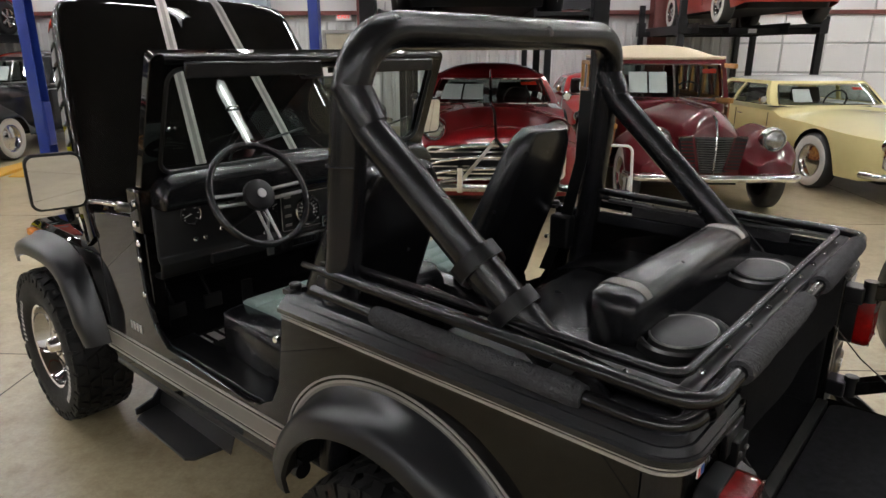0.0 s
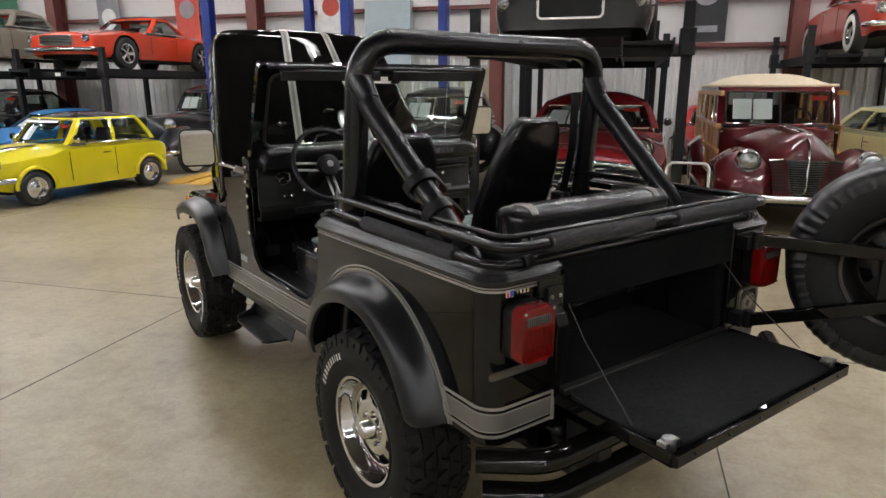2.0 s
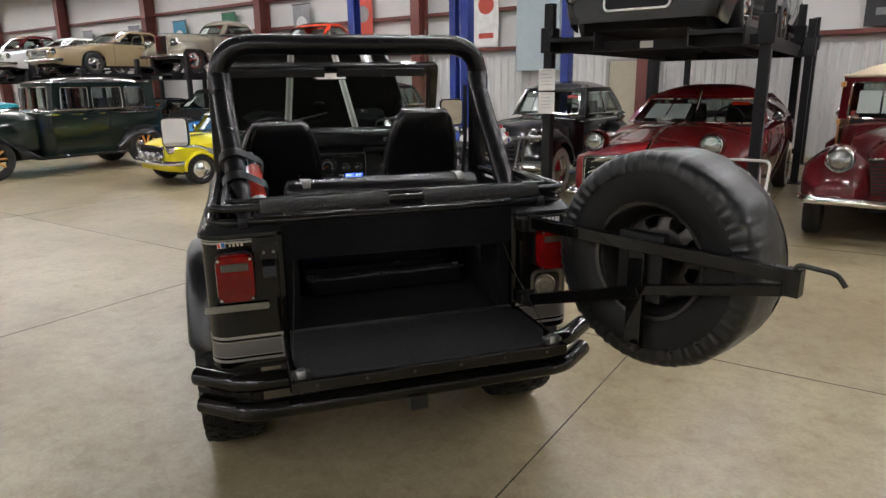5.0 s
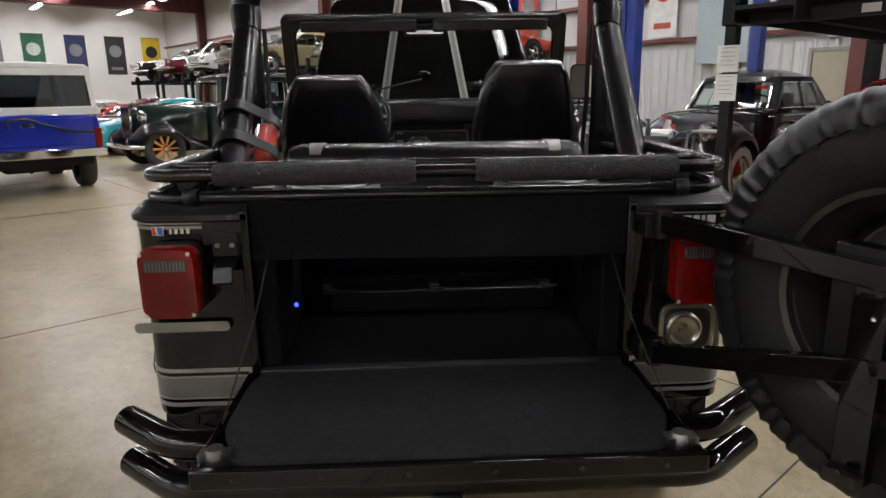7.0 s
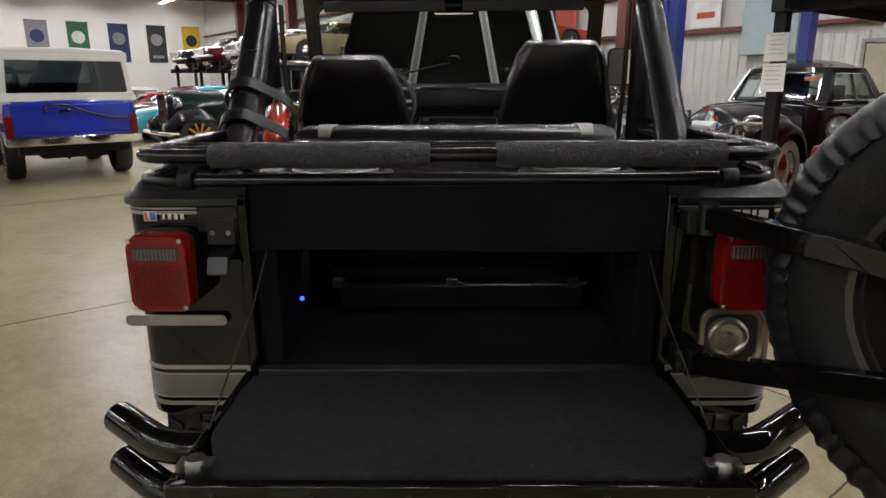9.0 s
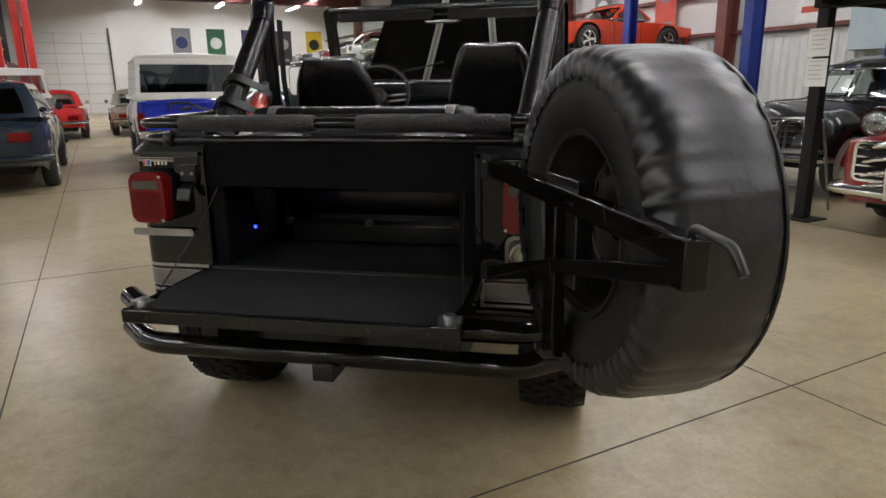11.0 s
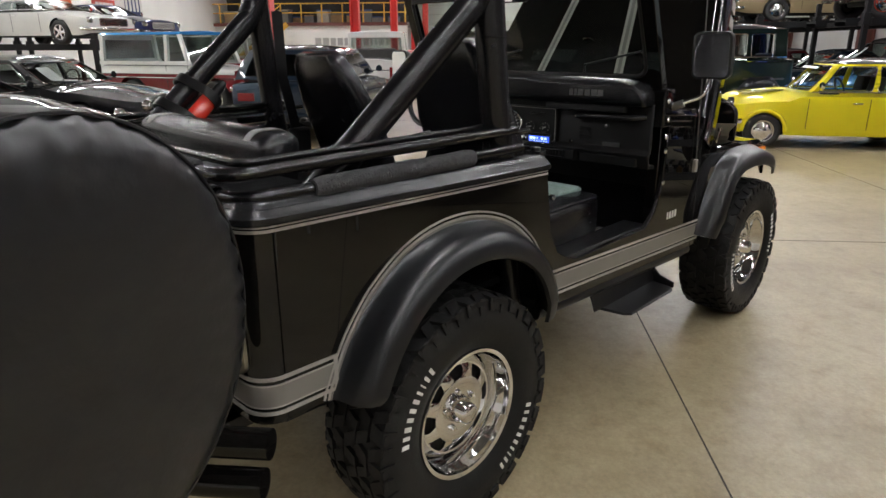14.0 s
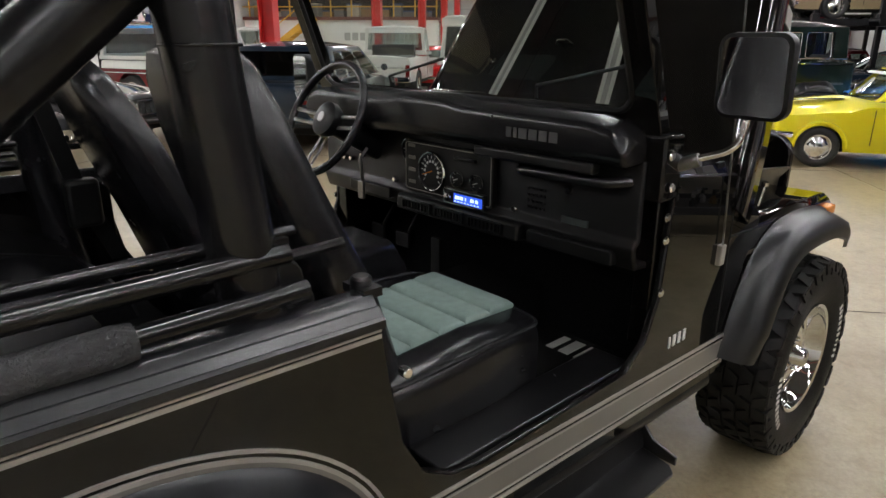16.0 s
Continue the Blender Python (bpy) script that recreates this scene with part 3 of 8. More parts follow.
part("differential", disc(0.14, -0.08, 0.08, 20, "y", 0.04).move(pose(0.0, 0.0, 0.375)), BLACK_STEEL, rig)
both("leaf_spring", lambda: tube([(0.45, -0.55, 0.50), (0.46, -0.2, 0.40), (0.46, 0.2, 0.40), (0.45, 0.55, 0.50)], 0.03, 8, 0.2), BLACK_STEEL, rig)

# raised hood
HB, HT = Vector((0, 1.645, 1.10)), Vector((0, 2.21, 2.035))
hood_up = (HT - HB)
hood_len = hood_up.length
hood_n = Vector((0, -hood_up.z, hood_up.y)).normalized()


def hood_point(x, s, d):
    p = HB + hood_up * s + hood_n * d
    return (x, p.y, p.z)


def hood_half(s):
    w = 0.745 - 0.18 * max(0, s) ** 1.2
    k = max(0, (s - 0.9) / 0.1)
    return w - 0.075 * (1 - math.sqrt(max(0, 1 - k * k)))


def hood_crown(x, s):
    """height of the hood's skin over its plane"""
    return 0.022 - x * x / 8.0 - 0.06 * max(0, (s - 0.92) / 0.08) ** 2


def hood_mesh():
    rings = []
    for i in range(33):
        s = i / 32 if i < 24 else 0.75 + 0.25 * (1 - (1 - (i - 24) / 8) ** 2)
        w = hood_half(s)
        crown = [(x, hood_crown(x, s)) for x in [(w - 0.055) * (-1 + k / 8) for k in range(17)]]
        e = crown[0][1]
        low = min(-0.20, e - 0.10)
        sec = [(-w, low), (-w - 0.004, e - 0.07), (-w + 0.006, e - 0.030), (-w + 0.026, e - 0.010)] + crown + [(w - 0.026, e - 0.010), (w - 0.006, e - 0.030), (w + 0.004, e - 0.07), (w, low)]
        inner = [(x * 0.97, d - 0.02) for x, d in reversed(sec)]
        rings.append([hood_point(x, s, d) for x, d in sec + inner])
    return loft(rings)


SIDE_DECAL = mat("pale_side_decal", (0.30, 0.29, 0.27), 0.4, vary=0.1, scale=20)
hood = part("hood", hood_mesh(), BLACK_PAINT, rig, "glossy black hood standing open", smooth=60)
for s in (1, -1):
    for k in range(6):
        s0 = 0.40 + k * 0.085
        x = s * (hood_half(s0) + 0.006)
        o = M().add([hood_point(x, s0, -0.185), hood_point(x, s0, -0.135), hood_point(x - s * 0.014, s0 + 0.06, -0.135), hood_point(x - s * 0.014, s0 + 0.06, -0.185),
                     hood_point(x - s * 0.006, s0, -0.185), hood_point(x - s * 0.006, s0, -0.135), hood_point(x - s * 0.02, s0 + 0.06, -0.135), hood_point(x - s * 0.02, s0 + 0.06, -0.185)],
                    [(0, 1, 2, 3), (7, 6, 5, 4), (0, 4, 5, 1), (1, 5, 6, 2), (2, 6, 7, 3), (3, 7, 4, 0)])
        part("hood_decal_bar", o, SIDE_DECAL, hood)


def hood_stripe(s, off0, off1, lift):
    """tape running down the hood and over its front edge"""
    rings = []
    for i in range(33):
        q = 0.02 + 0.975 * (i / 32) ** 0.8
        x = s * (0.278 - 0.145 * q)
        ring = [(x + s * off0, 0), (x + s * off1, 0), (x + s * off1, lift), (x + s * off0, lift)]
        rings.append([hood_point(a, q, hood_crown(a, q) + d) for a, d in ring])
    return loft(rings)


for s in (1, -1):
    part("hood_stripe", hood_stripe(s, -0.022, 0.022, 0.0015), GREY_TAPE, hood, "grey tape stripe with silver borders")
    for a, b in ((-0.024, -0.010), (0.010, 0.024)):
        part("stripe_border", hood_stripe(s, a, b, 0.0028), SILVER_TAPE, hood)
    for dx in (-0.014, 0.014):
        p = Vector(hood_point(s * 0.322 + dx, 0.352, hood_crown(0.322, 0.352)))
        part("hood_bumper", lathe([(0.0001, 0.012), (0.006, 0.011), (0.008, 0.0)], 10, "y").move(Matrix.Translation(p) @ pose(0, 0, 0, 148, 0, 0)), CHROME, hood)
lp = [Vector(hood_point(x, 0.415 + dz, hood_crown(x, 0.4) + d)) for x, dz, d in ((-0.035, 0, 0.0), (-0.03, 0, 0.006), (-0.02, 0.004, 0.02), (0.02, 0.004, 0.02), (0.03, 0, 0.006), (0.035, 0, 0.0))]
part("footman_loop", tube(lp, 0.0045, 8, 0.008), CHROME, hood, "small chrome footman loop")
part("hood_prop", tube([(0.30, 2.6, 1.0), hood_point(0.30, 0.75, -0.03)], 0.006, 8), STEEL, rig)

# windscreen frame
def ws_point(x, s, d=0.0):
    return (x, 1.365 - 0.215 * s + d * 0.935, 1.20 + 0.565 * s + d * 0.355)


def ws_half(s):
    return 0.718 - 0.018 * s


WSN = 6
def ws_outline(inset, r):
    out = []
    for x, s in rrect(2, 1, r, WSN, 0, 0.5):
        h = 0.575
        ww = ws_half(s)
        out.append((x * (ww - inset) , (s - 0.5) * (h - 2 * inset) / h + 0.5))
    return out


def ws_ring(inset_x, s0, s1, rr, d):
    out = []
    for x, z in rrect(2 * (0.70 - inset_x), (s1 - s0) * 0.575, rr, WSN, 0, (s0 + s1) / 2 * 0.575):
        s = z / 0.575
        out.append(ws_point(x * ws_half(s) / 0.70, s, d))
    return out


ws = part("windscreen_frame", loft([[a, b, c, e] for a, b, c, e in zip(ws_ring(0.0, 0.0, 1.0, 0.03, -0.02), ws_ring(0.0, 0.0, 1.0, 0.03, 0.02), ws_ring(0.06, 0.27, 0.92, 0.05, 0.02), ws_ring(0.06, 0.27, 0.92, 0.05, -0.02))], wrap=True), BLACK_PAINT, rig, "black windscreen frame", bevel=0.004)
gl = part("windscreen_glass", M().add(ws_ring(0.055, 0.265, 0.925, 0.05, 0.0), [tuple(range(4 * (WSN + 1)))]), GLASS, ws, "green tinted glass", smooth=0)
gl.visible_shadow = False
part("glass_gasket", tube([Vector(p) for p in ws_ring(0.062, 0.275, 0.915, 0.05, -0.018)], 0.009, 8, closed=True), BLACK_PLASTIC, ws)
for x0, x1 in ((-0.60, -0.04), (0.04, 0.60)):
    part("sun_visor", loft([[ws_point(x, s, d) for s, d in ((0.885, -0.05), (0.885, -0.065), (0.97, -0.05), (0.97, -0.035))] for x in (x0, x1)]), VINYL, ws, "black padded visor", bevel=0.006)
part("header_bar", tube([ws_point(-0.66, 0.97, -0.02), ws_point(0.66, 0.97, -0.02)], 0.018, 10), BLACK_TUBE, ws)
both("windscreen_hinge", lambda: box(0.655, 0.735, 1.30, 1.385, 1.14, 1.30), BLACK_PAINT, rig, bevel=0.008)
for s in (1, -1):
    for y, z in ((1.318, 1.253), (1.335, 1.175), (1.34, 1.10), (1.345, 1.04), (1.35, 0.90)):
        part("hinge_bolt", disc(0.012, 0, 0.009, 12, "x", 0.004).move(pose(s * 0.736 if z > 1.14 else s * 0.731, y, z, 0, 0, 0 if s > 0 else 180)), CHROME, rig, "chrome bolt head")
for x, rot in ((-0.35, 1), (0.30, 1)):
    part("wiper", M().join(tube([ws_point(x, 0.20, 0.035), ws_point(x + 0.02, 0.32, 0.03), ws_point(x + 0.33, 0.44, 0.02)], 0.005, 6)), BLACK_STEEL, ws)

# dashboard
DY = 1.29
dash = part("dashboard", loft([[(-0.69, y, z), (0.69, y, z)] for y, z in ((1.40, 1.23), (DY, 1.235), (DY, 1.04), (DY - 0.02, 1.02), (DY + 0.0, 0.96), (1.40, 0.95))], closed=False), BLACK_PLASTIC, rig, "black dashboard", bevel=0.006, solid=0.02)
part("dash_pad", loft([[(x, y, z) for y, z in ((1.40, 1.345 + h), (1.235, 1.345 + h), (1.20, 1.325 + h), (1.195, 1.25), (1.215, 1.225), (1.40, 1.225))] for x, h in ((-0.685, -0.05), (-0.66, -0.01), (-0.60, 0.0), (-0.22, 0.0), (-0.14, 0.012), (0.06, 0.012), (0.15, 0.0), (0.58, -0.005), (0.64, -0.015), (0.685, -0.06))]), VINYL, dash, "soft black dash pad", bevel=0.016, seg=3, smooth=50)
part("pad_recess", box(0.20, 0.60, 1.205, 1.24, 1.20, 1.228), BLACK_PLASTIC, dash, bevel=0.006)
PX, PZ = 0.022, 1.115
panel = part("instrument_panel", slab(rrect(0.40, 0.165, 0.015, 4, PX, PZ), DY - 0.025, DY - 0.002, "y"), BLACK_PLASTIC, dash, "instrument panel with thin bright border", bevel=0.003)
part("panel_trim", frame_slab(rrect(0.390, 0.155, 0.012, 4, PX, PZ), rrect(0.386, 0.151, 0.010, 4, PX, PZ), DY - 0.0268, DY - 0.024, "y"), SILVER_TAPE, panel)


def gauge(x, z, r, y=DY - 0.026, par=None):
    g = part("gauge", lathe([(r, 0), (r, -0.008), (r * 0.88, -0.010), (r * 0.86, -0.003), (0.001, -0.003)], 28, "y").move(pose(x, y, z)), BLACK_PLASTIC, par or panel, "round dial with bright bezel")
    part("bezel", lathe([(r, 0), (r * 1.05, -0.006), (r * 1.0, -0.010), (r * 0.95, -0.009)], 28, "y").move(pose(x, y, z)), CHROME, g, smooth=60)
    ticks = M()
    n = 13 if r > 0.05 else 7
    for k in range(n):
        a = -130 + k * 260 / (n - 1)
        ticks.join(box(-0.0009, 0.0009, -0.0045, -0.0035, r * 0.66, r * 0.82).move(pose(x, y, z, 0, a, 0)))
    if r > 0.05:
        for k in range(10):
            a = -115 + k * 230 / 9
            ticks.join(box(-0.004, 0.004, -0.0045, -0.0035, r * 0.46, r * 0.58).move(pose(x, y, z, 0, a, 0)))
    part("dial_marks", ticks, WHITE_LETTER, g, smooth=0)
    part("needle", box(-0.0014, 0.0014, -0.006, -0.005, -r * 0.1, r * 0.7).move(pose(x, y, z, 0, -110, 0)), AMBER if r > 0.05 else WHITE_LETTER, g, smooth=0)


gauge(-0.040, 1.110, 0.062)
gauge(0.080, 1.104, 0.027)
gauge(0.164, 1.104, 0.027)
gauge(-0.555, 1.185, 0.040, DY - 0.002, dash)
gauge(-0.175, 1.16, 0.040, DY - 0.002, dash)
part("ash_tray_pull", box(0.068, 0.158, DY - 0.034, DY - 0.024, 1.162, 1.172), BLACK_STEEL, panel, bevel=0.003)
for k in range(4):
    part("warning_light", box(-0.157, -0.124, DY - 0.0275, DY - 0.024, 1.177 - k * 0.040, 1.188 - k * 0.040), GREY_TAPE, panel, smooth=0)
radio = part("radio", slab(rrect(0.175, 0.050, 0.005, 3, 0.113, 1.048), DY - 0.036, DY - 0.005, "y"), BLACK_PLASTIC, dash, "lit car radio", bevel=0.003)
part("radio_display", box(0.073, 0.193, DY - 0.0385, DY - 0.036, 1.032, 1.060), BLUE_SCREEN, radio, "glowing blue display", smooth=0)
dg = M()
for k, w in enumerate((0.018, 0.012, 0.004, 0.014, 0.010)):
    dg.join(box(0.080 + k * 0.022, 0.080 + k * 0.022 + w, DY - 0.0395, DY - 0.0385, 1.044, 1.054))
for k in range(8):
    dg.join(box(0.078 + k * 0.014, 0.084 + k * 0.014, DY - 0.0395, DY - 0.0385, 1.035, 1.038))
part("display_marks", dg, glow("pale_blue_segments", (0.5, 0.65, 1.0), 2.0), radio, smooth=0)
part("radio_rim", frame_slab(rrect(0.172, 0.047, 0.004, 3, 0.113, 1.048), rrect(0.166, 0.041, 0.004, 3, 0.113, 1.048), DY - 0.0385, DY - 0.035, "y"), CHROME, radio, smooth=0)
part("radio_knob", disc(0.015, 0, 0.012, 18, "y", 0.003).move(pose(0.048, DY - 0.047, 1.046)), CHROME, radio, smooth=50)
duct = part("heater_duct", loft([[(x, y, z) for y, z in ((DY - 0.05, 0.965), (DY - 0.045, 1.015), (DY + 0.05, 1.02), (DY + 0.06, 0.955))] for x in (-0.20, 0.34)]), BLACK_PLASTIC, dash, "black vent duct below the panel", bevel=0.008)
for x0, x1 in ((-0.16, -0.02), (0.0, 0.13), (0.15, 0.29)):
    part("vent_frame", frame_slab(rrect(x1 - x0, 0.036, 0.006, 3, (x0 + x1) / 2, 0.990), rrect(x1 - x0 - 0.012, 0.026, 0.004, 3, (x0 + x1) / 2, 0.990), DY - 0.058, DY - 0.046, "y"), BLACK_STEEL, duct)
    for k in range(8):
        xx = x0 + 0.015 + k * (x1 - x0 - 0.03) / 7
        part("vent_fin", box(xx - 0.002, xx + 0.002, DY - 0.054, DY - 0.047, 0.978, 1.003), BLACK_STEEL, duct, smooth=0)
part("side_duct", slab(rrect(0.28, 0.04, 0.008, 3, 0.50, 0.985), DY - 0.03, DY + 0.05, "y"), BLACK_PLASTIC, dash, bevel=0.004)
part("switch_bank", slab(rrect(0.24, 0.04, 0.008, 3, -0.38, 1.0), DY - 0.03, DY + 0.05, "y"), BLACK_PLASTIC, dash, bevel=0.004)
part("grab_bar", tube([(0.33, DY, 1.175), (0.345, 1.235, 1.175), (0.62, 1.235, 1.180), (0.655, DY, 1.182)], 0.015, 12, 0.03), VINYL, dash, "padded grab bar", smooth=60)
part("glove_lock", lathe([(0.0001, -0.012), (0.009, -0.011), (0.012, 0)], 14, "y").move(pose(0.478, DY - 0.001, 1.132)), CHROME, dash, smooth=60)
part("dash_badge", box(0.46, 0.545, DY - 0.006, DY - 0.001, 1.042, 1.060), STEEL, dash, smooth=0)
for a in range(5):
    for b in range(4):
        part("speaker_slot", box(0.335 + a * 0.014, 0.344 + a * 0.014, DY - 0.004, DY - 0.001, 1.06 + b * 0.018, 1.066 + b * 0.018), BLACK_STEEL, dash, smooth=0)
part("dash_lettering", bars([0.018, 0.012, 0.028, 0.026, 0.026, 0.026], 0.026, 0.25, 0.002).move(pose(0.415, 1.196, 1.280, 90, 0, 0)), mat("faint_grey_print", (0.07, 0.07, 0.07), 0.5), dash, "faint grey plain mark")
for x, z in ((-0.55, 1.09), (-0.51, 1.09), (-0.44, 1.11), (-0.25, 1.05), (0.30, 1.05)):
    part("dash_knob", disc(0.010, DY - 0.02, DY, 12, "y", 0.003).move(pose(x, 0, z)), CHROME, dash)
part("key_ring", M().join(tube([(-0.30, 1.20, 1.16), (-0.30, 1.17, 1.13), (-0.30, 1.175, 1.05)], 0.006, 8)).join(box(-0.315, -0.285, 1.165, 1.175, 0.99, 1.05)), STEEL, rig, "bunch of keys in the ignition", bevel=0.002)

# steering wheel and column
SWC, SWD = Vector((-0.378, 1.085, 1.262)), Vector((0, -0.885, 0.465)).normalized()
sw_m = Matrix.Translation(SWC) @ SWD.to_track_quat("Z", "Y").to_matrix().to_4x4()
wheel_rim = part("steering_wheel", tube([(0.192 * math.cos(2 * math.pi * k / 36), 0.192 * math.sin(2 * math.pi * k / 36), 0) for k in range(36)], 0.0135, 10, closed=True).move(sw_m), VINYL, rig, "black rimmed three-spoke steering wheel")
spk = M()
for a in (0, 180, 270):
    c, s_ = math.cos(radians(a)), math.sin(radians(a))
    for q in (-0.018, 0.018):
        spk.join(tube([(0.04 * c - q * s_, 0.04 * s_ + q * c, -0.03), (0.11 * c - q * s_, 0.11 * s_ + q * c, -0.015), (0.18 * c - q * s_, 0.18 * s_ + q * c, 0)], 0.007, 8, flat=0.5))
part("spokes", spk.move(sw_m), STEEL, wheel_rim, "brushed metal spokes")
part("horn_cap", lathe([(0.001, 0.012), (0.04, 0.012), (0.058, 0.002), (0.06, -0.02), (0.05, -0.04)], 28, "z").move(sw_m), BLACK_PLASTIC, wheel_rim)
part("horn_emblem", disc(0.018, 0.012, 0.016, 16, "z", 0.002).move(sw_m), STEEL, wheel_rim)
part("steering_column", tube([SWC - SWD * 0.03, SWC - SWD * 0.32, SWC - SWD * 0.60], [0.04, 0.05, 0.03], 14), BLACK_PLASTIC, rig)
part("column_stalk", tube([SWC - SWD * 0.1, SWC - SWD * 0.1 + Vector((-0.16, 0, 0.02))], 0.006, 8), CHROME, rig)
for x, z in ((-0.58, 0.76), (-0.42, 0.76)):
    part("pedal", M().join(box(x - 0.04, x + 0.04, 1.44, 1.455, z - 0.03, z + 0.03)).join(tube([(x, 1.455, z), (x, 1.6, z + 0.18)], 0.008, 6)), RUBBER, rig, bevel=0.004)
part("pedal", box(-0.27, -0.22, 1.46, 1.475, 0.66, 0.80), RUBBER, rig, bevel=0.004)
part("gear_lever", M().join(tube([(0.0, 1.0, 0.70), (0.0, 0.97, 0.92)], 0.007, 8)), STEEL, rig)
part("gear_knob", lathe([(0.001, 0.028), (0.016, 0.024), (0.024, 0.008), (0.022, -0.012), (0.012, -0.022), (0.001, -0.024)], 16, "z").move(pose(0, 0.967, 0.935)), BLACK_PLASTIC, rig)
both("floor_mat", lambda: slab(rrect(0.42, 0.56, 0.06, 4, 0.46, 1.235), 0.582, 0.598, "z"), RUBBER, rig, "black rubber floor mat", bevel=0.003)
for s in (1, -1):
    part("mat_lettering", bars([0.026, 0.036, 0.036, 0.036], 0.095, 0.22, 0.003).move(pose(s * 0.455, 1.435, 0.5985, 0, 0, 0)), WHITE_LETTER, rig, "white plain bars on the mat")
    part("mat_edge", box(0.618, 0.63, 1.25, 1.49, 0.598, 0.6005) if s > 0 else box(-0.63, -0.618, 1.25, 1.49, 0.598, 0.6005), WHITE_LETTER, rig)

# seats
def seat_sections(cx, rows):
    rings = []
    for y, z, hw, t, tilt in rows:
        ring = []
        for px, pd in rrect(2 * hw, t, min(t, hw) * 0.45, 5):
            ring.append((cx + px, y + pd * math.cos(tilt), z + pd * math.sin(tilt)))
        rings.append(ring)
    return loft(rings)


for cx, dz in ((-0.378, -0.03), (0.378, 0.015)):
    st = part("front_seat", seat_sections(cx, [(0.60, 0.80, 0.19, 0.10, 0.33), (0.58, 0.88, 0.215, 0.13, 0.33), (0.52, 1.06, 0.222, 0.13, 0.33), (0.44, 1.24, 0.212, 0.115, 0.33), (0.395, 1.36 + dz * 0.5, 0.185, 0.105, 0.33), (0.365, 1.44 + dz, 0.155, 0.09, 0.33), (0.35, 1.478 + dz, 0.125, 0.06, 0.33)]), VINYL, rig, "high-backed black vinyl bucket seat", smooth=60)
    part("seat_cushion", loft([[(cx + px, y, z + pz) for px, pz in rrect(2 * hw, h, 0.05, 5)] for y, hw, h, z in ((0.54, 0.20, 0.14, 0.775), (0.58, 0.235, 0.19, 0.78), (0.84, 0.24, 0.20, 0.79), (1.02, 0.235, 0.19, 0.79), (1.065, 0.20, 0.13, 0.78))]), VINYL, st, smooth=60)
    for k in range(5):
        y0 = 0.62 + k * 0.082
        part("seat_insert", loft([[(cx + px, y, 0.882 + k * 0.002 + pz) for px, pz in rrect(0.29, h, h * 0.4, 3)] for y, h in ((y0, 0.012), (y0 + 0.012, 0.03), (y0 + 0.070, 0.03), (y0 + 0.081, 0.012))]), TEAL_CLOTH, st, "grey-green ribbed cloth insert", smooth=60)
    part("seat_riser", box(cx - 0.19, cx + 0.19, 0.60, 1.0, 0.58, 0.72), BLACK_STEEL, st, bevel=0.01)
    part("seat_piping", tube([(cx - 0.235, 0.58, 0.87), (cx - 0.242, 0.84, 0.88), (cx - 0.235, 1.03, 0.875), (cx, 1.07, 0.87), (cx + 0.235, 1.03, 0.875), (cx + 0.242, 0.84, 0.88), (cx + 0.235, 0.58, 0.87)], 0.006, 6, 0.05), VINYL, st)
    part("seat_lever", tube([(cx + 0.20, 1.00, 0.62), (cx + 0.23, 1.05, 0.68), (cx + 0.25, 1.08, 0.72)], 0.007, 8), STEEL, st)
part("centre_console", loft([[(px, y, z + pz) for px, pz in rrect(0.24, h, 0.03, 4)] for y, h, z in ((0.62, 0.30, 0.78), (0.66, 0.34, 0.80), (0.98, 0.34, 0.80), (1.02, 0.28, 0.77))]), VINYL, rig, "black vinyl console between the seats", smooth=60)

bench = part("rear_bench", loft([[(x, -0.355 + py * 1.0 + pz * 0.12, 1.10 + pz) for py, pz in rrect(0.135 * s, 0.30 * s2, 0.045 * s, 5)] for x, s, s2 in ((-0.415, 0.55, 0.80), (-0.40, 0.9, 0.96), (-0.375, 1, 1), (0.375, 1, 1), (0.40, 0.9, 0.96), (0.415, 0.55, 0.80))]), VINYL, rig, "folding black vinyl rear bench back", smooth=60)
for x in (-0.328, 0.328):
    top = sorted(p for p in rrect(0.140, 0.305, 0.047, 6) if p[1] > 0.118)
    part("bench_band", loft([[(x + d * (1 - 6 * abs(py) if abs(py) < 0.06 else 0.6), -0.355 + py * k + pz * k * 0.12, 1.10 + pz * k) for k, run in ((1.0, top), (0.975, top[::-1])) for py, pz in run] for d in (-0.024, 0.024)]), GREY_TAPE, bench, "grey tape patch")
part("bench_cushion", loft([[(x, 0.0 + py * s, 0.90 + pz * s2) for py, pz in rrect(0.44, 0.16, 0.05, 4)] for x, s, s2 in ((-0.42, 0.93, 0.8), (-0.39, 1, 1), (0.39, 1, 1), (0.42, 0.93, 0.8))]), VINYL, bench, smooth=60)
for x in (-0.36, 0.36):
    part("bench_leg", tube([(x, -0.22, 0.72), (x, -0.33, 1.0)], 0.013), BLACK_TUBE, bench)

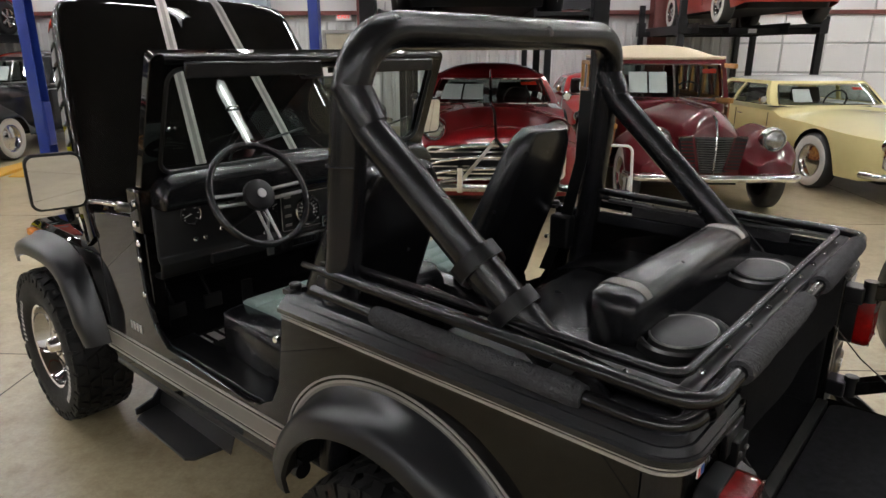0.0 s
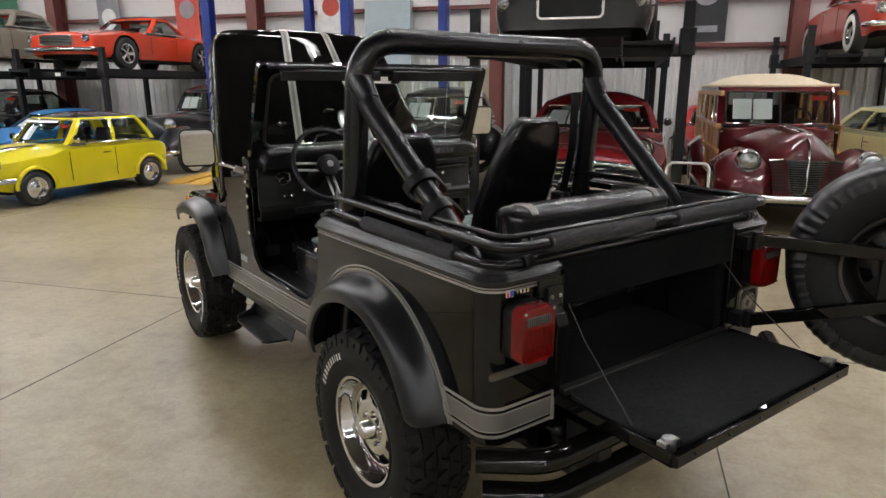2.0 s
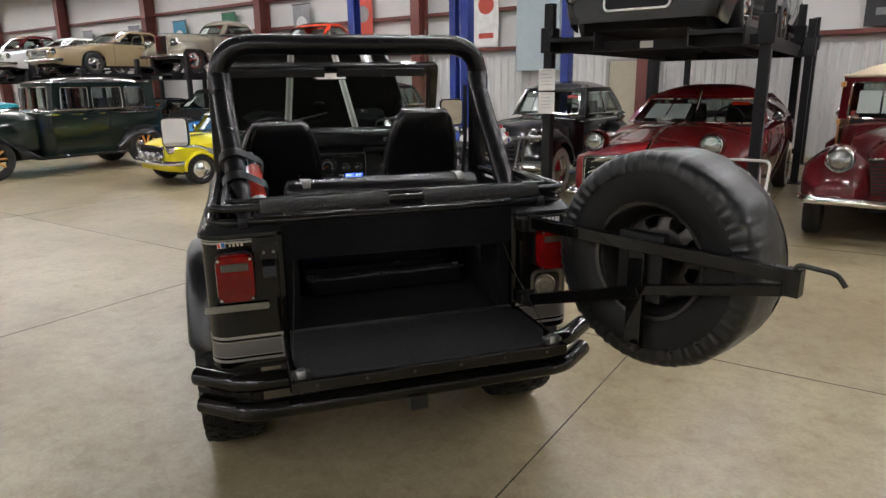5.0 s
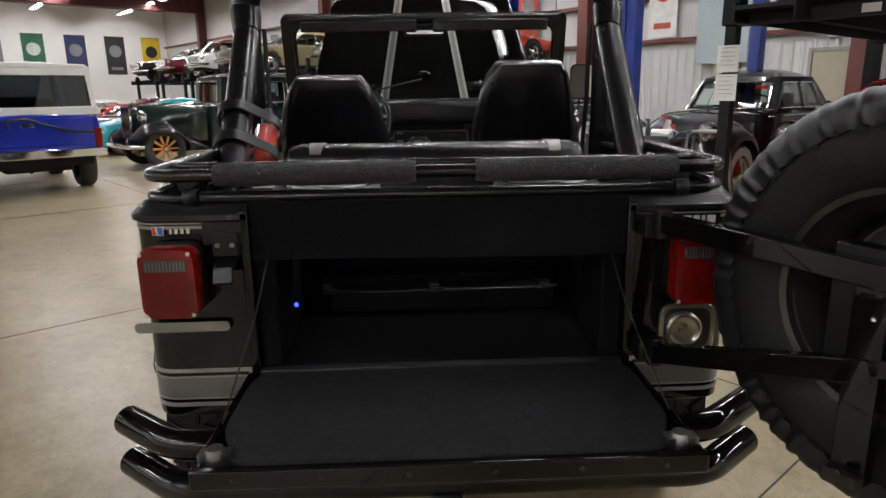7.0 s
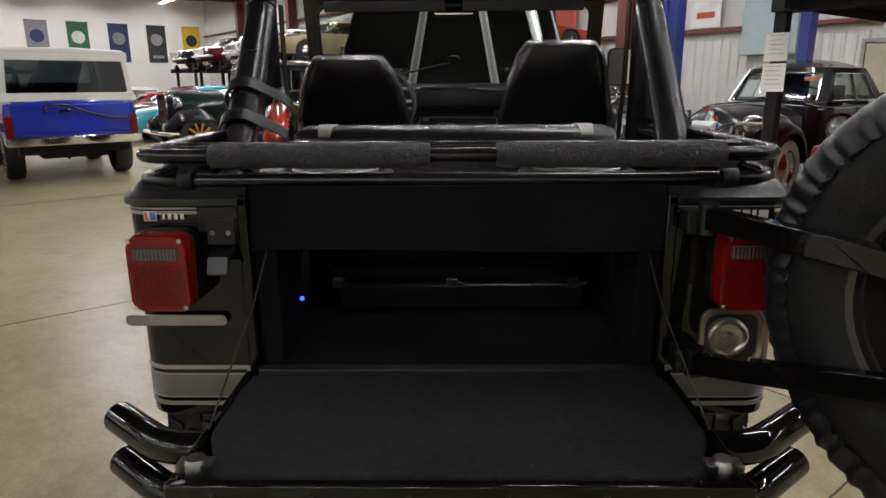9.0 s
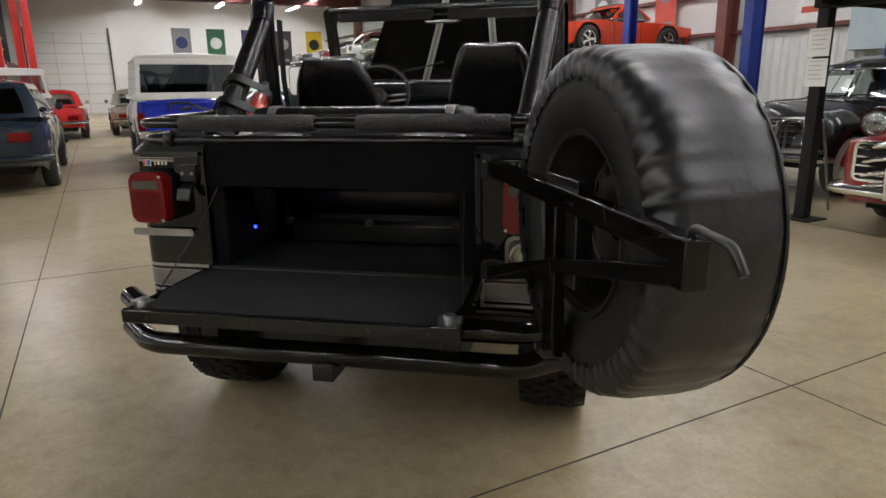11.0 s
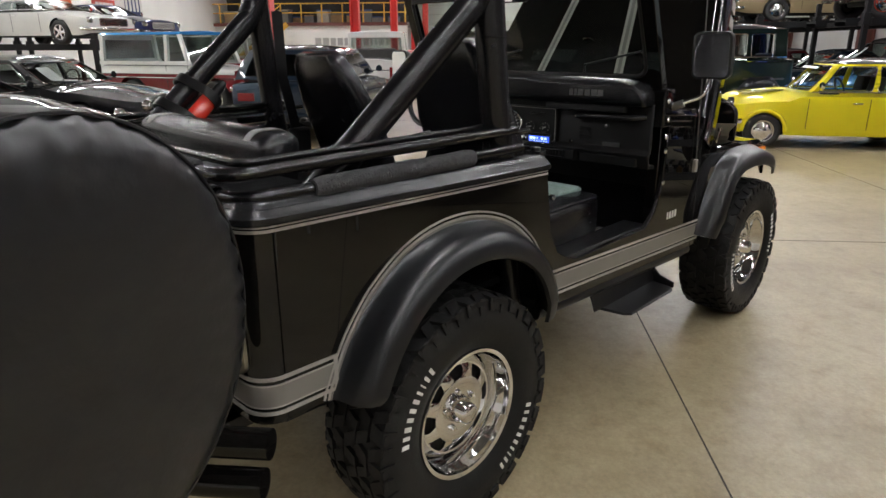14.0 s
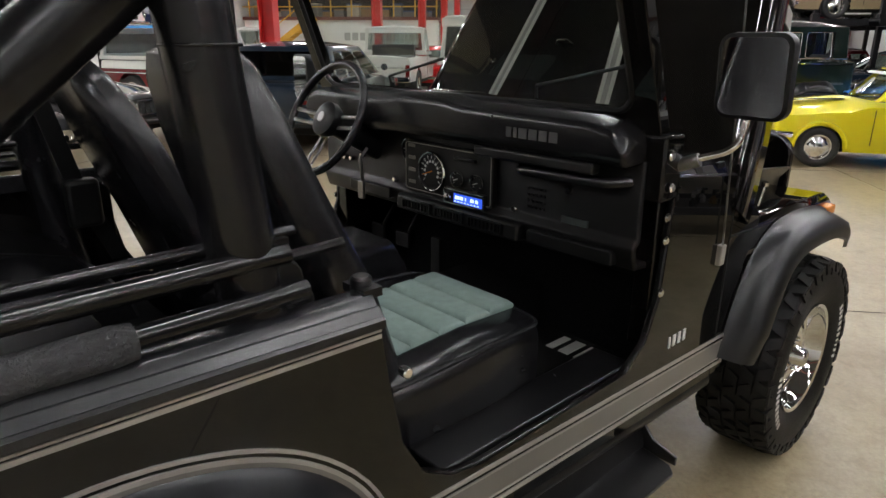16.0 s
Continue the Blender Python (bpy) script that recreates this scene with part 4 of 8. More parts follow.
# speaker shelf behind the bench
shelf = part("speaker_shelf", box(-0.55, 0.55, -0.645, -0.355, 1.10, 1.135), CARPET, rig, "black carpeted speaker shelf", bevel=0.012)
part("shelf_flap", loft([[(x, -0.657 + 0.006 * math.sin(9 * x), 1.142), (x, -0.664 + 0.005 * math.sin(13 * x), 1.0 - 0.004 * math.sin(7 * x)), (x, -0.650, 1.0), (x, -0.645, 1.142)] for x in [-0.45 + 0.05 * k for k in range(19)]]), CARPET, rig, "hanging black cloth flap")
for x in (-0.29, 0.29):
    def oval(m):
        return m.move(Matrix.Translation((x, -0.475, 1.135)) @ Matrix.Diagonal((1.15, 0.80, 1, 1)))
    sp = part("loudspeaker", oval(lathe([(0.0001, 0.030), (0.06, 0.030), (0.085, 0.022), (0.092, 0.004), (0.10, 0.0)], 36, "z")), BLACK_PLASTIC, rig, "oval speaker pod on the shelf", smooth=50)
    part("speaker_ring", oval(lathe([(0.100, 0.0), (0.104, 0.016), (0.112, 0.021), (0.121, 0.016), (0.124, 0.0)], 36, "z")), BLACK_STEEL, sp, smooth=50)
    part("speaker_glint", oval(lathe([(0.086, 0.0225), (0.089, 0.0245), (0.0915, 0.020)], 36, "z")), STEEL, sp, "thin bright ring", smooth=50)
both("bed_side_trim", lambda: box(0.44, 0.705, -0.64, -0.44, 0.72, 1.098), CARPET, rig, bevel=0.01)

# roll bar
HOOPY = 0.275
rb = part("roll_bar", tube([(-0.655, HOOPY + 0.10, 0.60), (-0.655, HOOPY + 0.015, 1.2), (-0.640, HOOPY - 0.045, 1.817), (0.640, HOOPY - 0.045, 1.817), (0.655, HOOPY + 0.015, 1.2), (0.655, HOOPY + 0.10, 0.60)], 0.048, 24, 0.17, seg=12), VINYL, rig, "padded black vinyl roll bar", smooth=60)
both("roll_bar_brace", lambda: tube([(0.638, HOOPY - 0.035, 1.655), (0.630, HOOPY - 0.085, 1.585), (0.575, -0.42, 1.055), (0.57, -0.455, 0.985)], 0.045, 20), VINYL, rb, "padded rear brace", smooth=60)
both("brace_cuff", lambda: tube([(0.642, HOOPY - 0.025, 1.69), (0.638, HOOPY - 0.045, 1.65), (0.630, HOOPY - 0.08, 1.595)], [0.050, 0.053, 0.047], 20), VINYL, rb, smooth=60)
both("pad_seam", lambda: tube([(0.650 + 0.0492 * math.cos(2 * math.pi * k / 20), HOOPY - 0.012 + 0.0492 * math.sin(2 * math.pi * k / 20), 1.50) for k in range(20)], 0.0025, 6, closed=True), VINYL, rb, smooth=60)
both("seat_belt", lambda: loft([[(0.598, HOOPY + 0.03 + d, z), (0.594, HOOPY + 0.03 + d, z), (0.594, HOOPY + 0.08 + d, z), (0.598, HOOPY + 0.08 + d, z)] for z, d in ((1.62, -0.02), (1.35, -0.015), (1.10, 0.04), (0.86, 0.13))]), BLACK_PLASTIC, rb, "black seat belt webbing")
both("belt_reel", lambda: box(0.56, 0.62, HOOPY + 0.06, HOOPY + 0.15, 0.98, 1.12), BLACK_PLASTIC, rb, bevel=0.012)

# folded soft-top bows and sleeves
def bow(z, x, y0, yr, r, bend):
    return tube([(-x, y0, z + 0.01), (-x, yr, z), (x, yr, z), (x, y0, z + 0.01)], r, 12, bend, seg=8)


bows = part("soft_top_bow", bow(1.208, 0.688, 0.34, -0.663, 0.0155, 0.08), BLACK_TUBE, rig, "folded black soft-top bows", smooth=60)
part("lower_bow", bow(1.152, 0.700, 0.36, -0.635, 0.0155, 0.09), BLACK_TUBE, bows, smooth=60)
part("inner_bow", bow(1.222, 0.635, 0.38, -0.60, 0.010, 0.05), BLACK_TUBE, bows, smooth=60)
rail = part("tack_rail", M().join(box(-0.625, 0.625, -0.625, -0.592, 1.190, 1.202)).join(box(-0.66, -0.625, -0.625, 0.20, 1.190, 1.202)).join(box(0.625, 0.66, -0.625, 0.20, 1.190, 1.202)), BLACK_STEEL, bows, "black rail with snap studs", bevel=0.003)
studs = M()
for k in range(9):
    studs.join(lathe([(0.0001, 0.006), (0.005, 0.005), (0.007, 0)], 10, "z").move(pose(-0.55 + k * 0.1375, -0.608, 1.202)))
for k in range(6):
    for s in (-1, 1):
        studs.join(lathe([(0.0001, 0.006), (0.005, 0.005), (0.007, 0)], 10, "z").move(pose(s * 0.642, -0.5 + k * 0.13, 1.202)))
part("snap_studs", studs, CHROME, rail)


def sleeve(p0, p1, r):
    p0, p1 = Vector(p0), Vector(p1)
    k = 24
    pts = [p0.lerp(p1, i / k) for i in range(k + 1)]
    rnd = random.Random(int(p0.x * 1000) + 7)
    rs = [r * (0.9 if i in (0, k) else 1 + 0.05 * rnd.uniform(-1, 1)) for i in range(k + 1)]
    return tube(pts, rs, 14)


part("foam_sleeve", sleeve((-0.52, -0.663, 1.208), (-0.055, -0.663, 1.208), 0.027), FOAM, bows, "rough grey foam sleeve", smooth=60)
part("foam_sleeve", sleeve((0.085, -0.663, 1.208), (0.56, -0.663, 1.208), 0.027), FOAM, bows, "rough grey foam sleeve", smooth=60)
for s in (-1, 1):
    part("foam_sleeve", sleeve((s * 0.700, -0.45, 1.153), (s * 0.700, 0.12, 1.157), 0.026), FOAM, bows, "rough grey foam sleeve", smooth=60)
    part("bow_pivot", M().join(disc(0.035, -0.008, 0.008, 16, "x", 0.003).move(pose(s * 0.680, 0.33, 1.175))).join(box(s * 0.680 - 0.006, s * 0.680 + 0.006, 0.315, 0.345, 1.10, 1.24)), BLACK_STEEL, bows)
    part("strut_bar", tube([(s * 0.625, 0.02, 1.235), (s * 0.645, -0.5, 1.195)], 0.007, 8), BLACK_TUBE, bows)
    part("strut_bar", tube([(s * 0.662, 0.45, 1.205), (s * 0.655, 0.05, 1.195)], 0.009, 8), BLACK_TUBE, bows)
    part("latch_stud", M().join(disc(0.018, 0, 0.025, 14, "z", 0.004).move(pose(s * 0.68, 0.47, 1.125))).join(box(s * 0.68 - 0.03, s * 0.68 + 0.03, 0.455, 0.49, 1.12, 1.135)), BLACK_STEEL, bows)

for s in (-1, 1):
    part("bow_strap", loft([[(s * 0.585 + d, -0.640 + 0.020 * math.cos(a), 1.155 + 0.020 * math.sin(a)) for d in (-0.016, 0.016)] for a in [2 * math.pi * k / 16 for k in range(16)]], closed=False, wrap=True), BLACK_PLASTIC, bows, "black webbing loop", solid=0.003)

# fire extinguisher strapped to the brace
def on_brace(t, s=-1):
    a, b = Vector((s * 0.630, HOOPY - 0.085, 1.585)), Vector((s * 0.575, -0.42, 1.055))
    return a.lerp(b, t)


bd = (on_brace(1) - on_brace(0)).normalized()
off = Vector((0.074, 0.055, -0.035))
ext = part("fire_extinguisher", tube([on_brace(0.50) + off, on_brace(0.52) + off, on_brace(0.74) + off], [0.02, 0.036, 0.036], 18), RED_PAINT, rig, "red fire extinguisher strapped to the brace", smooth=50)
part("label_band", tube([on_brace(0.74) + off, on_brace(0.86) + off, on_brace(0.88) + off], [0.036, 0.036, 0.025], 18), WHITE_PAPER, ext, "white label", smooth=50)
part("nozzle", tube([on_brace(0.50) + off, on_brace(0.44) + off, on_brace(0.40) + off], [0.018, 0.02, 0.012], 12), BLACK_PLASTIC, ext)
for t in (0.50, 0.66, 0.86):
    p = on_brace(t)
    q = p + off
    o2 = Vector(off)
    ax = (o2 - bd * o2.dot(bd)).normalized()
    ay = bd.cross(ax)
    ring = []
    for k in range(24):
        a = 2 * math.pi * k / 24
        c = math.cos(a)
        ring.append(p + ax * (0.056 * c + (0.08 if c > 0 and t < 0.85 else 0.0)) + ay * 0.056 * math.sin(a))
    part("strap", loft([[a - bd * 0.019, a + bd * 0.019, a + (a - p).normalized() * 0.005 + bd * 0.019, a + (a - p).normalized() * 0.005 - bd * 0.019] for a in ring], wrap=True), BLACK_PLASTIC, rb, "black webbing strap", smooth=50)

# rear lamps, badges, filler, brackets
FLUTE = mat("lens_flute_glass", (0.13, 0.115, 0.10), 0.25)


def tail_lamp(x0, x1):
    cx, w = (x0 + x1) / 2, x1 - x0
    h = part("tail_lamp", slab(rrect(w, 0.170, 0.030, 6, cx, 0.970), -0.70, -0.66, "y"), BLACK_PLASTIC, rig, "red rectangular tail lamp", bevel=0.004)
    part("lens", loft([[(x, y, z) for x, z in rrect(w * s, 0.170 * s, 0.030 * s, 6, cx, 0.970)] for y, s in ((-0.70, 1.0), (-0.732, 1.0), (-0.742, 0.95), (-0.742, 0.90))]), RED_LENS, h, "ribbed red lens")
    part("reverse_lens", box(cx - w * 0.36, cx + w * 0.36, -0.7445, -0.741, 1.000, 1.028), mat("clear_lens", (0.055, 0.045, 0.04), 0.2, coat=0.5, bump=0.3, bscale=300), h, "clear reversing lens", bevel=0.002)
    for k in range(12):
        xx = cx - w * 0.33 + k * w * 0.06
        part("lens_flute", box(xx - 0.0012, xx + 0.0012, -0.7465, -0.7445, 1.003, 1.025), FLUTE, h, smooth=0)
    fl = M()
    for k in range(22):
        xx = cx - w * 0.4 + k * w * 0.8 / 21
        fl.join(box(xx - 0.0008, xx + 0.0008, -0.7435, -0.741, 0.900, 0.992))
    part("lens_ribs", fl, RED_LENS, h)
    for sx in (-1, 1):
        for sz in (-1, 1):
            part("screw", disc(0.005, -0.742, -0.746, 10, "y").move(pose(cx + sx * w * 0.41, 0, 0.970 + sz * 0.072)), CHROME, h)


tail_lamp(-0.690, -0.560)
tail_lamp(0.545, 0.675)
part("plate_bracket", slab(rrect(0.228, 0.026, 0.011, 4, -0.630, 0.842), -0.672, -0.668, "y"), STEEL, rig, "bare steel plate bracket", bevel=0.001)
BADGE_RED = mat("badge_red", (0.6, 0.05, 0.03), 0.3)
BADGE_BLUE = mat("badge_blue", (0.03, 0.10, 0.4), 0.3)
badge = part("badge", box(-0.679, -0.651, -0.6625, -0.6595, 1.068, 1.090), WHITE_LETTER, rig, "small red white and blue badge", bevel=0.001)
part("badge_field", slab([(-0.677, 1.070), (-0.668, 1.070), (-0.672, 1.088), (-0.677, 1.088)], -0.6637, -0.6620, "y"), BADGE_RED, badge, smooth=0)
part("badge_field", slab([(-0.664, 1.070), (-0.653, 1.070), (-0.653, 1.088), (-0.6655, 1.088)], -0.6637, -0.6620, "y"), BADGE_BLUE, badge, smooth=0)
part("rear_lettering", bars([0.006, 0.008, 0.008, 0.008], 0.013, 0.45, 0.002).move(pose(-0.615, -0.6595, 1.078, 90, 0, 0)), CHROME, rig, "small chrome plain bars")
part("model_plate", slab(rrect(0.105, 0.034, 0.004, 3, 0.627, 1.077), -0.663, -0.659, "y"), BLACK_PLASTIC, rig, "small black name plate with bars")
part("plate_bars", bars([0.020, 0.015, 0.008, 0.020], 0.022, 0.25, 0.002).move(pose(0.627, -0.663, 1.077, 90, 0, 0)), WHITE_LETTER, rig)
for s in (1, -1):
    part("side_lettering", bars([0.008, 0.014, 0.014, 0.014], 0.032, 0.42, 0.003).move(pose(s * W, 1.47, 0.735, 90, 0, 90 * s)), WHITE_LETTER, rig, "light grey plain bars")
FILLER = mat("filler_steel", (0.34, 0.32, 0.27), 0.28, metal=0.9, vary=0.3, scale=25)
fuel = part("fuel_filler", frame_slab(rrect(0.142, 0.132, 0.030, 5, 0.618, 0.797), rrect(0.118, 0.108, 0.024, 5, 0.618, 0.797), -0.664, -0.652, "y"), FILLER, rig, "bright steel rim of the fuel filler recess", bevel=0.002)
part("filler_dish", slab(rrect(0.122, 0.112, 0.024, 5, 0.618, 0.797), -0.658, -0.650, "y"), DULL_STEEL, fuel, bevel=0.002)
part("fuel_cap", lathe([(0.046, 0.0), (0.046, -0.014), (0.040, -0.019), (0.035, -0.012), (0.030, -0.010), (0.014, -0.010), (0.012, -0.022), (0.0005, -0.022)], 32, "y").move(pose(0.608, -0.657, 0.797)), FILLER, fuel, "round metal cap")
both("gate_pillar", lambda: box(0.452, 0.475, -0.668, -0.62, 0.70, 1.125), BLACK_PAINT, rig, bevel=0.004)
part("latch_bracket", M().join(box(-0.535, -0.475, -0.685, -0.66, 1.02, 1.075)).join(loft([[(x, -0.66 - d, z) for d, z in ((0.0, 1.02), (0.05, 1.0), (0.065, 0.965), (0.06, 0.96), (0.045, 0.99), (0.0, 1.005))] for x in (-0.53, -0.485)])), BLACK_STEEL, rig, "worn black steel carrier latch", bevel=0.002)
for x in (-0.522, -0.488):
    part("latch_bolt", disc(0.006, -0.690, -0.685, 10, "y", 0.001).move(pose(x, 0, 1.047)), STEEL, rig)
part("latch_plate", box(-0.56, -0.47, -0.672, -0.66, 1.045, 1.10), BLACK_STEEL, rig, bevel=0.003)
for z in (1.045, 0.735):
    part("hinge_block", box(0.478, 0.545, -0.715, -0.66, z, z + 0.05), BLACK_STEEL, rig, bevel=0.004)
both("interior_gate_lining", lambda: box(0.40, 0.452, -0.65, -0.44, 0.722, 1.02), CARPET, rig, bevel=0.008)
part("blue_pilot_light", lathe([(0.0001, -0.005), (0.005, -0.004), (0.006, 0)], 10, "y").move(pose(-0.395, -0.46, 0.822)), BLUE_LED, rig, "tiny glowing blue light")
part("amplifier", M().join(box(-0.33, 0.36, -0.28, -0.20, 0.73, 0.80)), BLACK_STEEL, rig, "dim metal amplifier under the seat", bevel=0.006)
for x in (-0.33, -0.01, 0.33):
    part("seat_latch", M().join(box(x - 0.015, x + 0.015, -0.31, -0.28, 0.80, 0.825)).join(tube([(x, -0.31, 0.81), (x + 0.03, -0.33, 0.82)], 0.005, 6)), DULL_STEEL, rig, bevel=0.004)

# drop tailgate
gate = part("tailgate", M().join(box(-0.475, 0.475, -1.110, -0.675, 0.690, 0.705)).join(box(-0.48, 0.48, -1.115, -1.095, 0.685, 0.725)).join(box(-0.48, -0.465, -1.095, -0.675, 0.685, 0.722)).join(box(0.465, 0.48, -1.095, -0.675, 0.685, 0.722)), BLACK_PAINT, rig, "black tailgate folded down flat", bevel=0.004)
carp = [(-0.44, -0.69), (-0.46, -0.75), (-0.46, -0.96), (-0.435, -1.01), (-0.415, -1.08), (-0.38, -1.093), (0.38, -1.093), (0.415, -1.08), (0.435, -1.01), (0.46, -0.96), (0.46, -0.75), (0.44, -0.69)]
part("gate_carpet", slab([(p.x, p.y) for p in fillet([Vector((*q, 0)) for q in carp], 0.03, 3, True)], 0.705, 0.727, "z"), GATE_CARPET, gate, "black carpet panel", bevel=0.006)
part("gate_sill", box(-0.45, 0.45, -0.685, -0.655, 0.700, 0.728), DULL_STEEL, rig, "worn metal sill", bevel=0.003)
for s in (1, -1):
    part("gate_latch", M().join(lathe([(0.0001, 0.034), (0.016, 0.032), (0.020, 0.024), (0.022, 0.0)], 14, "z").move(pose(s * 0.445, -1.06, 0.71))).join(box(s * 0.445 - 0.03, s * 0.445 + 0.03, -1.075, -1.045, 0.71, 0.735)), STEEL, gate, "worn steel gate latch")
    part("gate_cable", tube([(s * 0.415, -0.625, 1.03), (s * 0.43, -0.745, 0.90), (s * 0.462, -0.955, 0.735)], 0.0022, 6), DULL_STEEL, gate, "thin steel cable")
    part("cable_eye", disc(0.012, -0.006, 0.006, 12, "x", 0.002).move(pose(s * 0.412, -0.622, 1.032)), STEEL, gate)
for k in range(6):
    part("gate_screw", lathe([(0.0001, -0.004), (0.004, -0.003), (0.005, 0)], 8, "y").move(pose(-0.40 + k * 0.16, -1.115, 0.705)), DULL_STEEL, gate)

# double tube bumper
def bump(z, y, xe):
    return tube([(-xe, y + 0.13, z), (-xe + 0.16, y, z), (xe - 0.16, y, z), (xe, y + 0.13, z)], 0.037, 18, 0.06)


bumper = part("rear_bumper", bump(0.600, -0.80, 0.79), BLACK_PAINT, rig, "glossy black double tube bumper", smooth=60)
part("lower_tube", bump(0.498, -0.82, 0.78), BLACK_PAINT, bumper, smooth=60)
for s in (1, -1):
    part("bumper_bracket", box(s * 0.40 - 0.03, s * 0.40 + 0.03, -0.82, -0.68, 0.47, 0.625), BLACK_STEEL, bumper, bevel=0.004)
part("tow_receiver", M().join(box(-0.035, 0.035, -0.86, -0.70, 0.42, 0.48)), BLACK_STEEL, rig, "black tow receiver", bevel=0.004)

# wheels
TREAD = 0.80 / 2


def tyre_mesh(r=0.386, hw=0.130, rim=0.205, blocks=44):
    prof = [(rim, -hw * 0.72), (rim + 0.012, -hw * 0.82), (rim + 0.06, -hw * 0.98), (rim + 0.11, -hw * 1.0), (r - 0.045, -hw * 0.95), (r - 0.018, -hw * 0.88), (r - 0.012, -hw * 0.6), (r - 0.012, 0)]
    prof = prof + [(a, -b) for a, b in reversed(prof[:-1])]
    carcass = lathe(prof, 56, "x")
    o = M()
    for k in range(blocks):
        a0 = 2 * math.pi * k / blocks
        for row, (x0, x1, ph, hh) in enumerate(((-0.127, -0.080, 0.0, 0.012), (-0.074, -0.03, 0.5, 0.012), (-0.024, 0.022, 0.1, 0.012), (0.028, 0.072, 0.6, 0.012), (0.080, 0.127, 0.2, 0.012))):
            a = a0 + ph * 2 * math.pi / blocks
            da = 2 * math.pi / blocks * (0.38 + 0.05 * math.sin(k * 2.4 + row))
            sk = 0.55 * da * (1 if (row + k) % 2 else -1)
            pts = []
            for rr in (r - 0.016, r + 0.0):
                sh = 0.92 if rr >= r else 1.0
                edge = 0.012 if row in (0, 4) else 0
                for x, aa in ((x0, a - da * sh - sk), (x1, a - da * sh + sk), (x1, a + da * sh + sk), (x0, a + da * sh - sk)):
                    r2 = rr - (edge if (row == 0 and x == x0) or (row == 4 and x == x1) else 0)
                    pts.append((x, r2 * math.cos(aa), r2 * math.sin(aa)))
            o.add(pts, [(0, 1, 5, 4), (1, 2, 6, 5), (2, 3, 7, 6), (3, 0, 4, 7), (4, 5, 6, 7)])
        # shoulder lugs
        for sx in (-1, 1):
            a = a0 + (0.0 if sx < 0 else 0.2) * 2 * math.pi / blocks
            da = 2 * math.pi / blocks * (0.30 if k % 2 else 0.38)
            pts = []
            for x, rr in ((sx * 0.124, r - 0.008), (sx * 0.1305, r - 0.045 - (0.012 if k % 2 else 0)), (sx * 0.122, r - 0.05), (sx * 0.118, r - 0.015)):
                pts += [(x, rr * math.cos(a - da), rr * math.sin(a - da)), (x, rr * math.cos(a + da), rr * math.sin(a + da))]
            o.add(pts, [(0, 1, 3, 2), (2, 3, 5, 4), (0, 2, 4, 6), (1, 7, 5, 3), (0, 6, 7, 1)])
    return carcass, o


def rim_mesh():
    return lathe([(0.208, 0.098), (0.214, 0.104), (0.212, 0.112), (0.200, 0.108), (0.196, 0.085), (0.186, 0.070), (0.180, 0.035), (0.176, 0.020)], 48, "x").join(
        lathe([(0.176, 0.020), (0.17, -0.09), (0.205, -0.10)], 48, "x"))


def spoke_mesh():
    """a dished disc with eight windows"""
    o = M()
    o.join(lathe([(0.045, 0.060), (0.070, 0.066), (0.098, 0.070), (0.108, 0.066), (0.106, 0.052), (0.045, 0.046)], 48, "x", closed=True))
    o.join(lathe([(0.146, 0.052), (0.152, 0.054), (0.168, 0.040), (0.181, 0.022), (0.181, 0.008), (0.160, 0.030), (0.146, 0.040)], 48, "x", closed=True))
    for k in range(8):
        a0 = 2 * math.pi * k / 8
        rings = []
        for r, half, x in ((0.100, 0.30, 0.068), (0.112, 0.215, 0.0665), (0.130, 0.165, 0.062), (0.142, 0.18, 0.056), (0.154, 0.27, 0.050)):
            top = [(x - 0.004 * t * t, r * math.cos(a0 + half * t), r * math.sin(a0 + half * t)) for t in (-1, -0.7, 0, 0.7, 1)]
            low = [(x - 0.016, r * math.cos(a0 + half * t), r * math.sin(a0 + half * t)) for t in (1, 0.7, 0, -0.7, -1)]
            rings.append(top + low)
        o.join(loft(rings))
    return o


def hub_mesh():
    return lathe([(0.0001, 0.118), (0.022, 0.116), (0.034, 0.108), (0.037, 0.085), (0.042, 0.080), (0.045, 0.05)], 28, "x")


def nut_mesh():
    o = M()
    for k in range(5):
        a = 2 * math.pi * k / 5
        o.join(lathe([(0.0001, 0.078), (0.008, 0.076), (0.011, 0.066), (0.012, 0.05)], 8, "x").move(Matrix.Translation((0, 0.062 * math.cos(a), 0.062 * math.sin(a)))))
    return o


def arc_bars(r, a0, widths, h, x, gap=0.010):
    """bars following the tyre's side wall"""
    o = M()
    a = radians(a0)
    for w in widths:
        da = w / r
        ring = []
        for k in range(4):
            q = a - da * k / 3
            ring.append([(x, (r - h / 2) * math.cos(q), (r - h / 2) * math.sin(q)), (x, (r + h / 2) * math.cos(q), (r + h / 2) * math.sin(q)),
                         (x + 0.004, (r + h / 2) * math.cos(q), (r + h / 2) * math.sin(q)), (x + 0.004, (r - h / 2) * math.cos(q), (r - h / 2) * math.sin(q))])
        o.join(loft(ring))
        a -= da + gap / r
    return o


(T_TYRE, T_TREAD), T_RIM, T_SPOKE, T_HUB, T_NUT = tyre_mesh(), rim_mesh(), spoke_mesh(), hub_mesh(), nut_mesh()


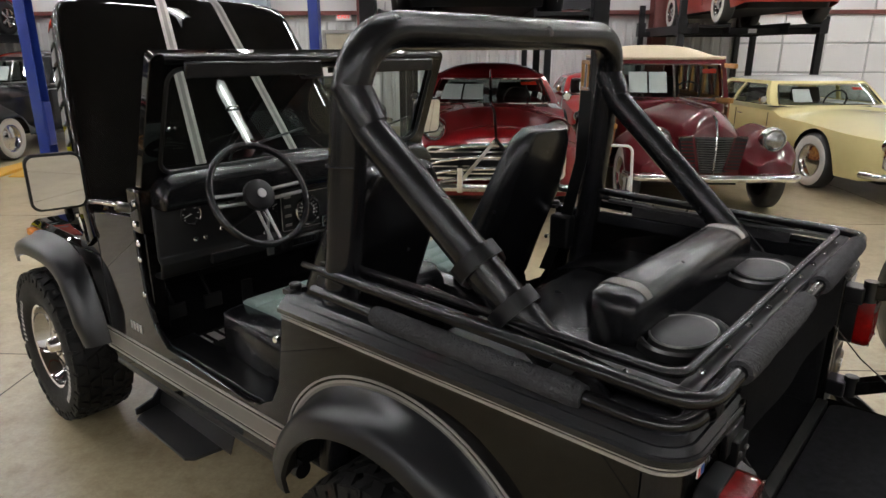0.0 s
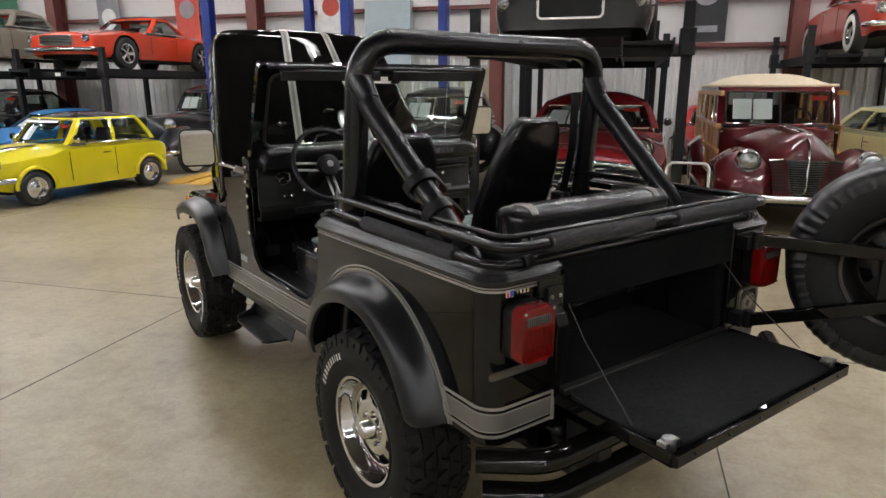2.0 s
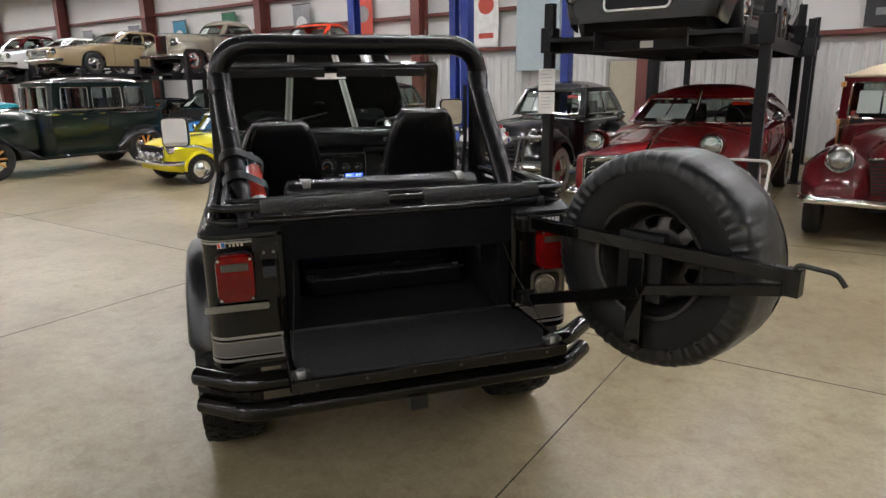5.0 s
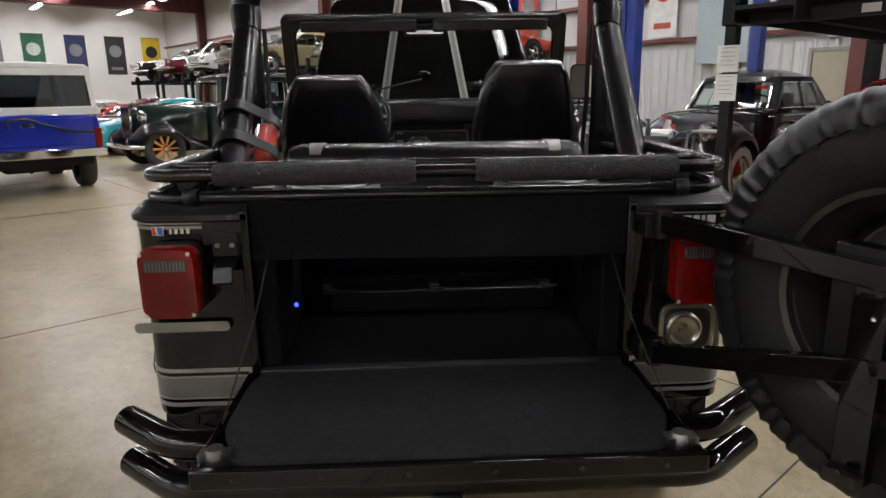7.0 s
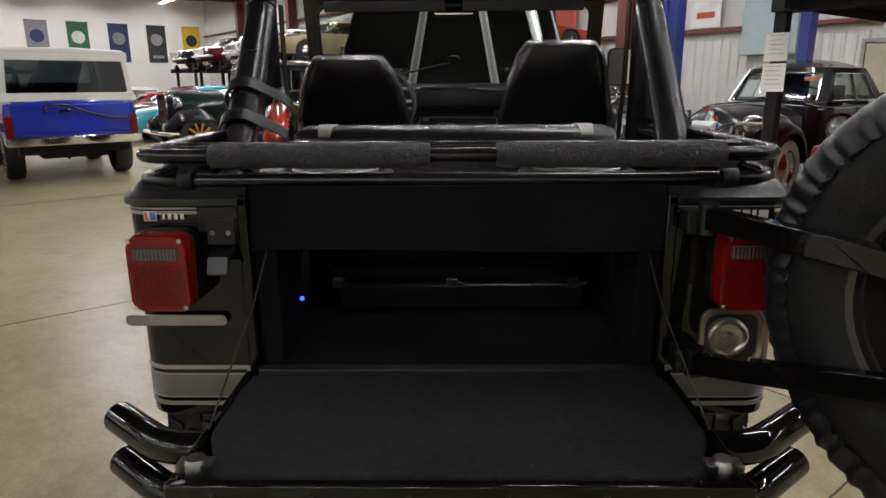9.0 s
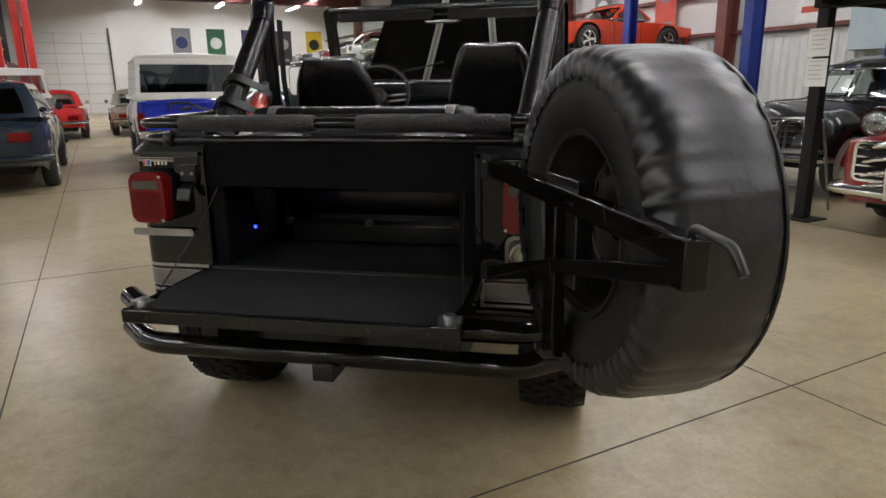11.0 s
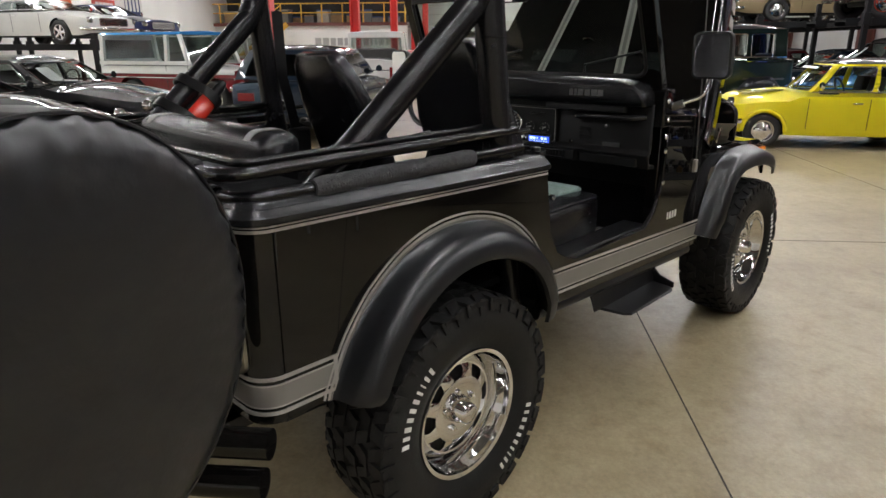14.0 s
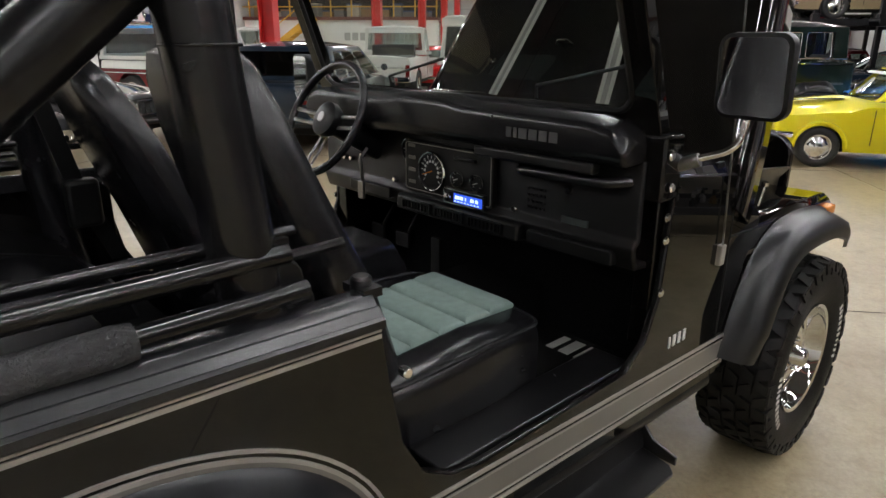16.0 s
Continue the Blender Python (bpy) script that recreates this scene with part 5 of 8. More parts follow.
def wheel(x, y, spin):
    s = 1 if x > 0 else -1
    m = pose(x, y, 0.385, spin, 0, 0 if s > 0 else 180)
    def c(mesh):
        return M().join(mesh).move(m)
    w = part("wheel", c(T_RIM), CHROME, rig, "chrome steel wheel with off-road tyre", smooth=50)
    ty = part("tyre", c(T_TYRE), RUBBER, w, "chunky black off-road tyre", smooth=35)
    tagged(part("tread", c(T_TREAD), RUBBER, ty, smooth=35), kind="stuff")
    part("wheel_disc", c(T_SPOKE), CHROME, w, "chrome eight-window disc", smooth=50)
    part("hub_cap", c(T_HUB), CHROME, w, smooth=50)
    part("wheel_nuts", c(T_NUT), CHROME, w, smooth=50)
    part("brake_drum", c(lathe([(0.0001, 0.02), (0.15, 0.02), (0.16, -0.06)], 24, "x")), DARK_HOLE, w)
    part("sidewall_lettering", c(arc_bars(0.292, 150, [0.013, 0.011, 0.014, 0.012, 0.012, 0.012, 0.008, 0.005, 0.010, 0.011], 0.026, 0.1265, 0.0145)), WHITE_LETTER, w, "raised white plain bars")
    part("sidewall_lettering", c(arc_bars(0.292, -40, [0.013, 0.011, 0.014, 0.012, 0.012, 0.012, 0.008, 0.005, 0.010, 0.011], 0.026, 0.1265, 0.0145)), WHITE_LETTER, w, "raised white plain bars")
    return w


wheel(0.70, 0.0, 25)
wheel(0.70, 2.373, 70)
wheel(-0.70, 0.0, 10)
wheel(-0.70, 2.373, 40)

# side steps
def step_mesh():
    o = M()
    o.join(loft([[(0.69, y, 0.56), (0.70, y, 0.56), (0.735, y, 0.452), (0.735, y, 0.440)] for y in (0.84, 1.36)]))
    o.join(slab([(0.70, 0.90), (0.825, 0.92), (0.848, 0.945), (0.848, 1.31), (0.825, 1.335), (0.70, 1.36)], 0.430, 0.442, "z"))
    o.join(slab([(0.70, 0.43), (0.83, 0.43), (0.83, 0.455), (0.76, 0.475), (0.70, 0.545)], 1.355, 1.365, "y"))
    return o


both("side_step", step_mesh, BLACK_STEEL, rig, "black folded steel side step", bevel=0.003)

# spare wheel on the swung-out carrier
carrier_dir = Vector((0.403, -0.915, 0)).normalized()
carrier_n = Vector((0.915, 0.403, 0)).normalized()
HP = Vector((0.515, -0.725, 0))
def cpt(s, n, z):
    p = HP + carrier_dir * s + carrier_n * n
    return Vector((p.x, p.y, z))


def sq_bar(pts, w, h):
    return tube(pts, w, 4, flat=h / w)


def flat_bar(a, b, w, h):
    """a straight box-section bar between two points"""
    a, b = Vector(a), Vector(b)
    d = (b - a).normalized()
    up = Vector((0, 0, 1)) if abs(d.z) < 0.9 else carrier_n
    s = d.cross(up).normalized() * w / 2
    u2 = s.cross(d).normalized() * h / 2
    return loft([[p + s + u2, p - s + u2, p - s - u2, p + s - u2] for p in (a, b)])


car = part("spare_carrier", flat_bar(cpt(-0.01, 0, 1.085), cpt(1.0, 0, 1.075), 0.035, 0.045), BLACK_PAINT, rig, "black swing-out spare carrier", bevel=0.003)
part("lower_arm", flat_bar(cpt(0.0, 0, 0.762), cpt(0.50, 0.0, 0.915), 0.035, 0.045), BLACK_PAINT, car, bevel=0.003)
part("upright", flat_bar(cpt(0.485, 0.0, 0.70), cpt(0.485, 0.0, 1.06), 0.06, 0.03), BLACK_PAINT, car, bevel=0.003)
part("upright_foot", M().join(flat_bar(cpt(0.455, -0.01, 0.712), cpt(0.515, -0.01, 0.712), 0.05, 0.02)).join(tube([cpt(0.485, -0.03, 0.722), cpt(0.485, -0.045, 0.722)], 0.011, 6)), DULL_STEEL, car, "bolted foot of the upright", bevel=0.002)
part("diagonal_arm", flat_bar(cpt(0.49, 0.0, 0.92), cpt(0.985, 0.0, 1.035), 0.03, 0.035), BLACK_PAINT, car, bevel=0.003)
part("mount_plate", flat_bar(cpt(0.40, 0.03, 1.0), cpt(0.57, 0.03, 1.0), 0.04, 0.24), BLACK_STEEL, car, bevel=0.003)
part("end_block", flat_bar(cpt(0.965, 0.0, 1.058), cpt(1.012, 0.0, 1.058), 0.042, 0.082), BLACK_PAINT, car, bevel=0.004)
part("latch_handle", tube([cpt(0.985, 0.0, 1.085), cpt(0.995, 0.0, 1.112), cpt(1.10, -0.01, 1.108), cpt(1.125, -0.01, 1.075)], 0.0075, 10, 0.02), DULL_STEEL, car, "bent steel latch handle")
for z in (1.05, 0.735):
    part("hinge_knuckle", tube([cpt(0.0, 0, z), cpt(0.0, 0, z + 0.065)], 0.020, 14), BLACK_STEEL, car)
SC = cpt(0.486, 0.159, 1.010)
sp_m = Matrix.Translation(SC) @ Matrix.Rotation(math.atan2(carrier_n.y, carrier_n.x), 4, "Z")
spare = part("spare_wheel", M().join(T_TYRE).move(sp_m @ Matrix.Diagonal((0.95, 0.945, 0.945, 1))), RUBBER, rig, "spare tyre under a black vinyl cover", smooth=35)
tagged(part("tread", M().join(T_TREAD).move(sp_m @ Matrix.Diagonal((0.95, 0.945, 0.945, 1))), RUBBER, spare, smooth=35), kind="stuff")
# dull steel colour, darkened further to hold the shade on the spare's rim
SPRIM = mat("shaded_steel_rim", (0.06, 0.055, 0.05), 0.4, metal=0.7, vary=0.3, scale=15)
part("spare_rim", M().join(mirror_x(T_RIM)).move(sp_m), SPRIM, spare, "grey steel rim", smooth=50)
part("spare_disc", M().join(mirror_x(T_SPOKE)).move(sp_m @ Matrix.Translation((0.05, 0, 0))), SPRIM, spare, smooth=50)


def cover_mesh():
    rings = []
    n = 288
    rnd = random.Random(5)
    for j in range(n):
        a = 2 * math.pi * j / n
        wr = (math.sin(a * 58) * 0.6 + 0.4 * math.sin(a * 91 + 1.0)) * (0.7 + 0.3 * math.sin(5 * a))
        ws_ = math.sin(a * 36 + 0.8 * math.sin(5 * a)) * (0.6 + 0.4 * math.sin(3 * a + 2))
        lump = 0.003 * math.sin(3 * a + 1) + 0.002 * math.sin(11 * a) + 0.0012 * math.sin(23 * a)
        prof = [(0.0005, 0.142), (0.20, 0.144), (0.32, 0.142), (0.356 + 0.002 * ws_, 0.135 + 0.003 * ws_), (0.376 + 0.004 * ws_, 0.118 + 0.004 * ws_), (0.386 + lump, 0.098 + 0.004 * ws_), (0.389 + lump + 0.001 * wr, 0.04), (0.389 + lump, 0.0), (0.387 + lump + 0.001 * wr, -0.07), (0.383 + 0.0035 * wr, -0.10), (0.370 + 0.0045 * wr, -0.118 - 0.0035 * wr), (0.348 + 0.005 * wr, -0.126 - 0.0045 * wr), (0.318 + 0.006 * wr, -0.124 - 0.005 * wr)]
        rings.append([(h, r * math.cos(a), r * math.sin(a)) for r, h in prof])
    return loft(rings, closed=False, cap=False, wrap=True)


part("tyre_cover", cover_mesh().move(sp_m), VINYL_COVER, spare, "wrinkled black vinyl tyre cover", smooth=60)
part("cover_seam", tube([sp_m @ Vector((0.118, 0.380 * math.cos(a), 0.380 * math.sin(a))) for a in [2 * math.pi * k / 64 for k in range(64)]], 0.004, 6, closed=True), VINYL_COVER, spare, smooth=60)

# door mirrors, antenna, inner mirror, fender latch
def door_mirror(s):
    c = Vector((0.868, 1.40, 1.435)) if s > 0 else Vector((-0.958, 1.36, 1.36))
    m = Matrix.Translation(c) @ pose(0, 0, 0, 5 if s > 0 else 0, 0, -5 if s > 0 else -11)
    w, h = (0.165, 0.185)
    shell = part("door_mirror", loft([[(x * k, y, z * k) for x, z in rrect(w, h, 0.03, 5)] for y, k in ((-0.012, 0.97), (-0.010, 1.0), (0.012, 1.0), (0.03, 0.9), (0.04, 0.6))]).move(m), BLACK_PLASTIC, rig, "square black mirror on a chrome arm", smooth=50)
    part("mirror_glass", slab(rrect(w * 0.90, h * 0.91, 0.024, 5), -0.0145, -0.0125, "y").move(m), MIRROR, shell, "mirror glass", smooth=0)
    part("mirror_arm", tube([c + Vector((-s * 0.02, 0.03, -0.02)), c + Vector((-s * 0.02, 0.045, -0.10)), Vector((s * 0.845, 1.41, 1.270)), Vector((s * 0.755, 1.38, 1.238))], 0.009, 10, 0.04), CHROME, shell, "chrome arm")
    part("arm_clamp", tube([(s * 0.725, 1.375, 1.222), (s * 0.775, 1.385, 1.242)], 0.017, 10), STEEL, shell)


door_mirror(1)
door_mirror(-1)
part("antenna", tube([(0.745, 1.66, 0.93), (0.742, 1.62, 1.4), (0.735, 1.56, 2.0)], 0.0028, 6), STEEL, rig, "thin steel whip antenna")
part("antenna_base", M().join(box(0.728, 0.75, 1.645, 1.675, 0.905, 0.965)), SILVER_TAPE, rig, bevel=0.004)
part("inner_mirror", slab(rrect(0.21, 0.055, 0.02, 5, 0.0, 1.69), 1.15, 1.18, "y"), BLACK_PLASTIC, rig, "small inside mirror", bevel=0.006)
part("inner_mirror_glass", slab(rrect(0.19, 0.043, 0.016, 5, 0.0, 1.69), 1.148, 1.1505, "y"), MIRROR, rig, smooth=0)
both("hood_latch", lambda: M().join(tube([(0.64, 2.14, 0.97), (0.645, 2.16, 1.04)], 0.007, 8)).join(lathe([(0.0001, 0.012), (0.012, 0.008), (0.012, -0.006), (0.0001, -0.01)], 12, "z").move(pose(0.645, 2.163, 1.05))), CHROME, rig, "chrome hood catch")
both("body_seam", lambda: box(W - 0.002, W + 0.0012, 1.7215, 1.7245, 0.56, 1.15), DARK_HOLE, rig, smooth=0)
both("door_striker", lambda: M().join(disc(0.010, 0.706, 0.725, 12, "x", 0.002).move(pose(0, 0.53, 0.97))), CHROME, rig)

# unseen underside pieces, added to stop light leaking onto the floor below
part("skid_light_block", box(-0.30, 0.30, 0.55, 1.25, 0.36, 0.46), BLACK_STEEL, rig, bevel=0.02)
part("tank_light_block", box(-0.42, 0.42, -0.64, -0.22, 0.43, 0.57), BLACK_STEEL, rig, bevel=0.03)
part("belly_light_block", box(-0.66, 0.66, -0.55, 1.75, 0.545, 0.557), BLACK_STEEL, rig, smooth=0)
part("muffler", tube([(-0.36, 0.15, 0.46), (-0.36, 0.20, 0.46), (-0.36, 0.62, 0.46), (-0.36, 0.67, 0.46)], [0.03, 0.08, 0.08, 0.03], 14), DULL_STEEL, rig)


# ---------------- cars ----------------
def lerp_keys(keys, y):
    if y <= keys[0][0]:
        return keys[0][1]
    for (a, p), (b, q) in zip(keys, keys[1:]):
        if y <= b:
            t = (y - a) / (b - a)
            t = t * t * (3 - 2 * t)
            return p + (q - p) * t
    return keys[-1][1]


def stations(y0, y1, arches, step=0.09):
    ys = set()
    n = max(8, int((y1 - y0) / step))
    for i in range(n + 1):
        ys.add(round(y0 + (y1 - y0) * i / n, 4))
    for yc, r in arches:
        for k in range(13):
            ys.add(round(yc - r * math.cos(math.pi * k / 12), 4))
    for e in (0.015, 0.05):
        ys.add(round(y0 + e, 4))
        ys.add(round(y1 - e, 4))
    return sorted(y for y in ys if y0 <= y <= y1)


def shell(y0, y1, half, zb, zsh, ztop, arches, wheel_z, cx=0.0, tuck=0.07, nose=0.12, crown=0.5):
    """a car body skin: a row of cross sections with the wheel arches lifted out of its lower edge"""
    rings = []
    for y in stations(y0, y1, arches):
        w, b, s, t = lerp_keys(half, y), lerp_keys(zb, y), lerp_keys(zsh, y), lerp_keys(ztop, y)
        e = min(1.0, (y - y0) / nose, (y1 - y) / nose)
        k = math.sqrt(max(0.0, 1 - (1 - e) ** 2))
        w *= 0.80 + 0.20 * k
        t = s + (t - s) * (0.5 + 0.5 * k)
        lift = b
        for yc, r in arches:
            if abs(y - yc) < r:
                lift = max(lift, wheel_z + math.sqrt(r * r - (y - yc) ** 2))
        lift = min(lift, s - 0.03)
        side = []
        for i in range(7):
            z = lift + (s - lift) * i / 6
            q = (z - b) / max(0.01, s - b)
            x = w * (1 - tuck * (1 - q) ** 2 * 1.2 - 0.05 * q ** 3)
            side.append((x, z))
        top = []
        for i in range(1, 6):
            q = i / 5
            top.append((w * 0.95 * (1 - q), s + (t - s) * (1 - (1 - q) ** (1 / max(0.15, crown)) if crown < 1 else q ** 0.5)))
        half_ring = side + top
        ring = [(cx + x, y, z) for x, z in half_ring] + [(cx - x, y, z) for x, z in reversed(half_ring[:-1])]
        rings.append(ring)
    m = loft(rings, closed=False)
    n = len(rings[0])
    m.f.append(tuple(range(n)))
    m.f.append(tuple((len(rings) - 1) * n + i for i in reversed(range(n))))
    return m


CAR_TYRE = mat("car_tyre", (0.018, 0.018, 0.018), 0.6, vary=0.2, scale=20)
WHITEWALL = mat("whitewall", (0.62, 0.60, 0.55), 0.6, vary=0.08)
WOODSPOKE = mat("wood_spoke", (0.50, 0.22, 0.045), 0.4, vary=0.2, scale=20)
ASH = mat("ash_wood", (0.55, 0.27, 0.07), 0.35, coat=0.4, vary=0.2, scale=14)
MAPLE = mat("wood_panel", (0.30, 0.11, 0.035), 0.35, coat=0.4, vary=0.3, scale=9)
INTERIOR = mat("dark_trim", (0.03, 0.028, 0.026), 0.7, vary=0.3)
CANVAS = mat("cream_canvas", (0.62, 0.52, 0.36), 0.8, vary=0.1, scale=20, bump=0.2, bscale=200)
paints = {}


def paint(name, color, rough=0.18):
    if name not in paints:
        paints[name] = mat(name + "_paint", color, 0.35, coat=1.0, vary=0.08, scale=2, spec=0.12)
    return paints[name]


def car_wheel(par, x, y, r, w, style="steel", trim=None):
    s = 1 if x > 0 else -1
    m = pose(x, y, r, 0, 0, 0 if s > 0 else 180)
    ri = r * (0.70 if style == "wood" else 0.60)
    hub = part("wheel", lathe([(ri, 0.30 * w), (ri * 1.02, 0.47 * w), (ri * 0.95, 0.46 * w), (ri * 0.90, 0.36 * w), (ri * 0.86, 0.26 * w)] + ([(0.001, 0.30 * w)] if style == "disc" else []), 26, "x").move(m), CHROME if style != "wood" else CAR_TYRE, par, smooth=50)
    hw = w / 2
    part("tyre", lathe([(ri, -hw * 0.8), (ri + 0.03, -hw), (r - 0.03, -hw), (r, -hw * 0.7), (r, hw * 0.7), (r - 0.03, hw), (ri + 0.03, hw), (ri, hw * 0.8)], 28, "x").move(m), CAR_TYRE, hub, "black tyre", smooth=50)
    if style == "white":
        part("whitewall_band", lathe([(ri * 1.03, hw * 1.0), (ri + 0.03, hw * 1.04), (r * 0.90, hw * 1.04), (r * 0.92, hw * 0.98)], 28, "x").move(m), WHITEWALL, hub, "broad white band", smooth=50)
    if style == "wood":
        sp = M()
        for k in range(10):
            a = 2 * math.pi * k / 10
            sp.join(tube([(0, 0.05 * math.cos(a), 0.05 * math.sin(a)), (0, ri * 0.96 * math.cos(a), ri * 0.96 * math.sin(a))], [0.018, 0.026], 8).move(m @ Matrix.Translation((0.25 * w, 0, 0))))
        part("spokes", sp, WOODSPOKE, hub, "varnished wooden spokes")
        part("hub_cap", disc(0.06, 0.2 * w, 0.5 * w, 18, "x", 0.02).move(m), CHROME, hub)
    elif style == "spoke":
        sp = M()
        for k in range(5):
            a = 2 * math.pi * k / 5
            c, q = math.cos(a), math.sin(a)
            sp.join(loft([[(xx, rr * c - t * q, rr * q + t * c) for xx, t in ((0.34 * w, -hh), (0.42 * w, -hh * 0.5), (0.42 * w, hh * 0.5), (0.34 * w, hh), (0.25 * w, 0))] for rr, hh in ((0.03, 0.05), (ri * 0.5, 0.035), (ri * 0.93, 0.055))]).move(m))
        part("spokes", sp, CHROME, hub, smooth=50)
        part("hub_cap", disc(0.04, 0.3 * w, 0.45 * w, 14, "x", 0.01).move(m), CHROME, hub)
        part("wheel_well", disc(ri * 0.9, 0.0, 0.2 * w, 20, "x").move(m), CAR_TYRE, hub)
    else:
        part("hub_cap", lathe([(0.001, 0.52 * w), (ri * 0.3, 0.50 * w), (ri * 0.5, 0.42 * w), (ri * 0.62, 0.34 * w), (ri * 0.9, 0.30 * w)], 24, "x").move(m), trim or CHROME, hub, smooth=60)
    return hub


def lamp(par, x, y, z, r, facing=1, tilt=0):
    """a round headlamp with its chrome ring"""
    m = pose(x, y, z, 0, 0, 0 if facing > 0 else 180)
    l = part("headlamp", lathe([(0.001, r * 0.42), (r * 0.5, r * 0.36), (r * 0.82, r * 0.16), (r * 0.86, 0.0)], 22, "y").move(m), LENS_GLASS, par, "round clear headlamp", smooth=60)
    part("lamp_ring", lathe([(r * 0.84, 0.06 * r), (r * 0.92, 0.22 * r), (r * 1.03, 0.1 * r), (r * 1.08, -r * 0.6)], 22, "y").move(m), CHROME, l, smooth=60)


def pane(par, pts, name="window", mat_=None, push=0.0):
    ob = part(name, M().add(pts, [tuple(range(len(pts)))]), mat_ or CAR_GLASS, par, smooth=0)
    ob.visible_shadow = False
    return ob


def bar_between(a, b, w, d):
    a, b = Vector(a), Vector(b)
    dd = (b - a).normalized()
    up = Vector((0, 1, 0)) if abs(dd.y) < 0.8 else Vector((0, 0, 1))
    s = dd.cross(up).normalized() * w / 2
    u2 = s.cross(dd).normalized() * d / 2
    return loft([[p + s + u2, p - s + u2, p - s - u2, p + s - u2] for p in (a, b)])


def patch(fn, a0, a1, b0, b1, na, nb, thick=0.03):
    """a curved sheet fn(a, b, inset) with thickness"""
    o = M()
    A = [a0 + (a1 - a0) * k / na for k in range(na + 1)]
    B = [b0 + (b1 - b0) * k / nb for k in range(nb + 1)]
    n = nb + 1
    vs = [fn(a, b, 0.0) for a in A for b in B]
    fs = [(i * n + j, i * n + j + 1, (i + 1) * n + j + 1, (i + 1) * n + j) for i in range(na) for j in range(nb)]
    if thick:
        k = len(vs)
        vs += [fn(a, b, thick) for a in A for b in B]
        fs += [tuple(k + q for q in reversed(f)) for f in fs]
        rim = [(i, 0) for i in range(na + 1)] + [(na, j) for j in range(1, nb + 1)] + [(i, nb) for i in range(na - 1, -1, -1)] + [(0, j) for j in range(nb - 1, 0, -1)]
        ids = [i * n + j for i, j in rim]
        fs += [(ids[q], ids[(q + 1) % len(ids)], k + ids[(q + 1) % len(ids)], k + ids[q]) for q in range(len(ids))]
    return o.add(vs, fs)


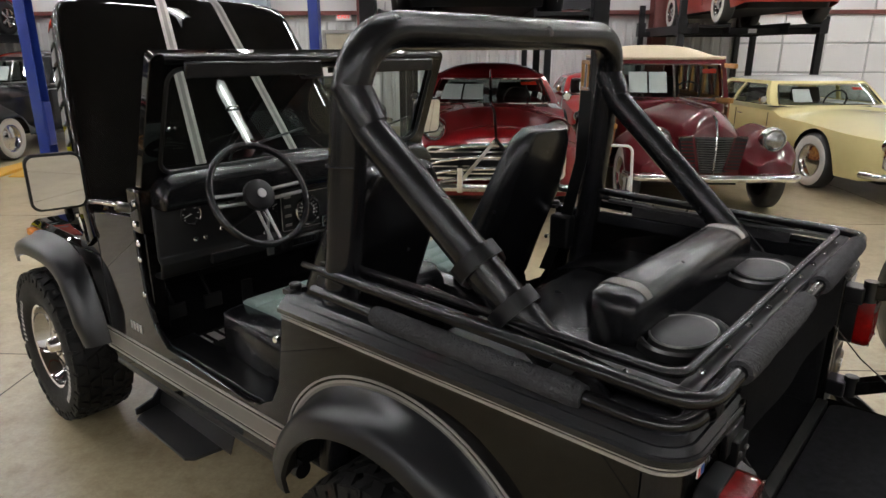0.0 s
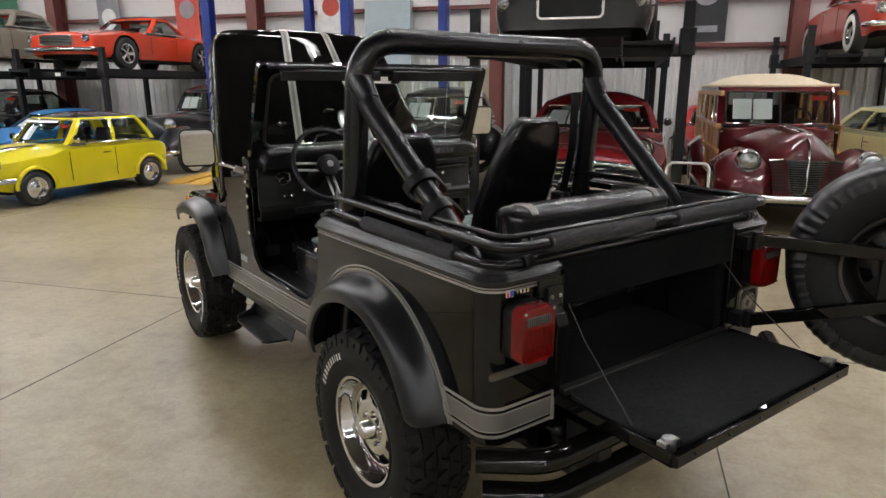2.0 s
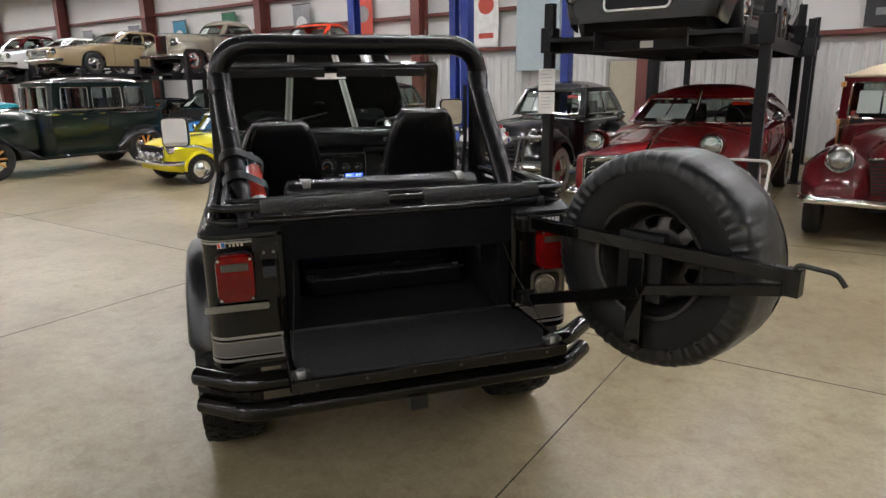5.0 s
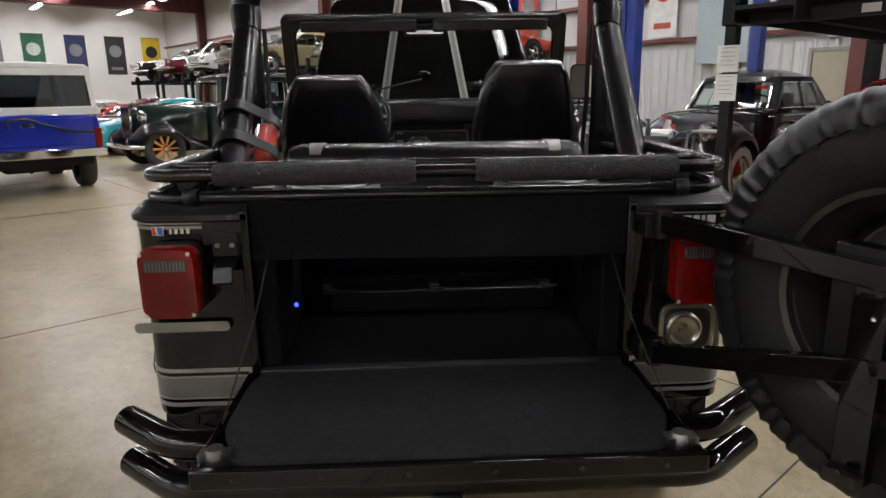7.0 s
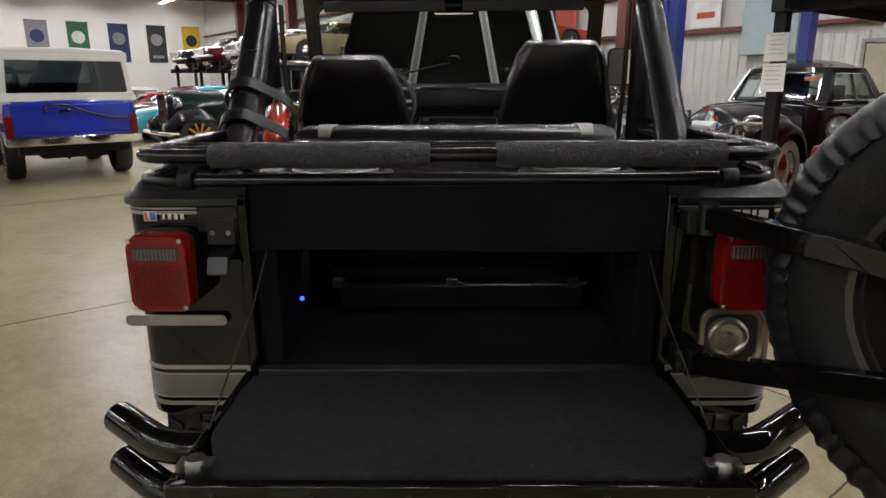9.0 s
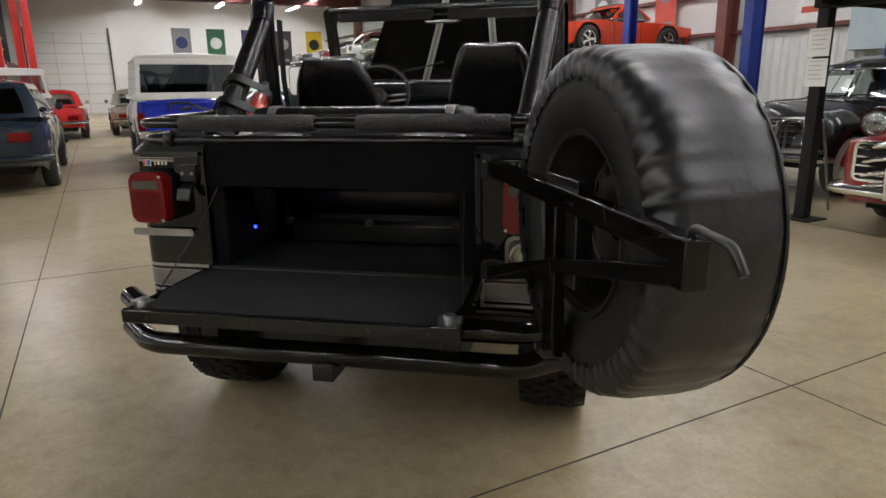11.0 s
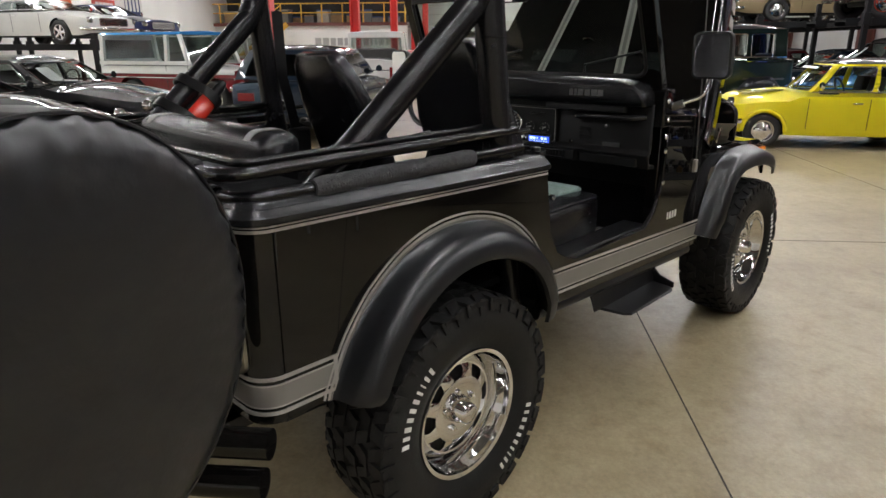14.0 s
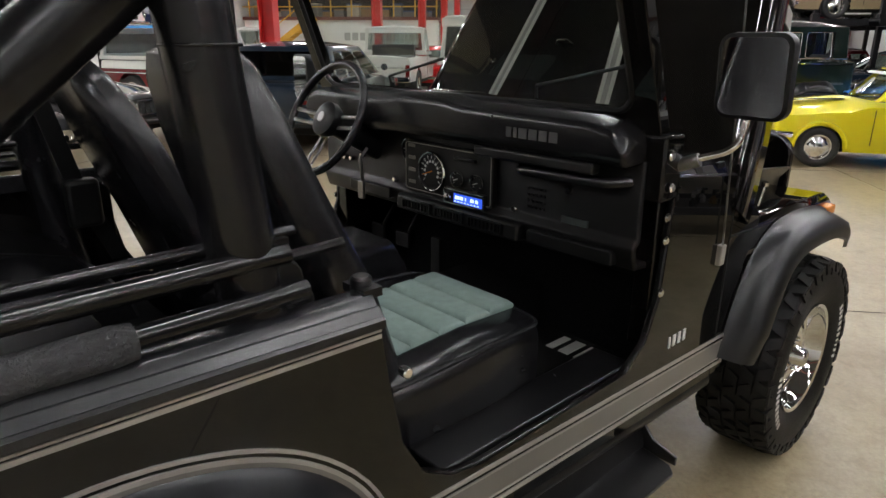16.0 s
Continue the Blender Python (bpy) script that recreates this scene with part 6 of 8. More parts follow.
def cabin(par, body_mat, roof_mat, yb, yt, wb, wt, zbelt, zroof, posts=(0.45,), split=False, paper=True, crown=0.06, glass=None, rc=0.13, a_post=0.05, c_post=0.10, top=0.85, open_top=False, screen_only=False, visor=False):
    """roof, pillars and glass of a car: yb = (rear, front) at the belt, yt at the roof"""
    zr = zroof - crown - 0.02

    def wid(t):
        return wb + (wt - wb) * t ** 1.5

    def yy(k, t):
        return yb[k] + (yt[k] - yb[k]) * (t ** 0.92 if k else t ** 1.15)

    def side(s):
        def fn(p, t, d):
            a, b = yy(0, t) + rc, yy(1, t) - rc
            return (s * (wid(t) - d), a + (b - a) * p, zbelt + (zr - zbelt) * t)
        return fn

    def end(k):
        sg = 1 if k else -1

        def fn(q, t, d):
            return (q * (wid(t) - d * abs(q)), yy(k, t) - sg * (rc * abs(q) ** 3.2 + d), zbelt + (zr - zbelt) * t)
        return fn
    F, R = end(1), end(0)
    qa, qc = 1 - 2.0 * a_post / max(0.5, wb), (0.80 if not open_top else 0.9)

    def put(name, m, mt, lab=""):
        return part(name, m, mt, par, lab, smooth=55)
    for s in (1, -1):
        S = side(s)
        put("pillar", patch(S, 1 - a_post, 1, 0, 1, 2, 8), body_mat)
        put("pillar", patch(F, s * qa, s, 0, 1, 3, 8), body_mat)
        if not screen_only:
            put("pillar", patch(S, 0, c_post, 0, 1, 3, 8), body_mat)
            put("pillar", patch(R, s * qc, s, 0, 1, 4, 8), body_mat)
            for p in posts:
                put("pillar", patch(S, p - 0.022, p + 0.022, 0, top, 2, 8), body_mat)
            put("roof_rail", patch(S, c_post, 1 - a_post, top, 1, 14, 3), body_mat)
            cuts = [c_post] + sorted(posts) + [1 - a_post]
            for a, b in zip(cuts, cuts[1:]):
                g = put("side_window", patch(S, a, b, 0, top, 6, 6, 0), glass or CAR_GLASS)
                g.visible_shadow = False
                ring = [S(a + (b - a) * x + dx, t, -0.004) for x, t, dx in ((0, 0.03, 0.02), (1, 0.03, -0.02), (1, top - 0.02, -0.02), (0, top - 0.02, 0.02))]
                put("window_trim", tube(ring, 0.007, 6, 0.05, closed=True), CHROME)
        put("belt_trim", tube([S(p / 10, 0.0, -0.008) for p in range(11)], 0.009, 6), CHROME)
    put("front_header", patch(F, -qa, qa, top, 1, 14, 3), body_mat)
    g = put("windscreen", patch(F, -qa, qa, 0, top, 14, 6, 0), glass or CAR_GLASS)
    g.visible_shadow = False
    ring = [F(-qa + 2 * qa * k / 10, 0.02, -0.008) for k in range(11)] + [F(qa - 2 * qa * k / 10, top, -0.008) for k in range(11)]
    put("windscreen_trim", tube(ring, 0.011, 6, 0.05, closed=True), CHROME)
    if not screen_only:
        put("rear_header", patch(R, -qc, qc, top, 1, 14, 3), body_mat)
        put("rear_panel", patch(R, -qc, qc, 0, 0.12, 14, 2), body_mat)
        g = put("rear_window", patch(R, -qc, qc, 0.12, top, 14, 6, 0), glass or CAR_GLASS)
        g.visible_shadow = False

        def roof_fn(q, r, d):
            a, b = R(q, 1, 0.0), F(q, 1, 0.0)
            y = a[1] + (b[1] - a[1]) * r
            return (q * (wt - d * 0.5), y, zr + (crown + 0.02) * (1 - abs(q) ** 3.0) * (1 - abs(2 * r - 1) ** 2.8) - d + 0.004)
        put("roof", patch(roof_fn, -1, 1, 0, 1, 16, 16, 0.025), roof_mat)
        if visor:
            put("roof_edge", tube([roof_fn(-1, 0.02, 0), roof_fn(-1, 0.5, 0)] + [roof_fn(-1 + k / 5, 1, 0) for k in range(11)] + [roof_fn(1, 0.5, 0), roof_fn(1, 0.02, 0)], 0.022, 8, 0.1), roof_mat)
    if split:
        put("centre_bar", patch(lambda q, t, d: F(q, t, d - 0.012), -0.02, 0.02, 0, top, 1, 6, 0.02), CHROME)
    r0, r1 = yb
    for x in (-0.42, 0.42):
        part("front_seat", loft([[(wb * x + px, r0 + (r1 - r0) * 0.46 + py - 0.10 * t, zbelt - 0.40 + (0.55 + (zroof - zbelt) * 0.1) * t) for px, py in rrect(wb * 0.62 * (1 - 0.25 * t * t), 0.14, 0.05, 3)] for t in (0, 0.4, 0.8, 0.95, 1.0)]), INTERIOR, par, smooth=50)
    part("rear_seat", box(-wb * 0.8, wb * 0.8, r0 + 0.18, r0 + 0.32, zbelt - 0.38, zbelt + 0.06), INTERIOR, par, bevel=0.05)
    part("dashboard", box(-wb * 0.86, wb * 0.86, r1 - 0.50, r1 - 0.22, zbelt - 0.16, zbelt - 0.01), INTERIOR, par, bevel=0.05)
    part("steering_wheel", tube([(wb * -0.42 + 0.18 * math.cos(a), r1 - 0.56 + 0.06 * math.sin(a), zbelt + 0.02 + 0.17 * math.sin(a)) for a in [2 * math.pi * k / 18 for k in range(18)]], 0.014, 6, closed=True), INTERIOR, par)
    part("cabin_floor", box(-wb * 0.94, wb * 0.94, r0 + 0.1, r1 - 0.1, zbelt - 0.45, zbelt - 0.41), INTERIOR, par, smooth=0)
    if paper:
        for q0 in ((0.34,) if not split else (0.12, 0.46)):
            part("price_sheet", patch(lambda q, t, d: F(q, t, d + 0.02), q0, q0 + 0.31, 0.14, 0.66, 3, 3, 0.002), WHITE_PAPER, par, "white sheet behind the windscreen", smooth=0)
        part("red_tag", patch(lambda q, t, d: F(q, t, d + 0.015), -0.80, -0.52, 0.62, 0.74, 2, 1, 0.002), RED_PAINT, par, "small red tag", smooth=0)


def bumper_bar(par, y, z, half, facing=1, r=0.06, mat_=None):
    s = facing
    b = part("front_bumper" if s > 0 else "rear_bumper", tube([(-half, y - s * 0.28, z), (-half * 0.95, y - s * 0.05, z), (0, y, z), (half * 0.95, y - s * 0.05, z), (half, y - s * 0.28, z)], r, 10, 0.15, flat=0.75), mat_ or CHROME, par, "chrome bumper", smooth=60)
    return b


def grille(par, y, z0, z1, half, nbars=6, vertical=False, surround=True, mat_=None):
    g = part("grille", slab(rrect(2 * half, z1 - z0, min(0.05, (z1 - z0) * 0.3), 4, 0, (z0 + z1) / 2), y - 0.03, y - 0.005, "y"), DARK_HOLE, par, "chrome barred grille")
    if surround:
        part("grille_ring", frame_slab(rrect(2 * half + 0.05, z1 - z0 + 0.05, 0.06, 4, 0, (z0 + z1) / 2), rrect(2 * half - 0.01, z1 - z0 - 0.01, 0.04, 4, 0, (z0 + z1) / 2), y - 0.02, y + 0.02, "y"), CHROME, g, bevel=0.006)
    for k in range(nbars):
        t = (k + 0.5) / nbars
        if vertical:
            x = -half + 2 * half * t
            part("grille_bar", box(x - 0.006, x + 0.006, y - 0.01, y + 0.012, z0, z1), mat_ or CHROME, g, smooth=0)
        else:
            z = z0 + (z1 - z0) * t
            part("grille_bar", box(-half, half, y - 0.01, y + 0.014, z - 0.008, z + 0.008), mat_ or CHROME, g, smooth=0)
    return g


def seams(par, y, w, z0, z1, s):
    part("door_gap", box(s * w - 0.004, s * w + 0.003, y - 0.004, y + 0.004, z0, z1), DARK_HOLE, par, smooth=0)


def slab_car(label, m, color, name="car", L=4.6, Wd=1.8, wb=2.7, wr=0.32, belt=0.90, roof=1.38, hood=(0.78, 0.92), tail=(0.80, 0.90), yb=(-1.35, 0.75), yt=(-0.85, 0.15), wheels="steel", lamps=1, two_tone=None,
             posts=(0.48,), front_over=None, grille_z=(0.50, 0.66), grille_w=0.5, nbars=5, z=0.0, rw=0.20, chrome=True, paper=True, tail_color=None, lower=None, bumper=True, lamp_r=0.085, glass=None, mirror=True, vertical=False, zbot=0.24, topround=0.05, dome=0.10, cab={}, nose=0.16):
    """a car with full-width sides"""
    ob = thing(name, label, "car", m)
    pm = color
    fo = front_over or (L - wb) / 2
    yf, yr = L / 2 - fo, L / 2 - fo - wb
    hw = Wd / 2
    arches = [(yf, wr * 1.16), (yr, wr * 1.16)]
    body = shell(-L / 2, L / 2, [(-L / 2, hw * 0.93), (-L / 2 + 0.6, hw), (L / 2 - 0.8, hw), (L / 2, hw * 0.92)], [(-L / 2, zbot + 0.10), (-L / 2 + 0.4, zbot), (L / 2 - 0.4, zbot), (L / 2, zbot + 0.06)],
                 [(-L / 2, tail[0] - 0.10), (yb[0], belt - 0.07), (yb[1], belt - 0.07), (yb[1] + 0.25, hood[1] - dome), (L / 2, hood[0] - dome)],
                 [(-L / 2, tail[0]), (-L / 2 + 0.3, (tail[0] + tail[1]) / 2), (yb[0] - 0.1, tail[1]), (yb[0] + 0.05, belt), (yb[1] - 0.05, belt), (yb[1] + 0.15, hood[1]), (L / 2 - 0.15, hood[0]), (L / 2, hood[0] - 0.05)], arches, wr, nose=nose)
    part("body", body, pm, ob, smooth=38)
    if lower:
        for s in (1, -1):
            part("lower_band", box(s * hw - 0.012, s * hw + 0.004, yr + wr * 1.2, yf - wr * 1.2, zbot + 0.02, zbot + 0.22), lower, ob, smooth=0)
    cabin(ob, pm, two_tone or pm, yb, yt, hw * 0.90, hw * 0.74, belt - 0.005, roof, posts, paper=paper, crown=topround, glass=glass, **cab)
    for sx in (1, -1):
        for y in (yf, yr):
            car_wheel(ob, sx * (hw - rw * 0.5 - 0.01), y, wr, rw, wheels)
        for k in range(lamps):
            lamp(ob, sx * (hw * 0.78 - k * lamp_r * 2.2), L / 2 - 0.02, hood[0] - 0.16, lamp_r)
        part("tail_lamp", box(sx * hw * 0.62 - 0.13, sx * hw * 0.62 + 0.13, -L / 2 - 0.012, -L / 2 + 0.03, tail[0] - 0.26, tail[0] - 0.14), RED_LENS, ob, "red tail lamp", bevel=0.01)
        part("door_handle", box(sx * hw - 0.01, sx * hw + 0.02, -0.25, -0.12, belt - 0.17, belt - 0.15), CHROME, ob, bevel=0.004)
        seams(ob, yb[1] - 0.05, hw * 0.985, zbot + 0.1, belt - 0.1, sx)
        seams(ob, -0.35, hw * 0.985, zbot + 0.1, belt - 0.1, sx)
        if mirror:
            part("side_mirror", disc(0.06, 0, 0.05, 14, "y", 0.015).move(pose(sx * (hw + 0.02), yb[1] - 0.2, belt + 0.08)), CHROME if chrome else pm, ob)
    g = grille(ob, L / 2 + 0.01, grille_z[0], grille_z[1], grille_w * hw, nbars, vertical)
    if bumper:
        bumper_bar(ob, L / 2 + 0.08, grille_z[0] - 0.10, hw * 0.96, 1, 0.06, CHROME if chrome else pm)
        bumper_bar(ob, -L / 2 - 0.08, 0.48, hw * 0.96, -1, 0.06, CHROME if chrome else pm)
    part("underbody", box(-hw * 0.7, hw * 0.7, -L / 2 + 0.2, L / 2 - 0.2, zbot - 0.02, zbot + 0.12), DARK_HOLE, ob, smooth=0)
    return ob


def fender_car(label, m, color, name="vintage_car", L=4.9, Wd=1.85, wb=2.95, wr=0.36, belt=1.12, roof=1.70, body_w=0.62, hood_w=0.40, hood_z=1.10, yb=(-1.5, 0.55), yt=(-1.15, 0.28), wheels="white", fender_top=0.88, wood=False, roof_mat=None,
               posts=(0.5,), grille_w=0.25, grille_z=(0.42, 1.0), lamp_z=0.82, lamp_x=0.62, freestanding=False, tail_slope=True, nbars=14, vertical=True, paper=True, rw=0.17, boxy=False, lamp_r=0.11, fmat=None, split=True, bumper_mat=None, cab={}, plain_nose=False):
    """a car with separate wings over the wheels"""
    ob = thing(name, label, "car", m)
    yf, yr = L / 2 - 0.72, L / 2 - 0.72 - wb
    fm = fmat or color
    w0 = body_w
    body = shell(-L / 2 + (0.12 if not boxy else 0.25), yb[1] + 0.12, [(-L / 2, w0 * 0.55 if tail_slope else w0 * 0.93), (-L / 2 + 0.9, w0 * 0.95), (yb[1] - 0.2, w0), (yb[1] + 0.12, w0 * 0.93)], [(-3, 0.36), (3, 0.36)],
                 [(-L / 2, 0.62 if tail_slope else belt - 0.06), (yb[0] - 0.1, belt - 0.06), (3, belt - 0.06)], [(-L / 2, 0.70 if tail_slope else belt), (yb[0] - 0.15, belt - 0.02), (yb[0], belt), (3, belt)], [], wr, nose=0.2)
    part("body", body, color, ob, smooth=40)
    hood = shell(yb[1] + 0.10, L / 2 - 0.30, [(yb[1], w0 * 0.86), (L / 2 - 0.6, hood_w), (L / 2 - 0.3, hood_w * 0.8)], [(-3, 0.5), (3, 0.5)], [(yb[1], belt - 0.16), (L / 2, hood_z - 0.30)], [(yb[1], belt + 0.01), (L / 2 - 0.5, hood_z), (L / 2 - 0.3, hood_z - 0.06)], [], wr, nose=0.25, crown=0.6)
    part("hood", hood, color, ob, smooth=50)
    for s in (1, -1):
        fw = (Wd / 2 - hood_w) / 2 + 0.04
        fx = s * (Wd / 2 - fw)
        ft = fender_top
        ff = shell(yf - 0.95, yf + 0.62, [(yf - 0.95, fw * 0.6), (yf - 0.3, fw), (yf + 0.35, fw), (yf + 0.62, fw * 0.6)], [(yf - 0.95, 0.34), (yf - 0.4, 0.36), (yf + 0.3, 0.40), (yf + 0.62, 0.50)], [(yf - 0.95, 0.36), (yf - 0.55, 0.50), (yf - 0.2, ft - 0.20), (yf + 0.2, ft - 0.20), (yf + 0.62, 0.58)], [(yf - 0.95, 0.40), (yf - 0.55, 0.62), (yf - 0.1, ft), (yf + 0.25, ft - 0.02), (yf + 0.62, 0.66)], [(yf, wr * 1.15)], wr, cx=fx, tuck=0.02, nose=0.18, crown=0.55)
        part("front_wing", ff, fm, ob, "rounded wing", smooth=60)
        rf = shell(yr - 0.62, yr + 0.62, [(yr - 0.62, fw * 0.6), (yr - 0.2, fw * 0.95), (yr + 0.25, fw * 0.95), (yr + 0.62, fw * 0.5)], [(yr - 0.62, 0.34), (yr + 0.62, 0.34)], [(yr - 0.62, 0.42), (yr - 0.15, ft - 0.22), (yr + 0.2, ft - 0.22), (yr + 0.62, 0.45)], [(yr - 0.62, 0.48), (yr - 0.15, ft - 0.04), (yr + 0.2, ft - 0.06), (yr + 0.62, 0.52)], [(yr, wr * 1.12)], wr, cx=s * (Wd / 2 - fw * 0.95), tuck=0.02, nose=0.18, crown=0.55)
        part("rear_wing", rf, fm, ob, "rounded wing", smooth=60)
        part("running_board", box(s * (Wd / 2 - 0.09) - 0.13, s * (Wd / 2 - 0.09) + 0.09, yr + 0.5, yf - 0.75, 0.32, 0.37), fm, ob, bevel=0.01)
        for y in (yf, yr):
            car_wheel(ob, s * (Wd / 2 - rw * 0.5 - 0.05), y, wr, rw, wheels)
        lx = s * lamp_x
        if freestanding:
            part("lamp_shell", lathe([(0.0001, -0.16), (lamp_r * 0.6, -0.12), (lamp_r, -0.02), (lamp_r, 0.02)], 20, "y").move(pose(lx, yf + 0.30, lamp_z)), CHROME, ob, smooth=60)
            lamp(ob, lx, yf + 0.31, lamp_z, lamp_r)
        else:
            lamp(ob, lx, yf + 0.50, lamp_z, lamp_r)
        part("side_strip", box(s * w0 * 0.95 - 0.004, s * w0 * 0.95 + 0.03, yb[0], yb[1], belt - 0.10, belt - 0.085), CHROME, ob, smooth=0)
        part("door_handle", box(s * w0 - 0.01, s * w0 + 0.04, -0.30, -0.20, belt - 0.2, belt - 0.18), CHROME, ob, bevel=0.004)
        for y in (yb[1] - 0.08, (yb[0] + yb[1]) / 2):
            seams(ob, y, w0 * 1.0, 0.45, belt - 0.08, s)
        if wood:
            for k in range(5):
                y0 = -L / 2 + 0.25 + k * 0.56
                part("wood_panel", box(s * w0 * 0.99, s * (w0 + 0.012), y0 + 0.03, y0 + 0.49, 0.55, belt - 0.06), MAPLE, ob, "dark wood panel", smooth=0)
                part("wood_post", box(s * w0 * 0.98, s * (w0 + 0.035), y0 - 0.035, y0 + 0.035, 0.45, roof - 0.24), ASH, ob, "pale ash post", bevel=0.008)
            for zz in (0.47, 0.80, belt - 0.03, roof - 0.26):
                part("wood_rail", box(s * w0 * 0.98, s * (w0 + 0.03), -L / 2 + 0.22, yb[1], zz - 0.03, zz + 0.03), ASH, ob, "pale ash rail", bevel=0.008)
    cabin(ob, color, roof_mat or color, yb, yt, w0 * (1.03 if wood else 0.99 if boxy else 0.95), w0 * (1.02 if wood else 0.98 if boxy else 0.82), belt, roof, posts, split=split, paper=paper, crown=0.15 if wood else 0.10, **cab)
    if not plain_nose:
        grille(ob, L / 2 - 0.27, grille_z[0], grille_z[1], grille_w, nbars, vertical)
    part("valance", loft([[(x, y, zz) for x, zz in ((-hood_w - 0.2, 0.40), (-hood_w - 0.1, 0.66), (hood_w + 0.1, 0.66), (hood_w + 0.2, 0.40))] for y in (L / 2 - 0.62, L / 2 - 0.36)]), fm, ob, bevel=0.03)
    bumper_bar(ob, L / 2 - 0.02, 0.46, Wd / 2 - 0.03, 1, 0.055, bumper_mat)
    bumper_bar(ob, -L / 2 - 0.02, 0.46, Wd / 2 - 0.05, -1, 0.055, bumper_mat)
    part("hood_strip", tube([(0, yb[1] + 0.2, belt + 0.022), (0, L / 2 - 0.5, hood_z + 0.012), (0, L / 2 - 0.3, hood_z - 0.02)], 0.011, 8), CHROME, ob)
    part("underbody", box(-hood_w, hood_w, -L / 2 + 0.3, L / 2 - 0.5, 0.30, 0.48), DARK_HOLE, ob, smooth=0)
    return ob


def box_truck(label, m, color, name="off_roader", L=3.95, Wd=1.75, wb=2.34, wr=0.39, belt=1.18, roof=1.88, hood=1.12, top_mat=None, upper=None, bed=False, lid=None):
    """a boxy off-roader with an upright cabin"""
    ob = thing(name, label, "car", m)
    hw = Wd / 2
    yf, yr = L / 2 - 0.68, L / 2 - 0.68 - wb
    arches = [(yf, wr * 1.18), (yr, wr * 1.18)]
    body = shell(-L / 2, L / 2, [(-3, hw), (3, hw)], [(-3, 0.55), (3, 0.55)], [(-L / 2, belt - 0.05), (0.5, belt - 0.05), (0.75, hood - 0.06), (L / 2, hood - 0.08)], [(-L / 2, belt), (0.55, belt), (0.8, hood), (L / 2, hood - 0.02)], arches, wr, nose=0.03, tuck=0.02)
    part("body", body, color, ob, smooth=35)
    if upper:
        part("upper_body", shell(-L / 2 - 0.003, L / 2 - 0.05, [(-3, hw + 0.004), (3, hw + 0.004)], [(-3, belt - 0.21), (3, belt - 0.21)], [(-L / 2, belt - 0.046), (0.5, belt - 0.046), (0.75, hood - 0.056), (L / 2, hood - 0.076)], [(-L / 2, belt + 0.004), (0.55, belt + 0.004), (0.8, hood + 0.004), (L / 2, hood - 0.016)], [], wr, nose=0.03, tuck=0.0), upper, ob, "white upper body and hood", smooth=35)
    part("body_band", M().join(box(-hw - 0.004, hw + 0.004, -L / 2 - 0.004, L / 2 + 0.004, belt - 0.30, belt - 0.285)), CHROME, ob, smooth=0)
    tm = top_mat or color
    c0 = -L / 2 + 0.02 if not bed else 0.0 - 0.15
    for s in (1, -1):
        for y0, y1, o in ((c0, c0 + 0.10, 0.0), (0.0, 0.09, 0.0), (0.62, 0.70, -0.24)):
            part("pillar", loft([[(s * (hw - 0.10 - 0.06 * t), y + o * t, belt + (roof - belt - 0.05) * t) if i < 2 else (s * (hw - 0.03 - 0.06 * t), y + o * t, belt + (roof - belt - 0.05) * t) for i, y in enumerate((y0, y1, y1, y0))] for t in (0, 1)]), tm, ob, smooth=0)
        part("quarter_sill", box(s * hw - 0.05 if s > 0 else s * hw - 0.01, s * hw + 0.01 if s > 0 else s * hw + 0.05, c0, 0.70, belt - 0.02, belt + 0.06), tm, ob, bevel=0.01)
        for a, b in ((c0 + 0.1, 0.02), (0.09, 0.62)):
            pane(ob, [(s * (hw - 0.035), a, belt + 0.05), (s * (hw - 0.035), b, belt + 0.05), (s * (hw - 0.09), b - (0.2 if b > 0.5 else 0), roof - 0.08), (s * (hw - 0.09), a, roof - 0.08)], "side_window")
        for y in (yf, yr):
            car_wheel(ob, s * (hw - 0.13), y, wr, 0.24, "spoke")
        lamp(ob, s * 0.58, L / 2 - 0.005, hood - 0.22, 0.095)
        part("tail_lamp", box(s * (hw - 0.07) - 0.05, s * (hw - 0.07) + 0.05, -L / 2 - 0.02, -L / 2 + 0.02, belt - 0.50, belt - 0.22), RED_LENS, ob, "red tail lamp", bevel=0.012)
        seams(ob, 0.05, hw, 0.62, belt, s)
        seams(ob, 0.68, hw, 0.62, belt, s)
    part("roof", loft([[(x, y, z) for x, z in ((-hw + 0.07, roof - 0.06), (-hw + 0.12, roof), (0, roof + 0.03), (hw - 0.12, roof), (hw - 0.07, roof - 0.06))] for y in (c0 - 0.01, c0 + 0.05, 0.40, 0.47)]), lid or tm, ob, bevel=0.02)
    part("rear_header", box(-hw + 0.06, hw - 0.06, c0 - 0.005, c0 + 0.05, roof - 0.16, roof - 0.03), tm, ob, bevel=0.01)
    part("rear_sill", box(-hw + 0.02, hw - 0.02, c0 - 0.005, c0 + 0.05, belt - 0.02, belt + 0.10), tm, ob, bevel=0.01)
    pane(ob, [(-hw + 0.1, c0, belt + 0.09), (hw - 0.1, c0, belt + 0.09), (hw - 0.14, c0, roof - 0.14), (-hw + 0.14, c0, roof - 0.14)], "rear_window", PRIVACY_GLASS if not bed else None)
    pane(ob, [(-hw + 0.06, 0.68, belt), (hw - 0.06, 0.68, belt), (hw - 0.12, 0.45, roof - 0.06), (-hw + 0.12, 0.45, roof - 0.06)], "windscreen")
    grille(ob, L / 2 + 0.01, hood - 0.32, hood - 0.12, 0.44, 6)
